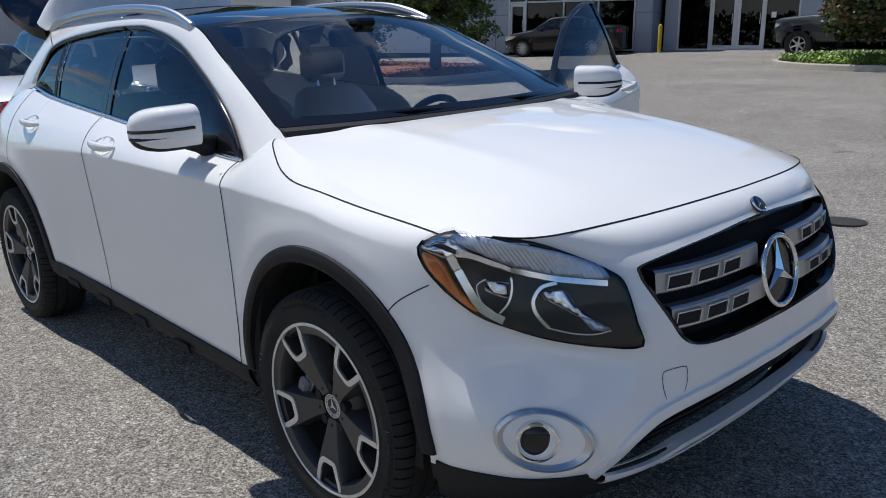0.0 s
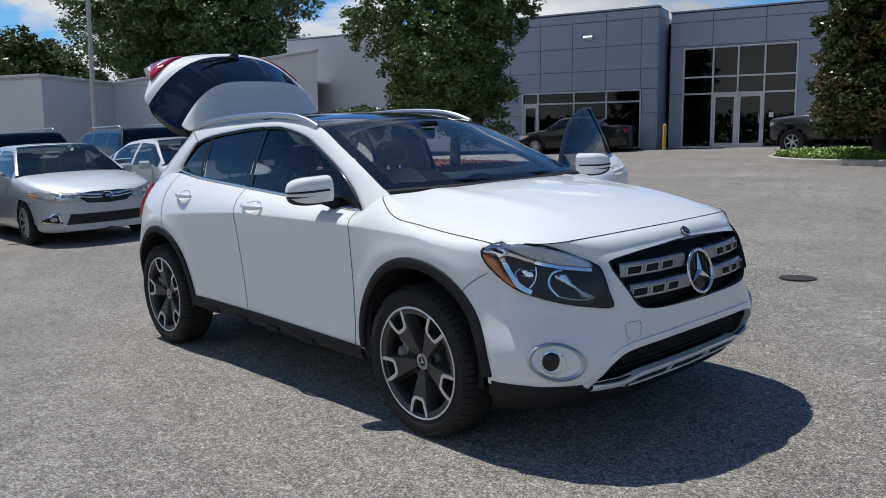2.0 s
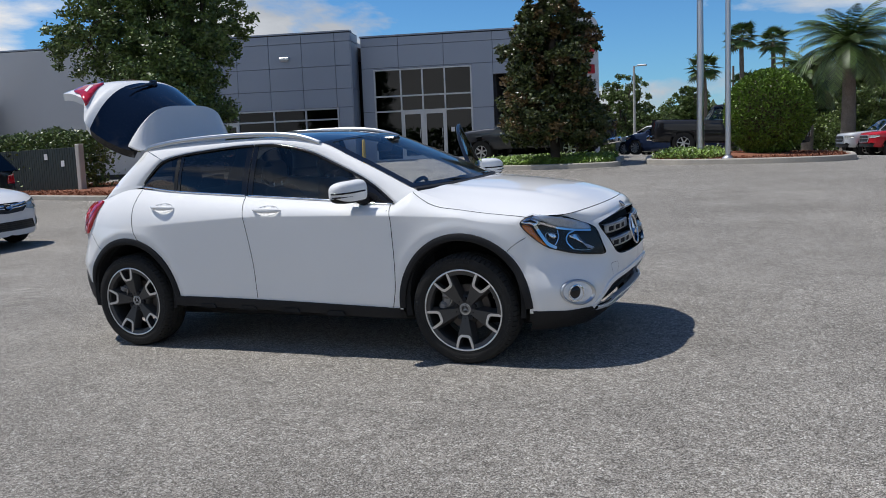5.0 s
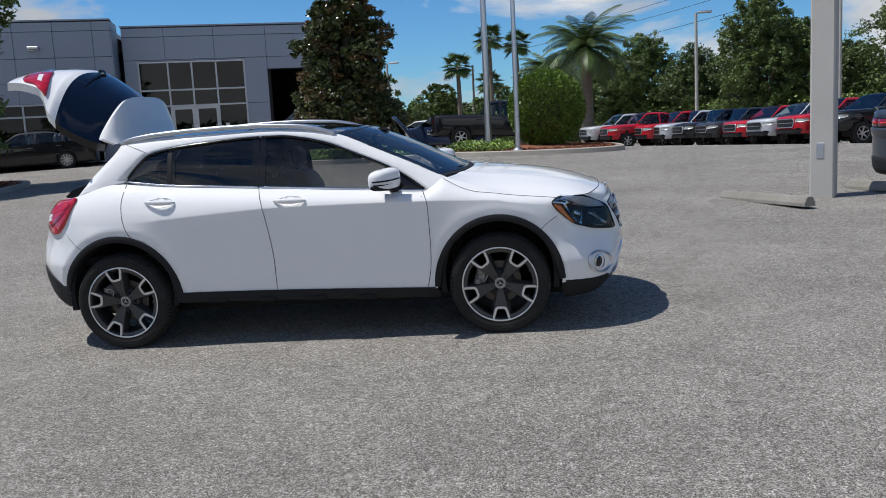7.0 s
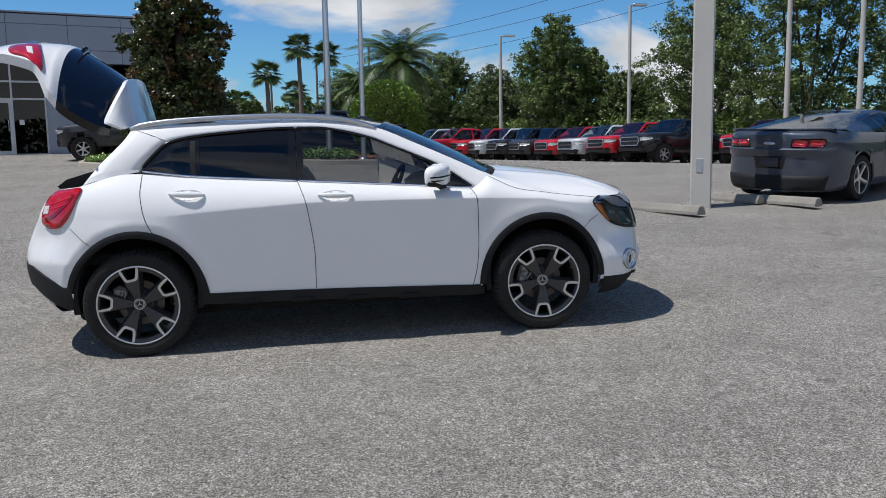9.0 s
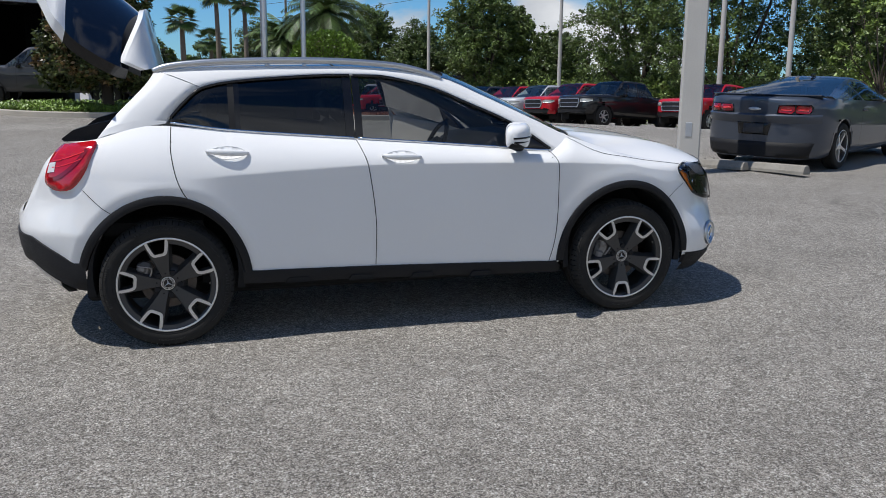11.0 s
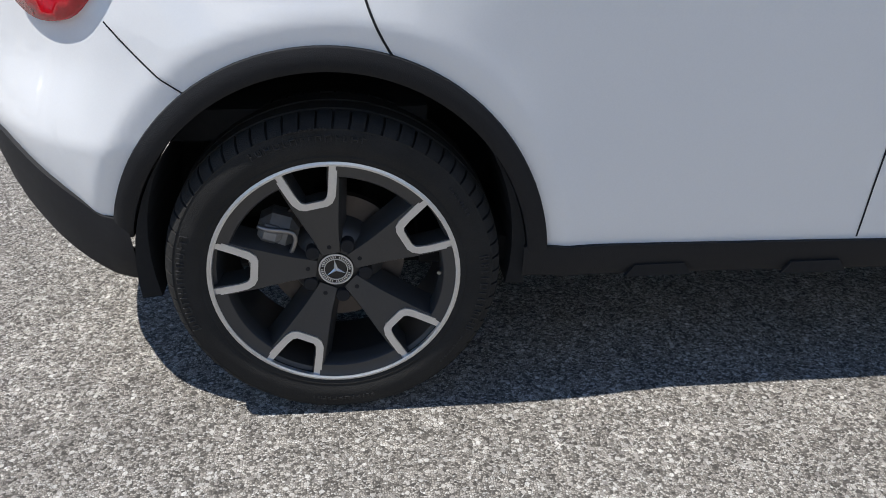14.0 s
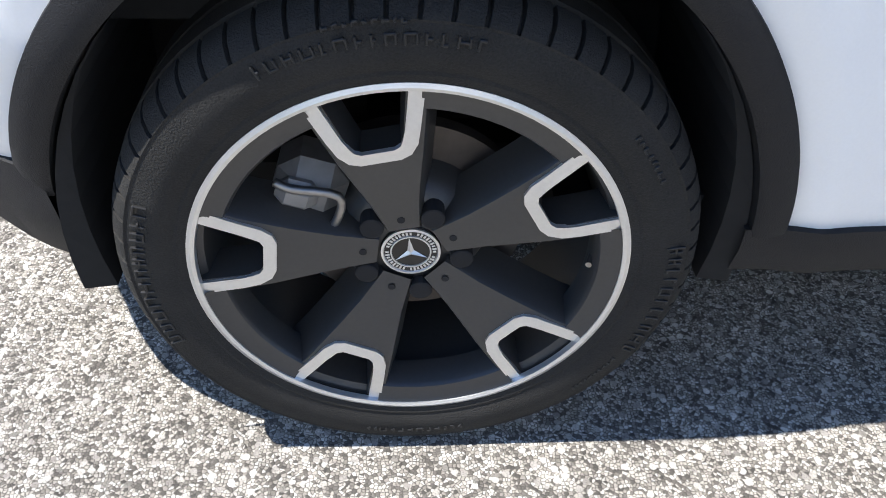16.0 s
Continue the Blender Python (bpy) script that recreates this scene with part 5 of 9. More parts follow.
def thing_part(name, parent, m, label=""):
    """An Empty that is itself a part and holds finer parts."""
    ob = new(name)
    ob.parent = parent
    ob.matrix_basis = m
    ob.empty_display_size = 0.1
    if label:
        tagged(ob, label)
    return ob


def fill(loop, step, holes=()):
    """A fine triangle mesh inside a 2D outline."""
    pts, edges, n = [], [], len(loop)
    for i in range(n):
        a, b = Vector(loop[i]), Vector(loop[(i + 1) % n])
        m = max(1, int((b - a).length / step))
        for k in range(m):
            pts.append(a.lerp(b, k / m))
    n = len(pts)
    edges = [(i, (i + 1) % n) for i in range(n)]
    flat = [(p.x, p.y) for p in pts]
    xs, ys = [p.x for p in pts], [p.y for p in pts]
    y = min(ys) + step * 0.5
    row = 0
    while y < max(ys):
        x = min(xs) + step * (0.5 if row % 2 else 0.0)
        while x < max(xs):
            if inside(flat, x, y) and min((p.x - x) ** 2 + (p.y - y) ** 2 for p in pts) > (step * 0.55) ** 2:
                pts.append(Vector((x, y)))
            x += step
        y += step * 0.87
        row += 1
    v, e, f, *_ = delaunay_2d_cdt(pts, edges, [], 1, 1e-6)
    return [Vector(p) for p in v], [tuple(q) for q in f], list(range(n))


class Skin:
    """A surface on which flat outlines are draped."""

    def __init__(self, shape):
        self.tree = BVHTree.FromPolygons([Vector(p) for p in shape.v], [tuple(f) for f in shape.f])

    def cast(self, p, n):
        hit, nor, _, _ = self.tree.ray_cast(Vector(p) + Vector(n) * 1.5, -Vector(n), 3.0)
        if hit is None:
            hit, nor, _, _ = self.tree.find_nearest(Vector(p))
        if nor.dot(Vector(n)) < 0:
            nor = -nor
        return hit, nor

    def drape(self, points, n, off, step=0.03, depth=0.006, smooth_pts=0, shape=None, n_off=None):
        """Lays the outline (3D points, seen along n) on the skin, off metres proud, with an edge depth metres deep."""
        n = Vector(n).normalized()
        e1 = n.cross(Vector((0, 0, 1)))
        if e1.length < 0.1:
            e1 = Vector((1, 0, 0))
        e1.normalize()
        e2 = e1.cross(n) * -1
        loop = [(Vector(p).dot(e1), Vector(p).dot(e2)) for p in points]
        if smooth_pts:
            loop = outline(loop, smooth_pts)
        v, f, rim = fill(loop, step)
        s = shape or Shape()
        base = n * (sum(Vector(p).dot(n) for p in points) / len(points))
        top, low = [], []
        for q in v:
            p = base + e1 * q.x + e2 * q.y
            hit, nor = self.cast(p, n)
            nor = (nor + n * 0.3).normalized() if n_off is None else n
            top.append(hit + nor * off)
            low.append(hit + nor * (off - depth))
        k = len(s.v)
        s.v += [tuple(p) for p in top]
        s.f += [tuple(i + k for i in t) for t in f]
        m = len(s.v)
        s.v += [tuple(low[i]) for i in rim]
        r = len(rim)
        s.f += [(k + rim[i], k + rim[(i + 1) % r], m + (i + 1) % r, m + i) for i in range(r)]
        return s

    def ribbon(self, points, n, width, off, fine=10, shape=None):
        """A narrow strip along a curve on the skin."""
        n = Vector(n).normalized()
        pts = smoothed(points, fine)
        a, b = [], []
        for i, p in enumerate(pts):
            d = (pts[min(i + 1, len(pts) - 1)] - pts[max(i - 1, 0)]).normalized()
            side = d.cross(n).normalized() * width / 2
            for q, o in ((a, side), (b, -side)):
                hit, nor = self.cast(p + o, n)
                q.append(tuple(hit + nor * off))
        return (shape or Shape()).grid([a, b])


def right_left(fn):
    """Runs fn for the right (-1) and the left (+1) side."""
    for sg in (-1, 1):
        fn(sg)

# ---- the white crossover ----
CAR = Matrix(((0.99987, -0.00035, -0.01598, 0), (-0.00035, 0.99903, -0.04395, 0), (0.01598, 0.04395, 0.99891, 0), (0, 0, 0, 1)))

# plan of the nose and tail at several heights: x, y from the middle round the corner to the side
NOSE = {
    0.22: [(2.09, 0), (2.08, 0.30), (2.05, 0.53), (1.985, 0.68), (1.88, 0.775), (1.74, 0.825), (1.4, 0.83), (1.0, 0.815)],
    0.32: [(2.175, 0), (2.165, 0.30), (2.13, 0.54), (2.06, 0.70), (1.94, 0.805), (1.77, 0.862), (1.4, 0.870), (1.0, 0.862)],
    0.45: [(2.235, 0), (2.225, 0.30), (2.185, 0.53), (2.10, 0.69), (1.96, 0.818), (1.78, 0.877), (1.4, 0.894), (1.0, 0.877)],
    0.64: [(2.255, 0), (2.243, 0.28), (2.190, 0.47), (2.070, 0.62), (1.925, 0.752), (1.76, 0.850), (1.4, 0.902), (1.0, 0.886)],
    0.80: [(2.215, 0), (2.200, 0.28), (2.145, 0.48), (2.025, 0.615), (1.885, 0.738), (1.74, 0.838), (1.4, 0.900), (1.0, 0.890)],
    0.90: [(2.140, 0), (2.122, 0.28), (2.060, 0.50), (1.945, 0.650), (1.830, 0.755), (1.71, 0.826), (1.4, 0.886), (1.0, 0.892)],
    0.96: [(2.080, 0), (2.060, 0.28), (2.000, 0.50), (1.900, 0.650), (1.790, 0.750), (1.68, 0.815), (1.4, 0.880), (1.0, 0.892)],
}
TAIL = {
    0.22: [(-1.88, 0), (-1.87, 0.3), (-1.84, 0.5), (-1.78, 0.63), (-1.7, 0.73), (-1.6, 0.79), (-1.4, 0.82), (-1.0, 0.815)],
    0.32: [(-1.99, 0), (-1.977, 0.3), (-1.932, 0.52), (-1.85, 0.67), (-1.753, 0.775), (-1.642, 0.835), (-1.4, 0.868), (-1.0, 0.862)],
    0.45: [(-2.11, 0), (-2.095, 0.3), (-2.04, 0.54), (-1.94, 0.7), (-1.835, 0.805), (-1.7, 0.866), (-1.4, 0.893), (-1.0, 0.877)],
    0.62: [(-2.175, 0), (-2.16, 0.3), (-2.095, 0.55), (-1.99, 0.705), (-1.875, 0.812), (-1.73, 0.874), (-1.4, 0.904), (-1.0, 0.885)],
    0.80: [(-2.15, 0), (-2.135, 0.3), (-2.065, 0.55), (-1.95, 0.69), (-1.84, 0.795), (-1.7, 0.862), (-1.4, 0.902), (-1.0, 0.889)],
    0.95: [(-2.12, 0), (-2.105, 0.3), (-2.045, 0.55), (-1.96, 0.665), (-1.855, 0.76), (-1.7, 0.832), (-1.4, 0.876), (-1.0, 0.891)],
    1.10: [(-2.06, 0), (-2.045, 0.3), (-1.97, 0.53), (-1.88, 0.63), (-1.78, 0.705), (-1.64, 0.765), (-1.4, 0.8), (-1.0, 0.8)],
}


def plan_at(levels):
    zs = sorted(levels)
    fx = [spline([(z, levels[z][i][0]) for z in zs]) for i in range(8)]
    fy = [spline([(z, levels[z][i][1]) for z in zs]) for i in range(8)]
    return lambda z: [(fx[i](z), fy[i](z)) for i in range(8)]


nose_at, tail_at = plan_at(NOSE), plan_at(TAIL)
flank = spline([(0.20, 0.805), (0.26, 0.845), (0.32, 0.862), (0.36, 0.869), (0.45, 0.877), (0.60, 0.8845), (0.75, 0.889), (0.88, 0.8925), (0.97, 0.894)])
# hood edge in front, belt line beside the cabin, top of the quarter panel and of the rear bumper behind
EDGE_NOSE = [(2.105, 0, 0.922), (2.09, 0.28, 0.920), (2.045, 0.50, 0.912), (1.975, 0.665, 0.902), (1.885, 0.738, 0.904), (1.77, 0.766, 0.914), (1.4, 0.778, 0.967), (1.03, 0.748, 1.078)]
EDGE_TAIL = [(-2.13, 0, 0.72), (-2.12, 0.30, 0.72), (-2.075, 0.545, 0.73), (-1.93, 0.635, 0.99), (-1.80, 0.690, 1.085), (-1.66, 0.735, 1.112), (-1.4, 0.715, 1.175), (-1.0, 0.728, 1.145)]
belt_y = spline([(-1.4, 0.700), (-1.0, 0.728), (-0.5, 0.752), (0, 0.772), (0.5, 0.788), (0.86, 0.797), (1.0, 0.795)])
belt_z = spline([(-1.4, 1.196), (-1.3, 1.187), (-1.0, 1.147), (-0.5, 1.108), (0, 1.072), (0.5, 1.034), (0.86, 1.006), (1.0, 1.012)])
crease = spline([(-1.75, 0.93), (-1.4, 0.90), (-0.9, 0.926), (-0.55, 0.946), (-0.185, 0.960), (0.33, 0.956), (0.885, 0.944), (1.71, 0.900)])
ND, NS, NZ, NT = 14, 150, 46, 10


def flare(x, z):
    """The raised white band round the wheel arches and the ridge round the rear bumper."""
    out = 0.0
    for cx, top in ((AXLE, 0.005), (-AXLE, 0.009)):
        d = (math.hypot((x - cx) / 0.448, (z - HUB_Z) / 0.483) - 1) * 0.465
        if d > 0:
            out += top * (d / 0.044 if d < 0.044 else math.exp(-(d - 0.044) / 0.045))
    if x < -1.55:
        out += 0.006 * min(1, (-1.55 - x) / 0.25) * math.exp(-abs(z - 0.63) / 0.035)
    return out


AXLE, HUB_Z = 1.3495, 0.345


def tub_ring(z):
    """One level of the lower body from the nose's middle round the right side to the tail's middle."""
    a = [Vector((p.x, p.y, z)) for p in smoothed([(x, y, 0) for x, y in nose_at(z)], ND)]
    b = [Vector((p.x, p.y, z)) for p in smoothed([(x, y, 0) for x, y in tail_at(z)], ND)][::-1]
    y0, y1 = a[-1].y, b[0].y
    mid = []
    for i in range(1, NS):
        x = 1.0 - 2.0 * i / NS
        s = i / NS
        off = (y0 - flank(z)) * (1 - s) ** 3 + (y1 - flank(z)) * s ** 3
        mid.append(Vector((x, flank(z) + off - 0.006 * math.exp(-((x - 0.1) / 0.55) ** 2) * math.exp(-((z - 0.5) / 0.14) ** 2), z)))
    return a + mid + b


def edge_line():
    a = smoothed(EDGE_NOSE, ND)
    b = smoothed(EDGE_TAIL, ND)[::-1]
    mid = []
    for i in range(1, NS):
        x = 1.0 - 2.0 * i / NS
        y, z = belt_y(x), belt_z(x)
        s = max(0.0, (x - 0.88) / 0.12)
        mid.append(Vector((x, y + (0.746 - y) * s, z + (1.085 - z) * s)))
    return a + mid + b


def tub():
    rings = {}

    def ring(z):
        z = round(z, 3)
        if z not in rings:
            rings[z] = tub_ring(z)
        return rings[z]

    T = edge_line()
    n = len(T)
    cols = []
    for i in range(n):
        x = T[i].x
        f = i / (n - 1)
        if i <= 5 * ND:                                  # nose
            top = T[i].z - 0.05 - 0.03 * min(1, i / (5 * ND))
        elif i >= n - 1 - 4 * ND:                        # tail
            top = T[i].z - 0.04 - 0.06 * min(1, (n - 1 - i) / (4 * ND))
        else:
            top = min(crease(x), T[i].z - 0.055)
        col = []
        for k in range(NZ):
            z = 0.22 + (top - 0.22) * k / (NZ - 1) if k != NZ - 2 else top - 0.006
            za = math.floor(z / 0.02) * 0.02
            p, q = ring(za)[i], ring(za + 0.02)[i]
            p = p.lerp(q, (z - za) / 0.02)
            if p.y > 0.45:
                p.y += flare(p.x, p.z)
            col.append(p)
        A, E = col[-1], T[i]
        if i <= 5 * ND or i >= n - 1 - 4 * ND:
            C = Vector((A.x + (E.x - A.x) * 0.25, A.y + (E.y - A.y) * 0.25, A.z + (E.z - A.z) * 0.75))
        else:
            C = Vector((A.x * 0.6 + E.x * 0.4, A.y + (E.y - A.y) * 0.20, A.z + (E.z - A.z) * 0.60))
        for k in range(1, NT + 1):
            s = (k / NT) ** 1.4
            col.append(A * (1 - s) ** 2 + C * 2 * s * (1 - s) + E * s * s)
        cols.append(col)
    return cols


def in_arch(x, z, grow=0.0):
    for cx in (AXLE, -AXLE):
        if ((x - cx) / (0.424 + grow)) ** 2 + ((z - HUB_Z) / (0.458 + grow)) ** 2 < 1:
            return True
    return False


seam_a = spline([(0.30, 0.845), (0.337, 0.852), (0.513, 0.888), (0.67, 0.894), (0.943, 0.888), (1.02, 0.846)])
seam_b = spline([(0.30, -0.216), (0.374, -0.215), (0.61, -0.211), (0.80, -0.23), (0.971, -0.258), (1.10, -0.306)])
sill_top = spline([(-0.92, 0.393), (-0.22, 0.379), (0.86, 0.343)])


def seam_r(z):
    """Rear edge of the rear door: the curved shut line, then the wheel arch."""
    if z > 0.79:
        return spline([(0.79, -1.215), (0.887, -1.263), (1.052, -1.294), (1.19, -1.289)])(z)
    return -AXLE + 0.455 * math.sqrt(max(0.0, 1 - ((z - HUB_Z) / 0.485) ** 2))


def lip_top(x):
    """Where the white of the rear bumper ends on its black lower lip."""
    return 0.474 + 0.121 * max(0, min(1, (-1.80 - x) / 0.18)) ** 0.9


GRILLE = [(0.0, 0.608), (0.25, 0.610), (0.375, 0.617), (0.425, 0.640), (0.455, 0.690), (0.487, 0.762), (0.498, 0.800), (0.484, 0.823), (0.36, 0.842), (0.18, 0.853), (0.0, 0.857)]
GRILLE_LOOP = outline(GRILLE + [(-y, z) for y, z in GRILLE[::-1][1:-1]], 5)
INTAKE_LOOP = [(-0.655, 0.34), (0.655, 0.34), (0.508, 0.470), (0.3, 0.476), (0.0, 0.479), (-0.3, 0.476), (-0.508, 0.470)]


def nearest_on(loop, y, z):
    """The point of a closed outline nearest to y, z."""
    best, q = 9.0, None
    p = Vector((y, z))
    for i in range(len(loop)):
        a, b = Vector(loop[i - 1]), Vector(loop[i])
        d = b - a
        t = max(0.0, min(1.0, (p - a).dot(d) / max(d.length_squared, 1e-12)))
        c = a + d * t
        if (c - p).length < best:
            best, q = (c - p).length, c
    return q


def in_grille(y, z):
    return inside(GRILLE_LOOP, y, z)


def in_intake(y, z):
    return inside(INTAKE_LOOP, y, z)


def build_crossover():
    car = thing("crossover_car", "white compact crossover with its tailgate and one front door open", "car", CAR)
    cols = tub()
    n, m = len(cols), len(cols[0])
    # normals of the whole skin, shared by the panels cut from it
    full = Shape().grid([[tuple(p) for p in c] for c in cols])
    me = full.mesh("skin", None, True)
    nor = [v.normal.copy() for v in me.vertices]
    if nor[(n // 2) * m + 10].y < 0:
        nor = [-v for v in nor]
    bpy.data.meshes.remove(me)
    skin_right = Shape()
    skin_right.v, skin_right.f = [(x, -y, z) for x, y, z in full.v], full.f
    skin = Skin(skin_right)
    both = Shape()
    both.v, both.f = list(skin_right.v), list(skin_right.f)
    k0 = len(both.v)
    both.v += full.v
    both.f += [tuple(i + k0 for i in f) for f in full.f]
    whole = Skin(both)

    groups, cut = {}, {}
    for f in full.f:
        c = sum((Vector(full.v[i]) for i in f), Vector()) / 4
        x, y, z = c
        if in_arch(x, z) and abs(y) > 0.45:
            continue
        if x > 1.7 and (in_grille(y, z) or in_intake(y, z)):
            for i in f:
                cut[i] = GRILLE_LOOP if z > 0.55 else INTAKE_LOOP
            continue
        low = sill_top(x) - 0.012 if abs(x) < 0.95 else (0.335 if x > 0 else 0.395)
        if z < sill_top(max(-0.95, min(0.9, x))) - 0.07 and abs(x) < 1.80 or x < -1.6 and z < lip_top(x) - 0.03:
            continue
        if z < low and abs(x) < 1.80 and y > 0.5:
            g = "sill"
        elif z > sill_top(x) - 0.02 and seam_b(z) < x < seam_a(z) and y > 0.6:
            g = "front_door"
        elif z > sill_top(x) - 0.02 and seam_r(z) < x < seam_b(z) and y > 0.6:
            g = "rear_door"
        elif x > 1.63 + max(0, (z - 0.60)) * 0.5 and z < 0.9 and (z < 0.66 + (x - 1.70) * 0.45 or x > 2.0):
            g = "front_bumper"
        elif x > 0.6 and z > 0.30:
            g = "fender"
        elif x < -1.6 and z < 0.80:
            g = "rear_bumper"
        elif x < -0.8:
            g = "quarter_panel"
        else:
            g = "sill"
        groups.setdefault(g, []).append(f)

    # draw the edges of the openings onto their outlines
    for i in {i for f in groups["front_bumper"] for i in f if i in cut}:
        x, y, z = full.v[i]
        q = nearest_on(cut[i], y, z)
        qy = 0.0 if y < 1e-5 else q.x
        hit, _ = whole.cast((2.3, -qy, q.y), (1, 0, 0))
        full.v[i] = (hit.x, qy, q.y)
    HINGE = Vector((0.86, 0.86, 0))
    open_door = Matrix.Translation(HINGE) @ Matrix.Rotation(radians(-71), 4, "Z") @ Matrix.Rotation(radians(2.6), 4, "Y") @ Matrix.Translation(-HINGE)
    obs = {}

    def panel(g, sg):
        ids, vs, ns, fs = {}, [], [], []
        for f in groups[g]:
            t = []
            for i in f:
                if i not in ids:
                    ids[i] = len(vs)
                    p, q = full.v[i], nor[i]
                    vs.append((p[0], sg * p[1], p[2]))
                    ns.append((q.x, sg * q.y, q.z))
                t.append(ids[i])
            fs.append(tuple(t if sg < 0 else t[::-1]))
        s = Shape()
        s.v, s.f = vs, fs
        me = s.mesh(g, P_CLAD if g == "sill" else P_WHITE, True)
        me.normals_split_custom_set_from_vertices(ns)
        ob = new(g, me)
        ob.parent = car
        if g == "front_door" and sg > 0:
            ob.matrix_basis = open_door
        obs[g, sg] = ob

    for g in groups:
        if g in ("front_bumper", "rear_bumper"):
            continue
        for sg in (-1, 1):
            panel(g, sg)
    for g in ("front_bumper", "rear_bumper"):
        # one piece across the middle
        ids, vs, ns, fs = {}, [], [], []
        for sg in (-1, 1):
            for f in groups[g]:
                t = []
                for i in f:
                    key = (i, 0 if full.v[i][1] < 1e-5 else sg)
                    if key not in ids:
                        ids[key] = len(vs)
                        p, q = full.v[i], nor[i]
                        vs.append((p[0], sg * p[1], p[2]))
                        ns.append((q.x, sg * q.y if p[1] > 1e-5 else 0.0, q.z))
                    t.append(ids[key])
                fs.append(tuple(t if sg < 0 else t[::-1]))
        s = Shape()
        s.v, s.f = vs, fs
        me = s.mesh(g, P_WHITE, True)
        me.normals_split_custom_set_from_vertices(ns)
        ob = new(g, me)
        ob.parent = car
        obs[g, 0] = ob

    def door_of(sg, name="front_door"):
        return obs[name, sg]

    # ---- shut lines ----
    def both_sides(points, n, width=0.0045, off=0.0012, parent=None, name="shut_line", mat=P_GAP):
        for sg in (-1, 1):
            pts = [(x, sg * y, z) for x, y, z in points]
            par = parent(sg) if parent else car
            part(name, whole.ribbon(pts, (n[0], sg * n[1], n[2]), width, off), mat, par)

    both_sides([(seam_a(z), 0.9, z) for z in (0.345, 0.45, 0.55, 0.67, 0.8, 0.93, 0.99, 1.015)], (0, 1, 0))
    both_sides([(seam_b(z), 0.9, z) for z in (0.385, 0.5, 0.61, 0.72, 0.85, 0.97, 1.05, 1.09)], (0, 1, 0))
    both_sides([(seam_r(z), 0.9, z) for z in (0.80, 0.84, 0.89, 0.95, 1.05, 1.12, 1.185)], (0, 1, 0))
    both_sides([(1.66, 0.9, 0.70), (1.70, 0.9, 0.735), (1.755, 0.9, 0.765), (1.80, 0.9, 0.785)], (0.5, 0.87, 0), 0.003)
    both_sides([(-1.60, 0.9, 0.73), (-1.68, 0.9, 0.79), (-1.76, 0.9, 0.86)], (-0.4, 0.9, 0), 0.003)
    # towing eye cover on the bumper
    cov = [(2.17, -0.420, 0.505), (2.17, -0.412, 0.535), (2.17, -0.414, 0.562), (2.17, -0.425, 0.572), (2.17, -0.475, 0.570), (2.17, -0.486, 0.560), (2.17, -0.486, 0.53), (2.17, -0.478, 0.500)]
    part("shut_line", skin.ribbon(cov, (1, -0.15, 0), 0.0018, 0.001), P_GAP, obs["front_bumper", 0])

    # ---- black cladding ----
    def clad(sg):
        rows = []
        for cx, name in ((AXLE, "front"), (-AXLE, "rear")):
            loops = []
            a0, a1 = (2, 180) if cx > 0 else (-2, 163)
            if cx < 0:
                a0, a1 = 5, 168
            N = 60
            prof = [(0.400, 0.433, -0.09), (0.404, 0.437, 0.010), (0.412, 0.446, 0.016), (0.436, 0.470, 0.014), (0.446, 0.481, 0.010), (0.448, 0.483, -0.004)]
            for rx, rz, off in prof:
                row = []
                for i in range(N + 1):
                    a = radians(a0 + (a1 - a0) * i / N)
                    wide = 0.004 * max(0.0, -math.cos(a)) ** 2 if cx < 0 else 0.0
                    p = Vector((cx + (rx + wide) * math.cos(a), -0.9, HUB_Z + rz * math.sin(a)))
                    hit, nr = skin.cast(p, (0, -1, 0))
                    q = hit + Vector((0, -1, 0)) * off
                    row.append((q.x, sg * -q.y, q.z))
                rows.append(row)
                loops.append(row)
            part("wheel_arch_trim", Shape().grid(loops), P_CLAD, car, "black grained plastic arch trim", smooth=True, angle=50)
            # liner of the wheel well
            s = Shape()
            lo = []
            for y, near_tyre in ((0.872, 0.0), (0.866, 0.034), (0.50, 0.034)):
                lo.append([(cx + (0.402 - near_tyre * max(0.0, (abs(a - 90) - 50) / 40)) * math.cos(radians(a)), sg * y, HUB_Z + 0.435 * math.sin(radians(a))) for a in range(-6, 187, 6)])
            s.grid(lo)
            s.f.append(tuple(range(2 * len(lo[0]), 3 * len(lo[0]))))
            part("wheel_well", s, P_WELL, car)
        # sill strip
        rows = []
        xs = [-0.955 + 1.86 * i / 40 for i in range(41)]
        for kind, off in (("t", 0.0), ("t", 0.010), ("m", 0.014), ("l", 0.010), ("b", -0.06)):
            row = []
            for x in xs:
                zt = sill_top(x)
                z = {"t": zt, "m": zt - 0.03, "l": zt - 0.074, "b": zt - 0.088}[kind]
                hit, nr = skin.cast((x, -0.9, z), (0, -1, 0))
                row.append((hit.x, sg * (-hit.y + off), hit.z))
            rows.append(row)
        part("sill_trim", Shape().grid(rows), P_CLAD, car, "black grained plastic sill trim", smooth=True, angle=40)
        # near-black blocks on the sill: the shade of its recesses put into colour
        for x in (-0.655, -0.30, 0.06, 0.42):
            z = sill_top(x) - 0.062
            part("sill_recess_shade", Shape().prism([(x - 0.075, z - 0.014), (x + 0.075, z - 0.014), (x + 0.055, z + 0.014), (x - 0.055, z + 0.014)], min(-sg * 0.874, -sg * 0.8825), max(-sg * 0.874, -sg * 0.8825), Matrix.Rotation(radians(90), 4, "X")), P_WELL, car)

    right_left(clad)
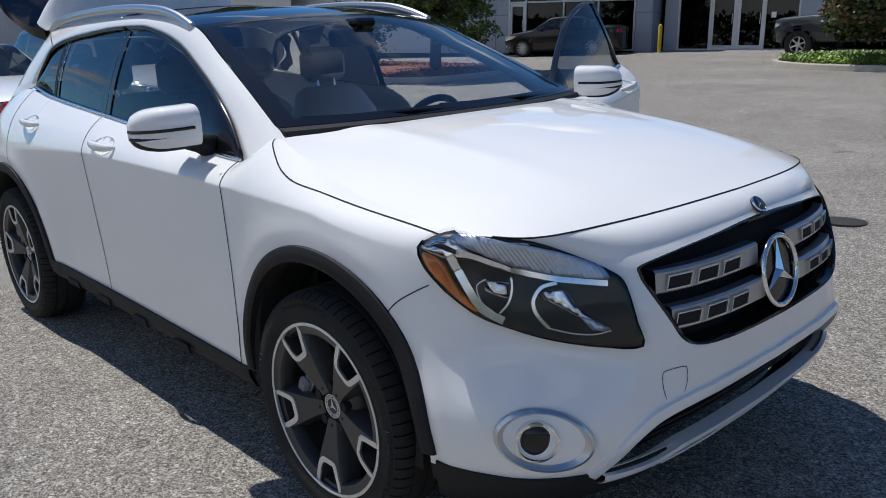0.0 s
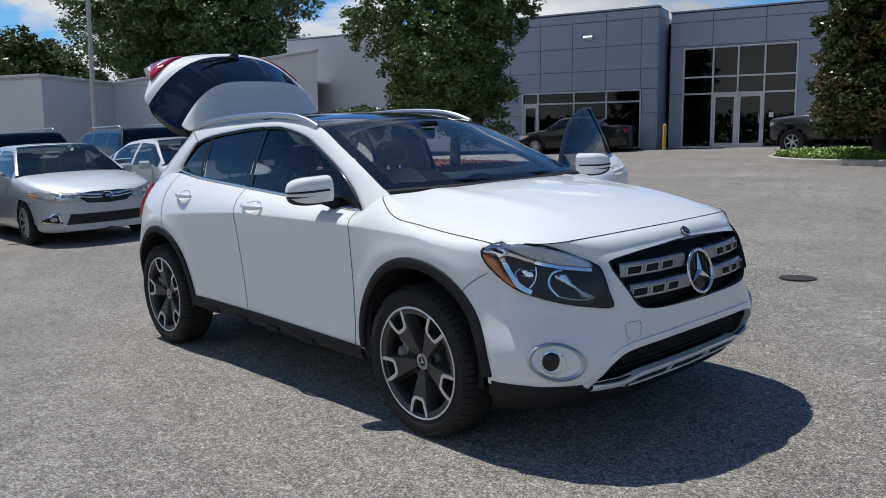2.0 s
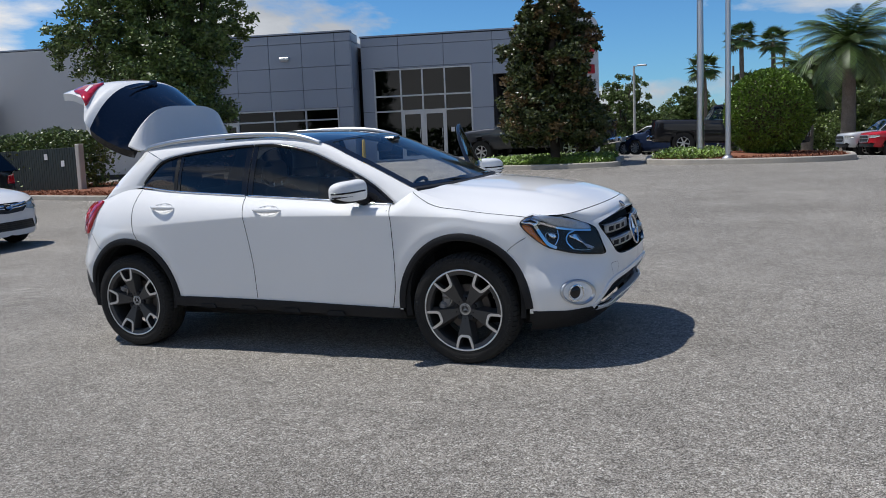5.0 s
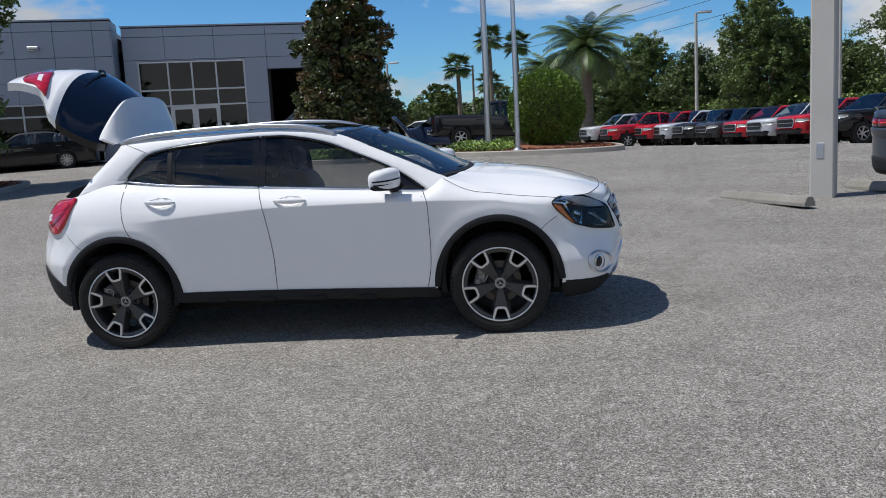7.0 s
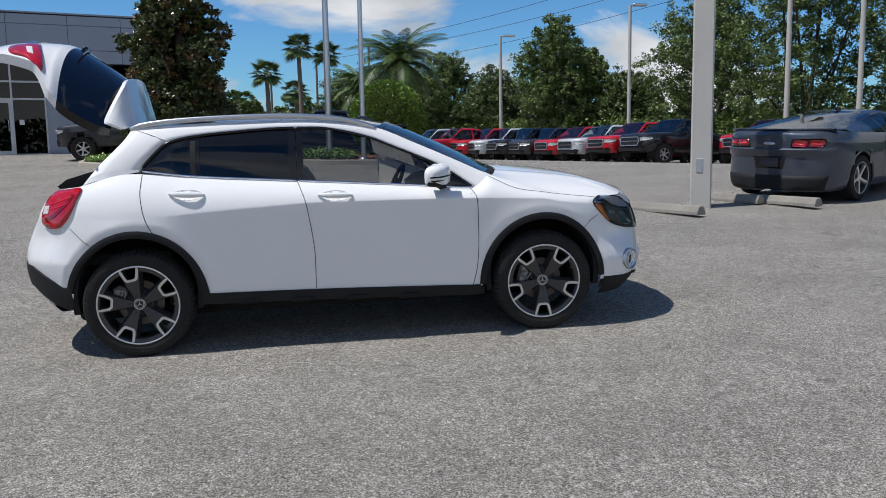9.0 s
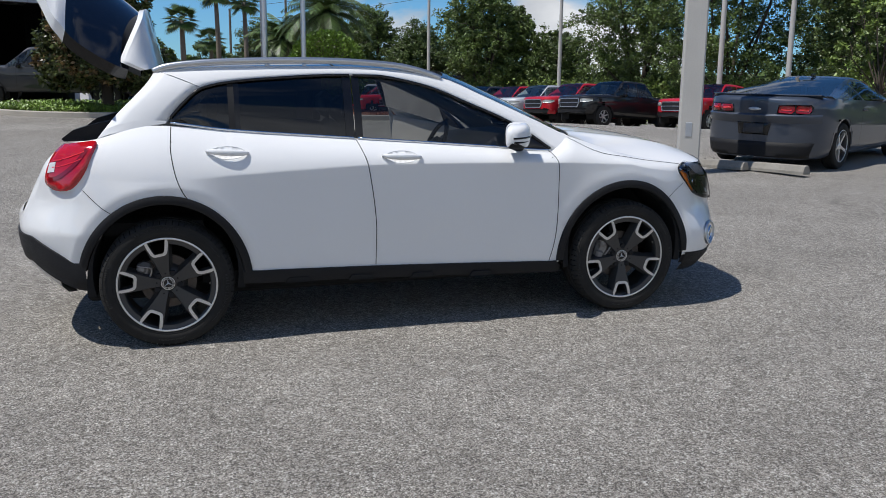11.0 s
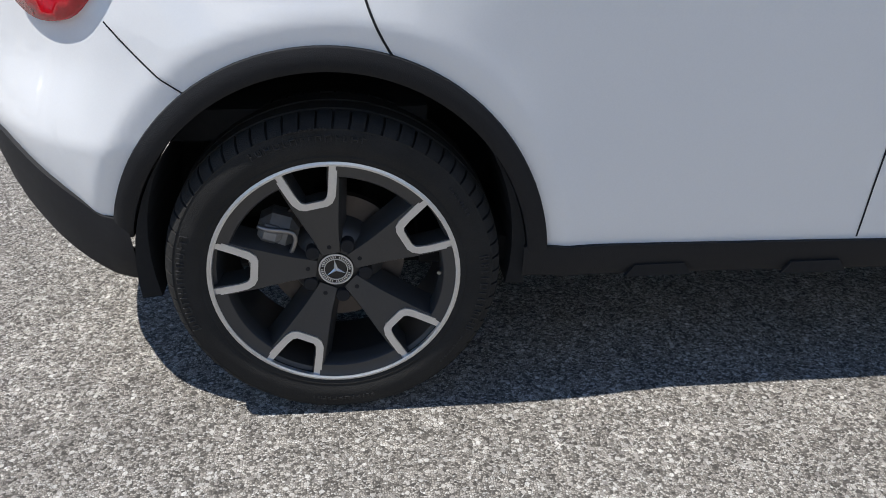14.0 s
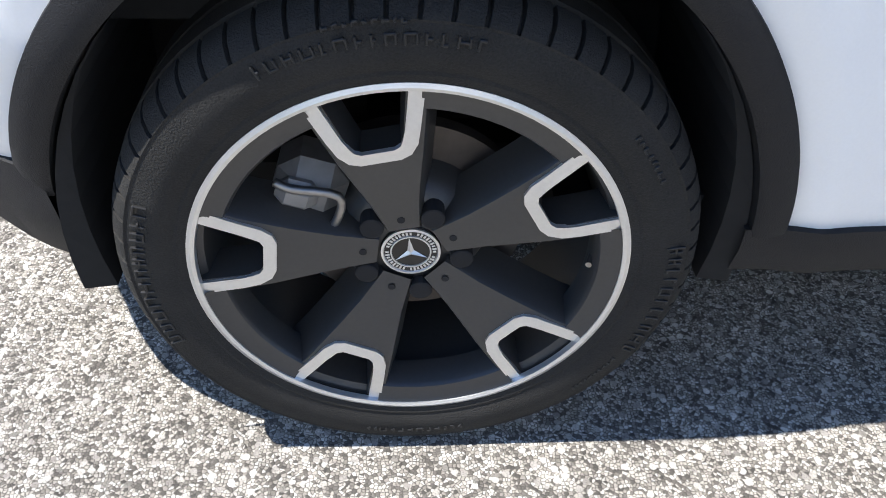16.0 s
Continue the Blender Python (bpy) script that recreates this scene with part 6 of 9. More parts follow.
    # black lower edge of the front bumper
    def lip(name, levels, skip, rowspec, par, mat, label):
        ring = tub_plan(levels)
        ids = [i for i in range(len(ring(0.4))) if not skip(*ring(0.45)[i])]
        rows = []
        for spec in rowspec:
            row = []
            for sg in (1, -1):
                side = []
                for i in ids:
                    x0, y0 = ring(0.45)[i]
                    zr, z, off = spec(x0, y0)
                    px, py = ring(zr)[i]
                    d = Vector((px - (1.3 if px > 0 else -1.3), py)).normalized()
                    side.append((px + d.x * off, sg * (py + d.y * off), z))
                row += side[::-1] if sg > 0 else side
            rows.append(row)
        part(name, Shape().grid(rows), mat, par, label, smooth=True, angle=50)

    ft = lambda x: 0.335 + 0.010 * max(0, min(1, (2.0 - x) / 0.15))
    lip("front_lip", nose_at, lambda x, y: x < 1.79, [
        lambda x, y: (ft(x), ft(x), 0.0), lambda x, y: (ft(x), ft(x) - 0.002, 0.008), lambda x, y: (ft(x) - 0.03, ft(x) - 0.03, 0.010),
        lambda x, y: (0.27, 0.27, 0.010), lambda x, y: (0.22, 0.22, 0.008), lambda x, y: (0.20, 0.20, -0.06)],
        obs["front_bumper", 0], P_CLAD, "black grained plastic lower bumper")
    lt = lambda x: lip_top(x) + 0.004
    lb = lambda x: 0.322 + 0.12 * max(0, min(1, (-1.80 - x) / 0.2)) ** 1.2
    lip("rear_lip", tail_at, lambda x, y: x > -1.735, [
        lambda x, y: (lt(x), lt(x), 0.0), lambda x, y: (lt(x), lt(x) - 0.002, 0.009), lambda x, y: (lt(x), lt(x) - 0.03, 0.010),
        lambda x, y: (lt(x), (lt(x) + lb(x)) / 2, 0.006), lambda x, y: (lt(x), lb(x) + 0.012, -0.008), lambda x, y: (lt(x), lb(x), -0.03), lambda x, y: (lt(x), lb(x) + 0.01, -0.10)],
        obs["rear_bumper", 0], P_CLAD, "black grained plastic lower bumper")
    lip("rear_skid_plate", tail_at, lambda x, y: x > -1.88, [
        lambda x, y: (lt(x), lb(x) + 0.01, -0.022), lambda x, y: (lt(x), lb(x) - 0.03, -0.035), lambda x, y: (lt(x), lb(x) - 0.07, -0.075), lambda x, y: (lt(x), lb(x) - 0.08, -0.14)],
        obs["rear_bumper", 0], P_SILVER, "satin silver rear skid plate")

    # ---- hood ----
    zc = spline([(0.98, 1.102), (1.147, 1.100), (1.35, 1.086), (1.559, 1.062), (1.79, 1.022), (1.95, 0.978), (2.075, 0.931), (2.12, 0.916)])
    edge = smoothed(EDGE_NOSE, ND)
    # the nose cap in front of the hood's shut line belongs to the bumper
    ez = spline([(p.x, p.z) for p in edge[::-1][::4]])
    ey = spline([(p.x, p.y) for p in edge[::-1][::4]])

    def hood_z(x, y):
        w = max(0.12, ey(x))
        s = min(1.0, abs(y) / w)
        e = ez(x)
        c = zc(x)
        ridge = 0.007 * math.exp(-((abs(y) - 0.44 - 0.06 * (2.1 - x)) / 0.06) ** 2) * min(1, max(0, (2.05 - x) / 0.4))
        return c - (c - e) * (0.35 * s ** 2 + 0.65 * s ** 4) + ridge

    loop = [(p.x, p.y) for p in edge] + [(1.02 + 0.15 * (1 - (y / 0.735) ** 2), y) for y in [0.735 * (1 - i / 14) for i in range(15)]]
    loop += [(x, -y) for x, y in loop[::-1][1:-1]]
    v, f, rim = fill(loop, 0.035)
    s = Shape()
    s.v = [(p.x, p.y, hood_z(p.x, p.y)) for p in v]
    s.f = f
    k = len(s.v)
    s.v += [(v[i].x - (0.004 if v[i].x > 1.9 else 0), v[i].y * 0.996, hood_z(v[i].x, v[i].y) - 0.02) for i in rim]
    s.f += [(rim[(i + 1) % len(rim)], rim[i], k + i, k + (i + 1) % len(rim)) for i in range(len(rim))]
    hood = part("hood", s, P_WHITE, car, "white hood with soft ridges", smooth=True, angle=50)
    hs = Skin(s)
    for sg in (-1, 1):
        pts = [(p.x, sg * p.y, p.z) for p in edge[:4 * ND + 1:2]]
        part("shut_line", Shape().tube([Vector(q) + Vector((0, 0, 0.0005)) for q in smoothed(pts, 3)], 0.0024, 5), P_GAP, car)
        side = [(x, sg * y, z) for x, y, z in [(1.000, 0.752, 1.084), (1.012, 0.768, 1.069), (1.078, 0.803, 1.034), (1.147, 0.828, 1.002), (1.228, 0.840, 0.980), (1.338, 0.832, 0.964), (1.50, 0.815, 0.937), (1.653, 0.799, 0.916), (1.76, 0.795, 0.908)]]
        part("shut_line", whole.ribbon(side, (0, sg * 0.6, 0.8), 0.0045, 0.0012), P_GAP, car)
    b = Matrix.Translation((2.165, 0, 0.886)) @ Matrix.Rotation(radians(46), 4, "Y") @ Matrix.Scale(0.88, 4)
    badge = part("hood_badge", Shape().lathe([(0.028, -0.004), (0.028, 0.003), (0.024, 0.006), (0.005, 0.006)], 28, b), P_LAMPDARK, obs["front_bumper", 0], "small dark badge with a bright ring", smooth=True, angle=40)
    part("badge_ring", Shape().lathe([(0.029, 0.001), (0.028, 0.006), (0.0245, 0.007), (0.024, 0.004)], 28, b, cap=False), P_CHROME, badge)
    st = Shape()
    for i in range(3):
        q = b @ Matrix.Rotation(radians(180 + 120 * i), 4, "Z")
        st.add([tuple(q @ Vector(p)) for p in ((0, -0.005, 0.0065), (0.024, 0, 0.0068), (0, 0.005, 0.0065), (0, 0, 0.010))], [(0, 1, 3), (3, 1, 2)])
    part("star", st, P_CHROME, badge)

    # ---- cabin: pillars, glass, roof ----
    top_y = spline([(-1.30, 0.690), (-1.12, 0.645), (-0.97, 0.630), (-0.75, 0.620), (-0.38, 0.612), (-0.16, 0.613), (0.0, 0.618), (0.18, 0.632), (0.375, 0.665), (0.63, 0.722), (0.75, 0.752), (0.875, 0.797)])
    top_z = spline([(-1.30, 1.200), (-1.235, 1.275), (-1.12, 1.368), (-0.97, 1.400), (-0.75, 1.420), (-0.38, 1.438), (-0.16, 1.435), (0.0, 1.411), (0.18, 1.364), (0.375, 1.284), (0.63, 1.172), (0.75, 1.100), (0.875, 1.010)])
    roof_y = spline([(-1.36, 0.560), (-1.1, 0.565), (-0.5, 0.568), (0.0, 0.572), (0.25, 0.588), (0.5, 0.634), (0.75, 0.681), (0.975, 0.724)])
    roof_z = spline([(-1.36, 1.462), (-1.1, 1.480), (-0.75, 1.490), (-0.38, 1.491), (0.0, 1.472), (0.25, 1.425), (0.5, 1.320), (0.75, 1.207), (0.975, 1.100)])

    def frame_side(sg):
        # cant rail and A pillar in one sweep
        N = 70
        rows = [[] for _ in range(7)]
        for i in range(N + 6):
            u = i / N
            xa = -1.12 + (0.875 + 1.12) * u
            xb = -1.36 + (0.985 + 1.36) * u
            A = Vector((xa, top_y(xa), top_z(xa) + 0.004))
            B = Vector((xb, roof_y(xb), roof_z(xb)))
            if u > 1:
                A = Vector((xa, 0.797 + 0.25 * (xa - 0.875), 1.014 - 0.60 * (xa - 0.875)))
                B = Vector((xb, 0.726 + 0.18 * (xb - 0.985), 1.0955 - 0.36 * (xb - 0.985)))
            C = (A + B) / 2 + Vector((0, 0.016, 0.012))
            rows[0].append((A.x, sg * (A.y - 0.03), A.z - 0.01))
            for k in range(6):
                s = k / 5
                p = A * (1 - s) ** 2 + C * 2 * s * (1 - s) + B * s * s
                rows[k + 1].append((p.x, sg * p.y, p.z))
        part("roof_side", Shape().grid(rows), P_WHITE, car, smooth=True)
        # rear pillar up to the tailgate opening
        N = 24
        E = smoothed([(-1.36, 0.56, 1.462), (-1.40, 0.60, 1.40), (-1.47, 0.640, 1.325), (-1.56, 0.680, 1.235), (-1.66, 0.735, 1.112)], 8)
        rows = [[] for _ in range(7)]
        for i in range(N + 1):
            u = i / N
            x = -1.12 - 0.19 * u ** 1.2
            A = Vector((x, top_y(x), top_z(x) + 0.003))
            if u > 0.98:
                A = Vector((-1.315, 0.695, 1.186))
            B = E[min(len(E) - 1, int(u * (len(E) - 1)))]
            C = (A + B) / 2 + Vector((-0.01, 0.022, 0.008))
            rows[0].append((A.x, sg * (A.y - 0.03), A.z))
            for k in range(5):
                s = k / 4
                p = A * (1 - s) ** 2 + C * 2 * s * (1 - s) + B * s * s
                rows[k + 1].append((p.x, sg * p.y, p.z))
            rows[6].append((B.x + 0.02, sg * (B.y - 0.06), B.z - 0.02))
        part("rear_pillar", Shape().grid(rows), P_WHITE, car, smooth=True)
        fillr = [[(-1.66, 0.735, 1.112), (-1.60, 0.735, 1.135), (-1.5, 0.725, 1.155), (-1.4, 0.715, 1.175), (-1.315, 0.70, 1.187)], [(-1.62, 0.715, 1.16), (-1.55, 0.715, 1.185), (-1.47, 0.712, 1.20), (-1.38, 0.705, 1.205), (-1.31, 0.695, 1.20)]]
        part("pillar_foot", Shape().grid([[(x, sg * y, z) for x, y, z in r] for r in fillr]), P_WHITE, car, smooth=True)

        def pane(name, x0, x1, mat, parent, inset_y=0.0):
            N = 24
            rows = []
            for k in range(9):
                s = k / 8
                row = []
                for i in range(N + 1):
                    x = x0 + (x1 - x0) * i / N
                    b, t = Vector((x, belt_y(x) - 0.004, belt_z(x) + 0.004)), Vector((x, top_y(x), top_z(x)))
                    p = b.lerp(t, s) + Vector((0, 0.012 * math.sin(math.pi * s) - inset_y, 0))
                    row.append((p.x, sg * p.y, p.z))
                rows.append(row)
            return part(name, Shape().grid(rows).outward((-0.2, 0, 1.0)), mat, parent, smooth=True)

        pane("window_pane", -0.262, 0.60, P_TINT, door_of(sg), 0.006)
        pane("window_pane", -0.93, -0.352, P_TINT2, door_of(sg, "rear_door"), 0.006)
        pane("quarter_window", -1.298, -0.985, P_TINT2, car, 0.006)
        pane("pillar_cover", -0.354, -0.305, P_GLOSSBLACK, door_of(sg, "rear_door"), 0.001)
        pane("pillar_cover", -0.300, -0.258, P_GLOSSBLACK, door_of(sg), 0.001)
        pane("window_divider", -0.988, -0.955, P_CLAD, door_of(sg, "rear_door"), 0.0)
        pane("window_divider", -0.956, -0.928, P_GLOSSBLACK, door_of(sg, "rear_door"), 0.002)
        pane("mirror_corner", 0.598, 0.868, P_GLOSSBLACK, door_of(sg), 0.001)
        # black seal along the top of the glass, bright strip along its foot
        for x0, x1, par in ((-0.29, 0.868, door_of(sg)), (-1.29, -0.31, car if sg < 0 else car)):
            pts = [(x, sg * (top_y(x) + 0.003), top_z(x) + 0.002) for x in [x0 + (x1 - x0) * i / 40 for i in range(41)]]
            part("window_seal", Shape().tube(pts, 0.009, 6), P_GLOSSBLACK, par, smooth=True)
            pts = [(x, sg * (belt_y(x) + 0.004), belt_z(x) + 0.004) for x in [x0 + (x1 - x0) * i / 30 for i in range(31)]]
            part("belt_strip", Shape().tube(pts, 0.0075, 6), P_CHROME, par, "bright chrome belt strip", smooth=True)

    right_left(frame_side)

    # roof of dark glass between the sides
    rows = []
    for i in range(41):
        x = -1.36 + 1.61 * i / 40
        w, e = roof_y(x), roof_z(x)
        bow = 0.11 * max(0, (x + 0.1) / 0.35) ** 2 if x > -0.1 else 0
        row = []
        for k in range(21):
            v = -1 + k / 10
            row.append((x + bow * (1 - v * v), v * w, e + 0.032 * (1 - v * v) - 0.02 * bow * (1 - v * v) * 4))
        rows.append(row)
    part("roof", Shape().grid(rows), P_BLACKGLASS, car, "glossy black panoramic glass roof", smooth=True)
    part("roof_gap", Shape().tube([(x, y, z + 0.001) for x, y, z in rows[24]], 0.004, 5), P_GAP, car)

    # windscreen
    N = 20
    rows = []
    for i in range(N + 1):
        u = i / N
        row = []
        for k in range(25):
            v = -1 + k / 12
            xe = 0.245 + (0.972 - 0.245) * u
            ye, ze = roof_y(xe) - 0.004, roof_z(xe) + 0.002
            bowx = (0.11 + 0.045 * u) * (1 - v * v)
            crown = (0.032 - 0.030 * u) * (1 - v * v)
            row.append((xe + bowx, v * ye, ze + crown + 0.012 * math.sin(math.pi * u) * (1 - v * v)))
        rows.append(row)
    ws = part("windscreen", Shape().grid(rows).outward((0.2, 0, 1.0)), P_WS, car, "clear windscreen with a dark border", smooth=True)
    band = Shape()
    for rr in (rows[0:2], rows[-2:]):
        band.grid([[(x + 0.001, y, z + 0.0025) for x, y, z in r] for r in rr])
    band.grid([[(x, y, z + 0.0025) for x, y, z in (r[0], r[1])] for r in rows]).grid([[(x, y, z + 0.0025) for x, y, z in (r[-2], r[-1])] for r in rows])
    part("windscreen_border", band, P_GLOSSBLACK, ws, smooth=True)
    part("sensor_box", Shape().box((0.47, 0, 1.418), (0.12, 0.10, 0.03), ch=0.01), P_GLOSSBLACK, car)
    part("rear_view_mirror", Shape().box((0.42, 0.0, 1.36), (0.03, 0.22, 0.065), ch=0.012), P_DASH, car)
    # cowl and wipers
    low = rows[-1]
    cow = [[(x - 0.005, y, z + 0.002) for x, y, z in low], [(x + 0.035, y, z - 0.008) for x, y, z in low], [(x + 0.06, y, z - 0.05) for x, y, z in low]]
    part("cowl", Shape().grid(cow), P_CLAD, car, "black plastic cowl below the windscreen")
    for y0, y1, lift in ((0.52, -0.12, 0.03), (-0.06, -0.62, 0.035)):
        pts = []
        for i in range(11):
            s = i / 10
            y = y0 + (y1 - y0) * s
            v = y / 0.72
            pts.append((0.972 + 0.155 * (1 - v * v) - 0.012 - 0.05 * s, y, 1.103 + 0.002 * (1 - v * v) + 0.004 + 0.016 * s))
        wp = part("wiper", Shape().tube(pts, 0.006, 6), P_GLOSSBLACK, car)
        part("wiper_arm", Shape().tube([pts[0], (pts[4][0] + 0.02, pts[4][1], pts[4][2] + 0.006), pts[6]], 0.0055, 6), P_GLOSSBLACK, wp)

    # roof rails
    def rail(sg):
        pts = [(x, sg * y, z) for x, y, z in [(-1.37, 0.555, 1.455), (-1.28, 0.565, 1.485), (-1.05, 0.575, 1.508), (-0.7, 0.58, 1.520), (-0.35, 0.58, 1.518), (-0.05, 0.582, 1.498), (0.1, 0.585, 1.470), (0.20, 0.59, 1.438), (0.235, 0.592, 1.424)]]
        part("roof_rail", Shape().tube(smoothed(pts, 6), 0.0165, 10, flat=1.15), P_SILVER, car, "satin silver roof rail", smooth=True)

    right_left(rail)

    # ---- door handles ----
    def handles(sg):
        for x0, x1, z0, z1, par in ((-1.118, -0.895, 1.040, 1.026, door_of(sg, "rear_door")), (-0.176, 0.052, 0.999, 0.988, door_of(sg))):
            xm, zm = (x0 + x1) / 2, (z0 + z1) / 2
            # shallow cup
            pts = [(xm + 0.095 * math.cos(a), -0.9, zm + 0.004 + 0.032 * math.sin(a)) for a in [2 * math.pi * i / 20 for i in range(20)]]
            cup = skin.drape(pts, (0, -1, 0), 0.0015, 0.015, 0.002)
            cup.v = [(x, sg * -y, z) for x, y, z in cup.v]
            part("handle_cup", cup, P_WHITE, par, smooth=True)
            rows = []
            for i in range(13):
                s = i / 12
                x = x0 + (x1 - x0) * s
                z = z0 + (z1 - z0) * s + 0.008
                hit, _ = skin.cast((x, -0.9, z), (0, -1, 0))
                y = -hit.y + 0.006 + 0.034 * math.sin(math.pi * min(1, max(0, s))) ** 0.6
                hh = 0.006 + 0.012 * math.sin(math.pi * s) ** 0.5
                rows.append([(x, sg * (y + 0.010 * math.cos(a)), z + hh * math.sin(a)) for a in [2 * math.pi * k / 10 for k in range(10)]])
            s = Shape().grid(rows, close=True)
            s.f += [tuple(range(10)), tuple(12 * 10 + k for k in range(10))]
            part("door_handle", s, P_WHITE, par, "white pull handle", smooth=True)

    right_left(handles)

    # ---- mirrors ----
    def mirror(sg):
        par = door_of(sg)
        mr = thing_part("wing_mirror", par, Matrix.Identity(4), "white wing mirror with black slots")
        rows = []

        def section(s):
            taper = (1 - (max(0, s - 0.45) / 0.56) ** 2.5)
            sx, sz = 0.076 * (0.86 + 0.14 * taper) * max(0.25, taper ** 0.4), 0.071 * max(0.42, taper ** 0.35)
            return 0.842 + 0.172 * s, sx, sz, 0.640 - 0.080 * s ** 1.4, 1.110 - 0.010 * s

        def on_housing(s, dz, side):
            y, sx, sz, cx, cz = section(s)
            return cx + side * sx * max(0.05, 1 - min(1, abs(dz) / sz) ** (1 / 0.62)) ** 0.62, sg * y, cz + dz

        for i in range(13):
            y, sx, sz, cx, cz = section(i / 12)
            ring = []
            for k in range(24):
                a = 2 * math.pi * k / 24
                c, d = math.cos(a), math.sin(a)
                e = 0.62
                ring.append((cx + sx * math.copysign(abs(c) ** e, c), sg * y, cz + sz * math.copysign(abs(d) ** e, d)))
            rows.append(ring)
        white, black = Shape(), Shape()
        s = Shape().grid(rows, close=True)
        s.f += [tuple(range(24)), tuple(12 * 24 + k for k in range(24))]
        for f in s.f:
            z = sum(s.v[i][2] for i in f) / len(f)
            _, _, sz, _, cz = section((sum(abs(s.v[i][1]) for i in f) / len(f) - 0.842) / 0.172)
            (black if z < cz - 0.74 * sz else white).f.append(f)
        white.v, black.v = s.v, s.v
        part("housing", white, P_WHITE, mr, smooth=True, angle=60)
        part("lower_housing", black, P_CLAD, mr, smooth=True, angle=60)
        part("mirror_foot", Shape().tube([(0.66, sg * 0.79, 1.035), (0.655, sg * 0.83, 1.052), (0.65, sg * 0.88, 1.064)], [0.042, 0.034, 0.026], 10), P_CLAD, mr, smooth=True)
        for dz in (-0.023, 0.001):
            band = [on_housing(0.12 + 0.88 * k / 14, dz, 1) for k in range(15)] + [on_housing(1.0, dz, f) for f in (0.5, 0.0, -0.5)]
            part("slot", Shape().tube(band, 0.0058, 6), P_GLOSSBLACK, mr, smooth=True)
        rows = []
        for k in range(9):
            s = 0.12 + 0.62 * k / 8
            sz = section(s)[2]
            rows.append([Vector(on_housing(s, f * sz, -1)) + Vector((-0.003, 0, 0)) for f in (-0.66, -0.5, -0.25, 0.0, 0.25, 0.5, 0.66)])
        part("mirror_glass", Shape().grid([[tuple(v) for v in r] for r in rows]), P_CHROME, mr, smooth=True)

    right_left(mirror)

    # ---- nose: grille, intake, lamps ----
    bump = obs["front_bumper", 0]
    gr = thing_part("grille", bump, Matrix.Identity(4), "dark grille with two silver slotted louvres")

    def gx(y, z):
        return whole.cast((2.3, y, z), (1, 0, 0))[0].x - 0.012

    rows = []
    for k in range(9):
        z = 0.60 + 0.27 * k / 8
        rows.append([(gx(y, z) - 0.06, y, z) for y in [-0.54 + 1.08 * i / 30 for i in range(31)]])
    part("grille_back", Shape().grid(rows), P_GAP, gr)
    mid = Vector((0, 0.73))
    rings = [[], [], [], []]
    for y, z in GRILLE_LOOP:
        hit, _ = whole.cast((2.3, y, z), (1, 0, 0))
        d = (Vector((y, z)) - mid).normalized()
        for r, dx, k in ((0, -0.004, 0.006), (1, 0.004, 0.003), (2, 0.001, -0.006), (3, -0.058, -0.012)):
            rings[r].append((hit.x + dx, y + d.x * k, z + d.y * k))
    part("grille_lip", Shape().grid(rings, close=True), P_GLOSSBLACK, gr, smooth=True, angle=40)
    for z0 in (0.688, 0.775):
        for sg in (-1, 1):
            rows = []
            for i in range(15):
                y = 0.08 + (0.465 - 0.08 - (0.02 if z0 < 0.7 else 0)) * i / 14
                x = gx(y, z0)
                h = 0.030
                rows.append([(x - 0.035, sg * y, z0 + h), (x - 0.008, sg * y, z0 + h), (x - 0.002, sg * y, z0 + h - 0.006), (x + 0.002, sg * y, z0 - h + 0.006), (x - 0.006, sg * y, z0 - h), (x - 0.035, sg * y, z0 - h)])
            lv = part("louvre", Shape().grid(rows), P_LOUVRE, gr, "satin silver louvre", smooth=True, angle=35)
            for j in range(3):
                yc = 0.215 + 0.095 * j
                x = gx(yc, z0) + 0.003
                sl = math.atan2(gx(yc + 0.03, z0) - gx(yc - 0.03, z0), 0.06)
                m4 = Matrix.Translation((x, sg * yc, z0)) @ Matrix.Rotation(-sg * sl, 4, "Z")
                fr = Shape()
                t = 0.0032
                o4 = [(-0.036, -0.019), (0.040, -0.019), (0.034, 0.017), (-0.042, 0.017)]
                i4 = [(-0.036 + t, -0.019 + t), (0.040 - t, -0.019 + t), (0.034 - t, 0.017 - t), (-0.042 + t, 0.017 - t)]
                ra = [[tuple(m4 @ Vector((dx, sg * y, z))) for y, z in c] for dx, c in ((-0.004, o4), (0.004, o4), (0.004, i4), (-0.006, i4))]
                fr.grid(ra, close=True)
                part("slot_frame", fr, P_SILVER, lv)
                part("slot", Shape().add([tuple(m4 @ Vector((0.0005, sg * y, z))) for y, z in i4], [(0, 1, 2, 3)]), P_GAP, lv)
    # ringed star
    ms = Matrix.Translation((2.224, 0, 0.714)) @ Matrix.Scale(0.95, 4) @ Matrix.Rotation(radians(80), 4, "Y")
    em = thing_part("emblem", gr, ms, "large bright ringed star")
    tor = []
    for i in range(56):
        a = 2 * math.pi * i / 56
        tor.append([((0.098 + 0.0085 * math.cos(b)) * math.cos(a), (0.098 + 0.0085 * math.cos(b)) * math.sin(a), 0.012 + 0.008 * math.sin(b)) for b in [2 * math.pi * k / 10 for k in range(10)]])
    part("ring", Shape().grid(tor + [tor[0]], close=True), P_CHROME, em, smooth=True)
    part("disc", Shape().lathe([(0.094, -0.02), (0.094, 0.004), (0.03, 0.006)], 40), P_GLOSSBLACK, em)
    st = Shape()
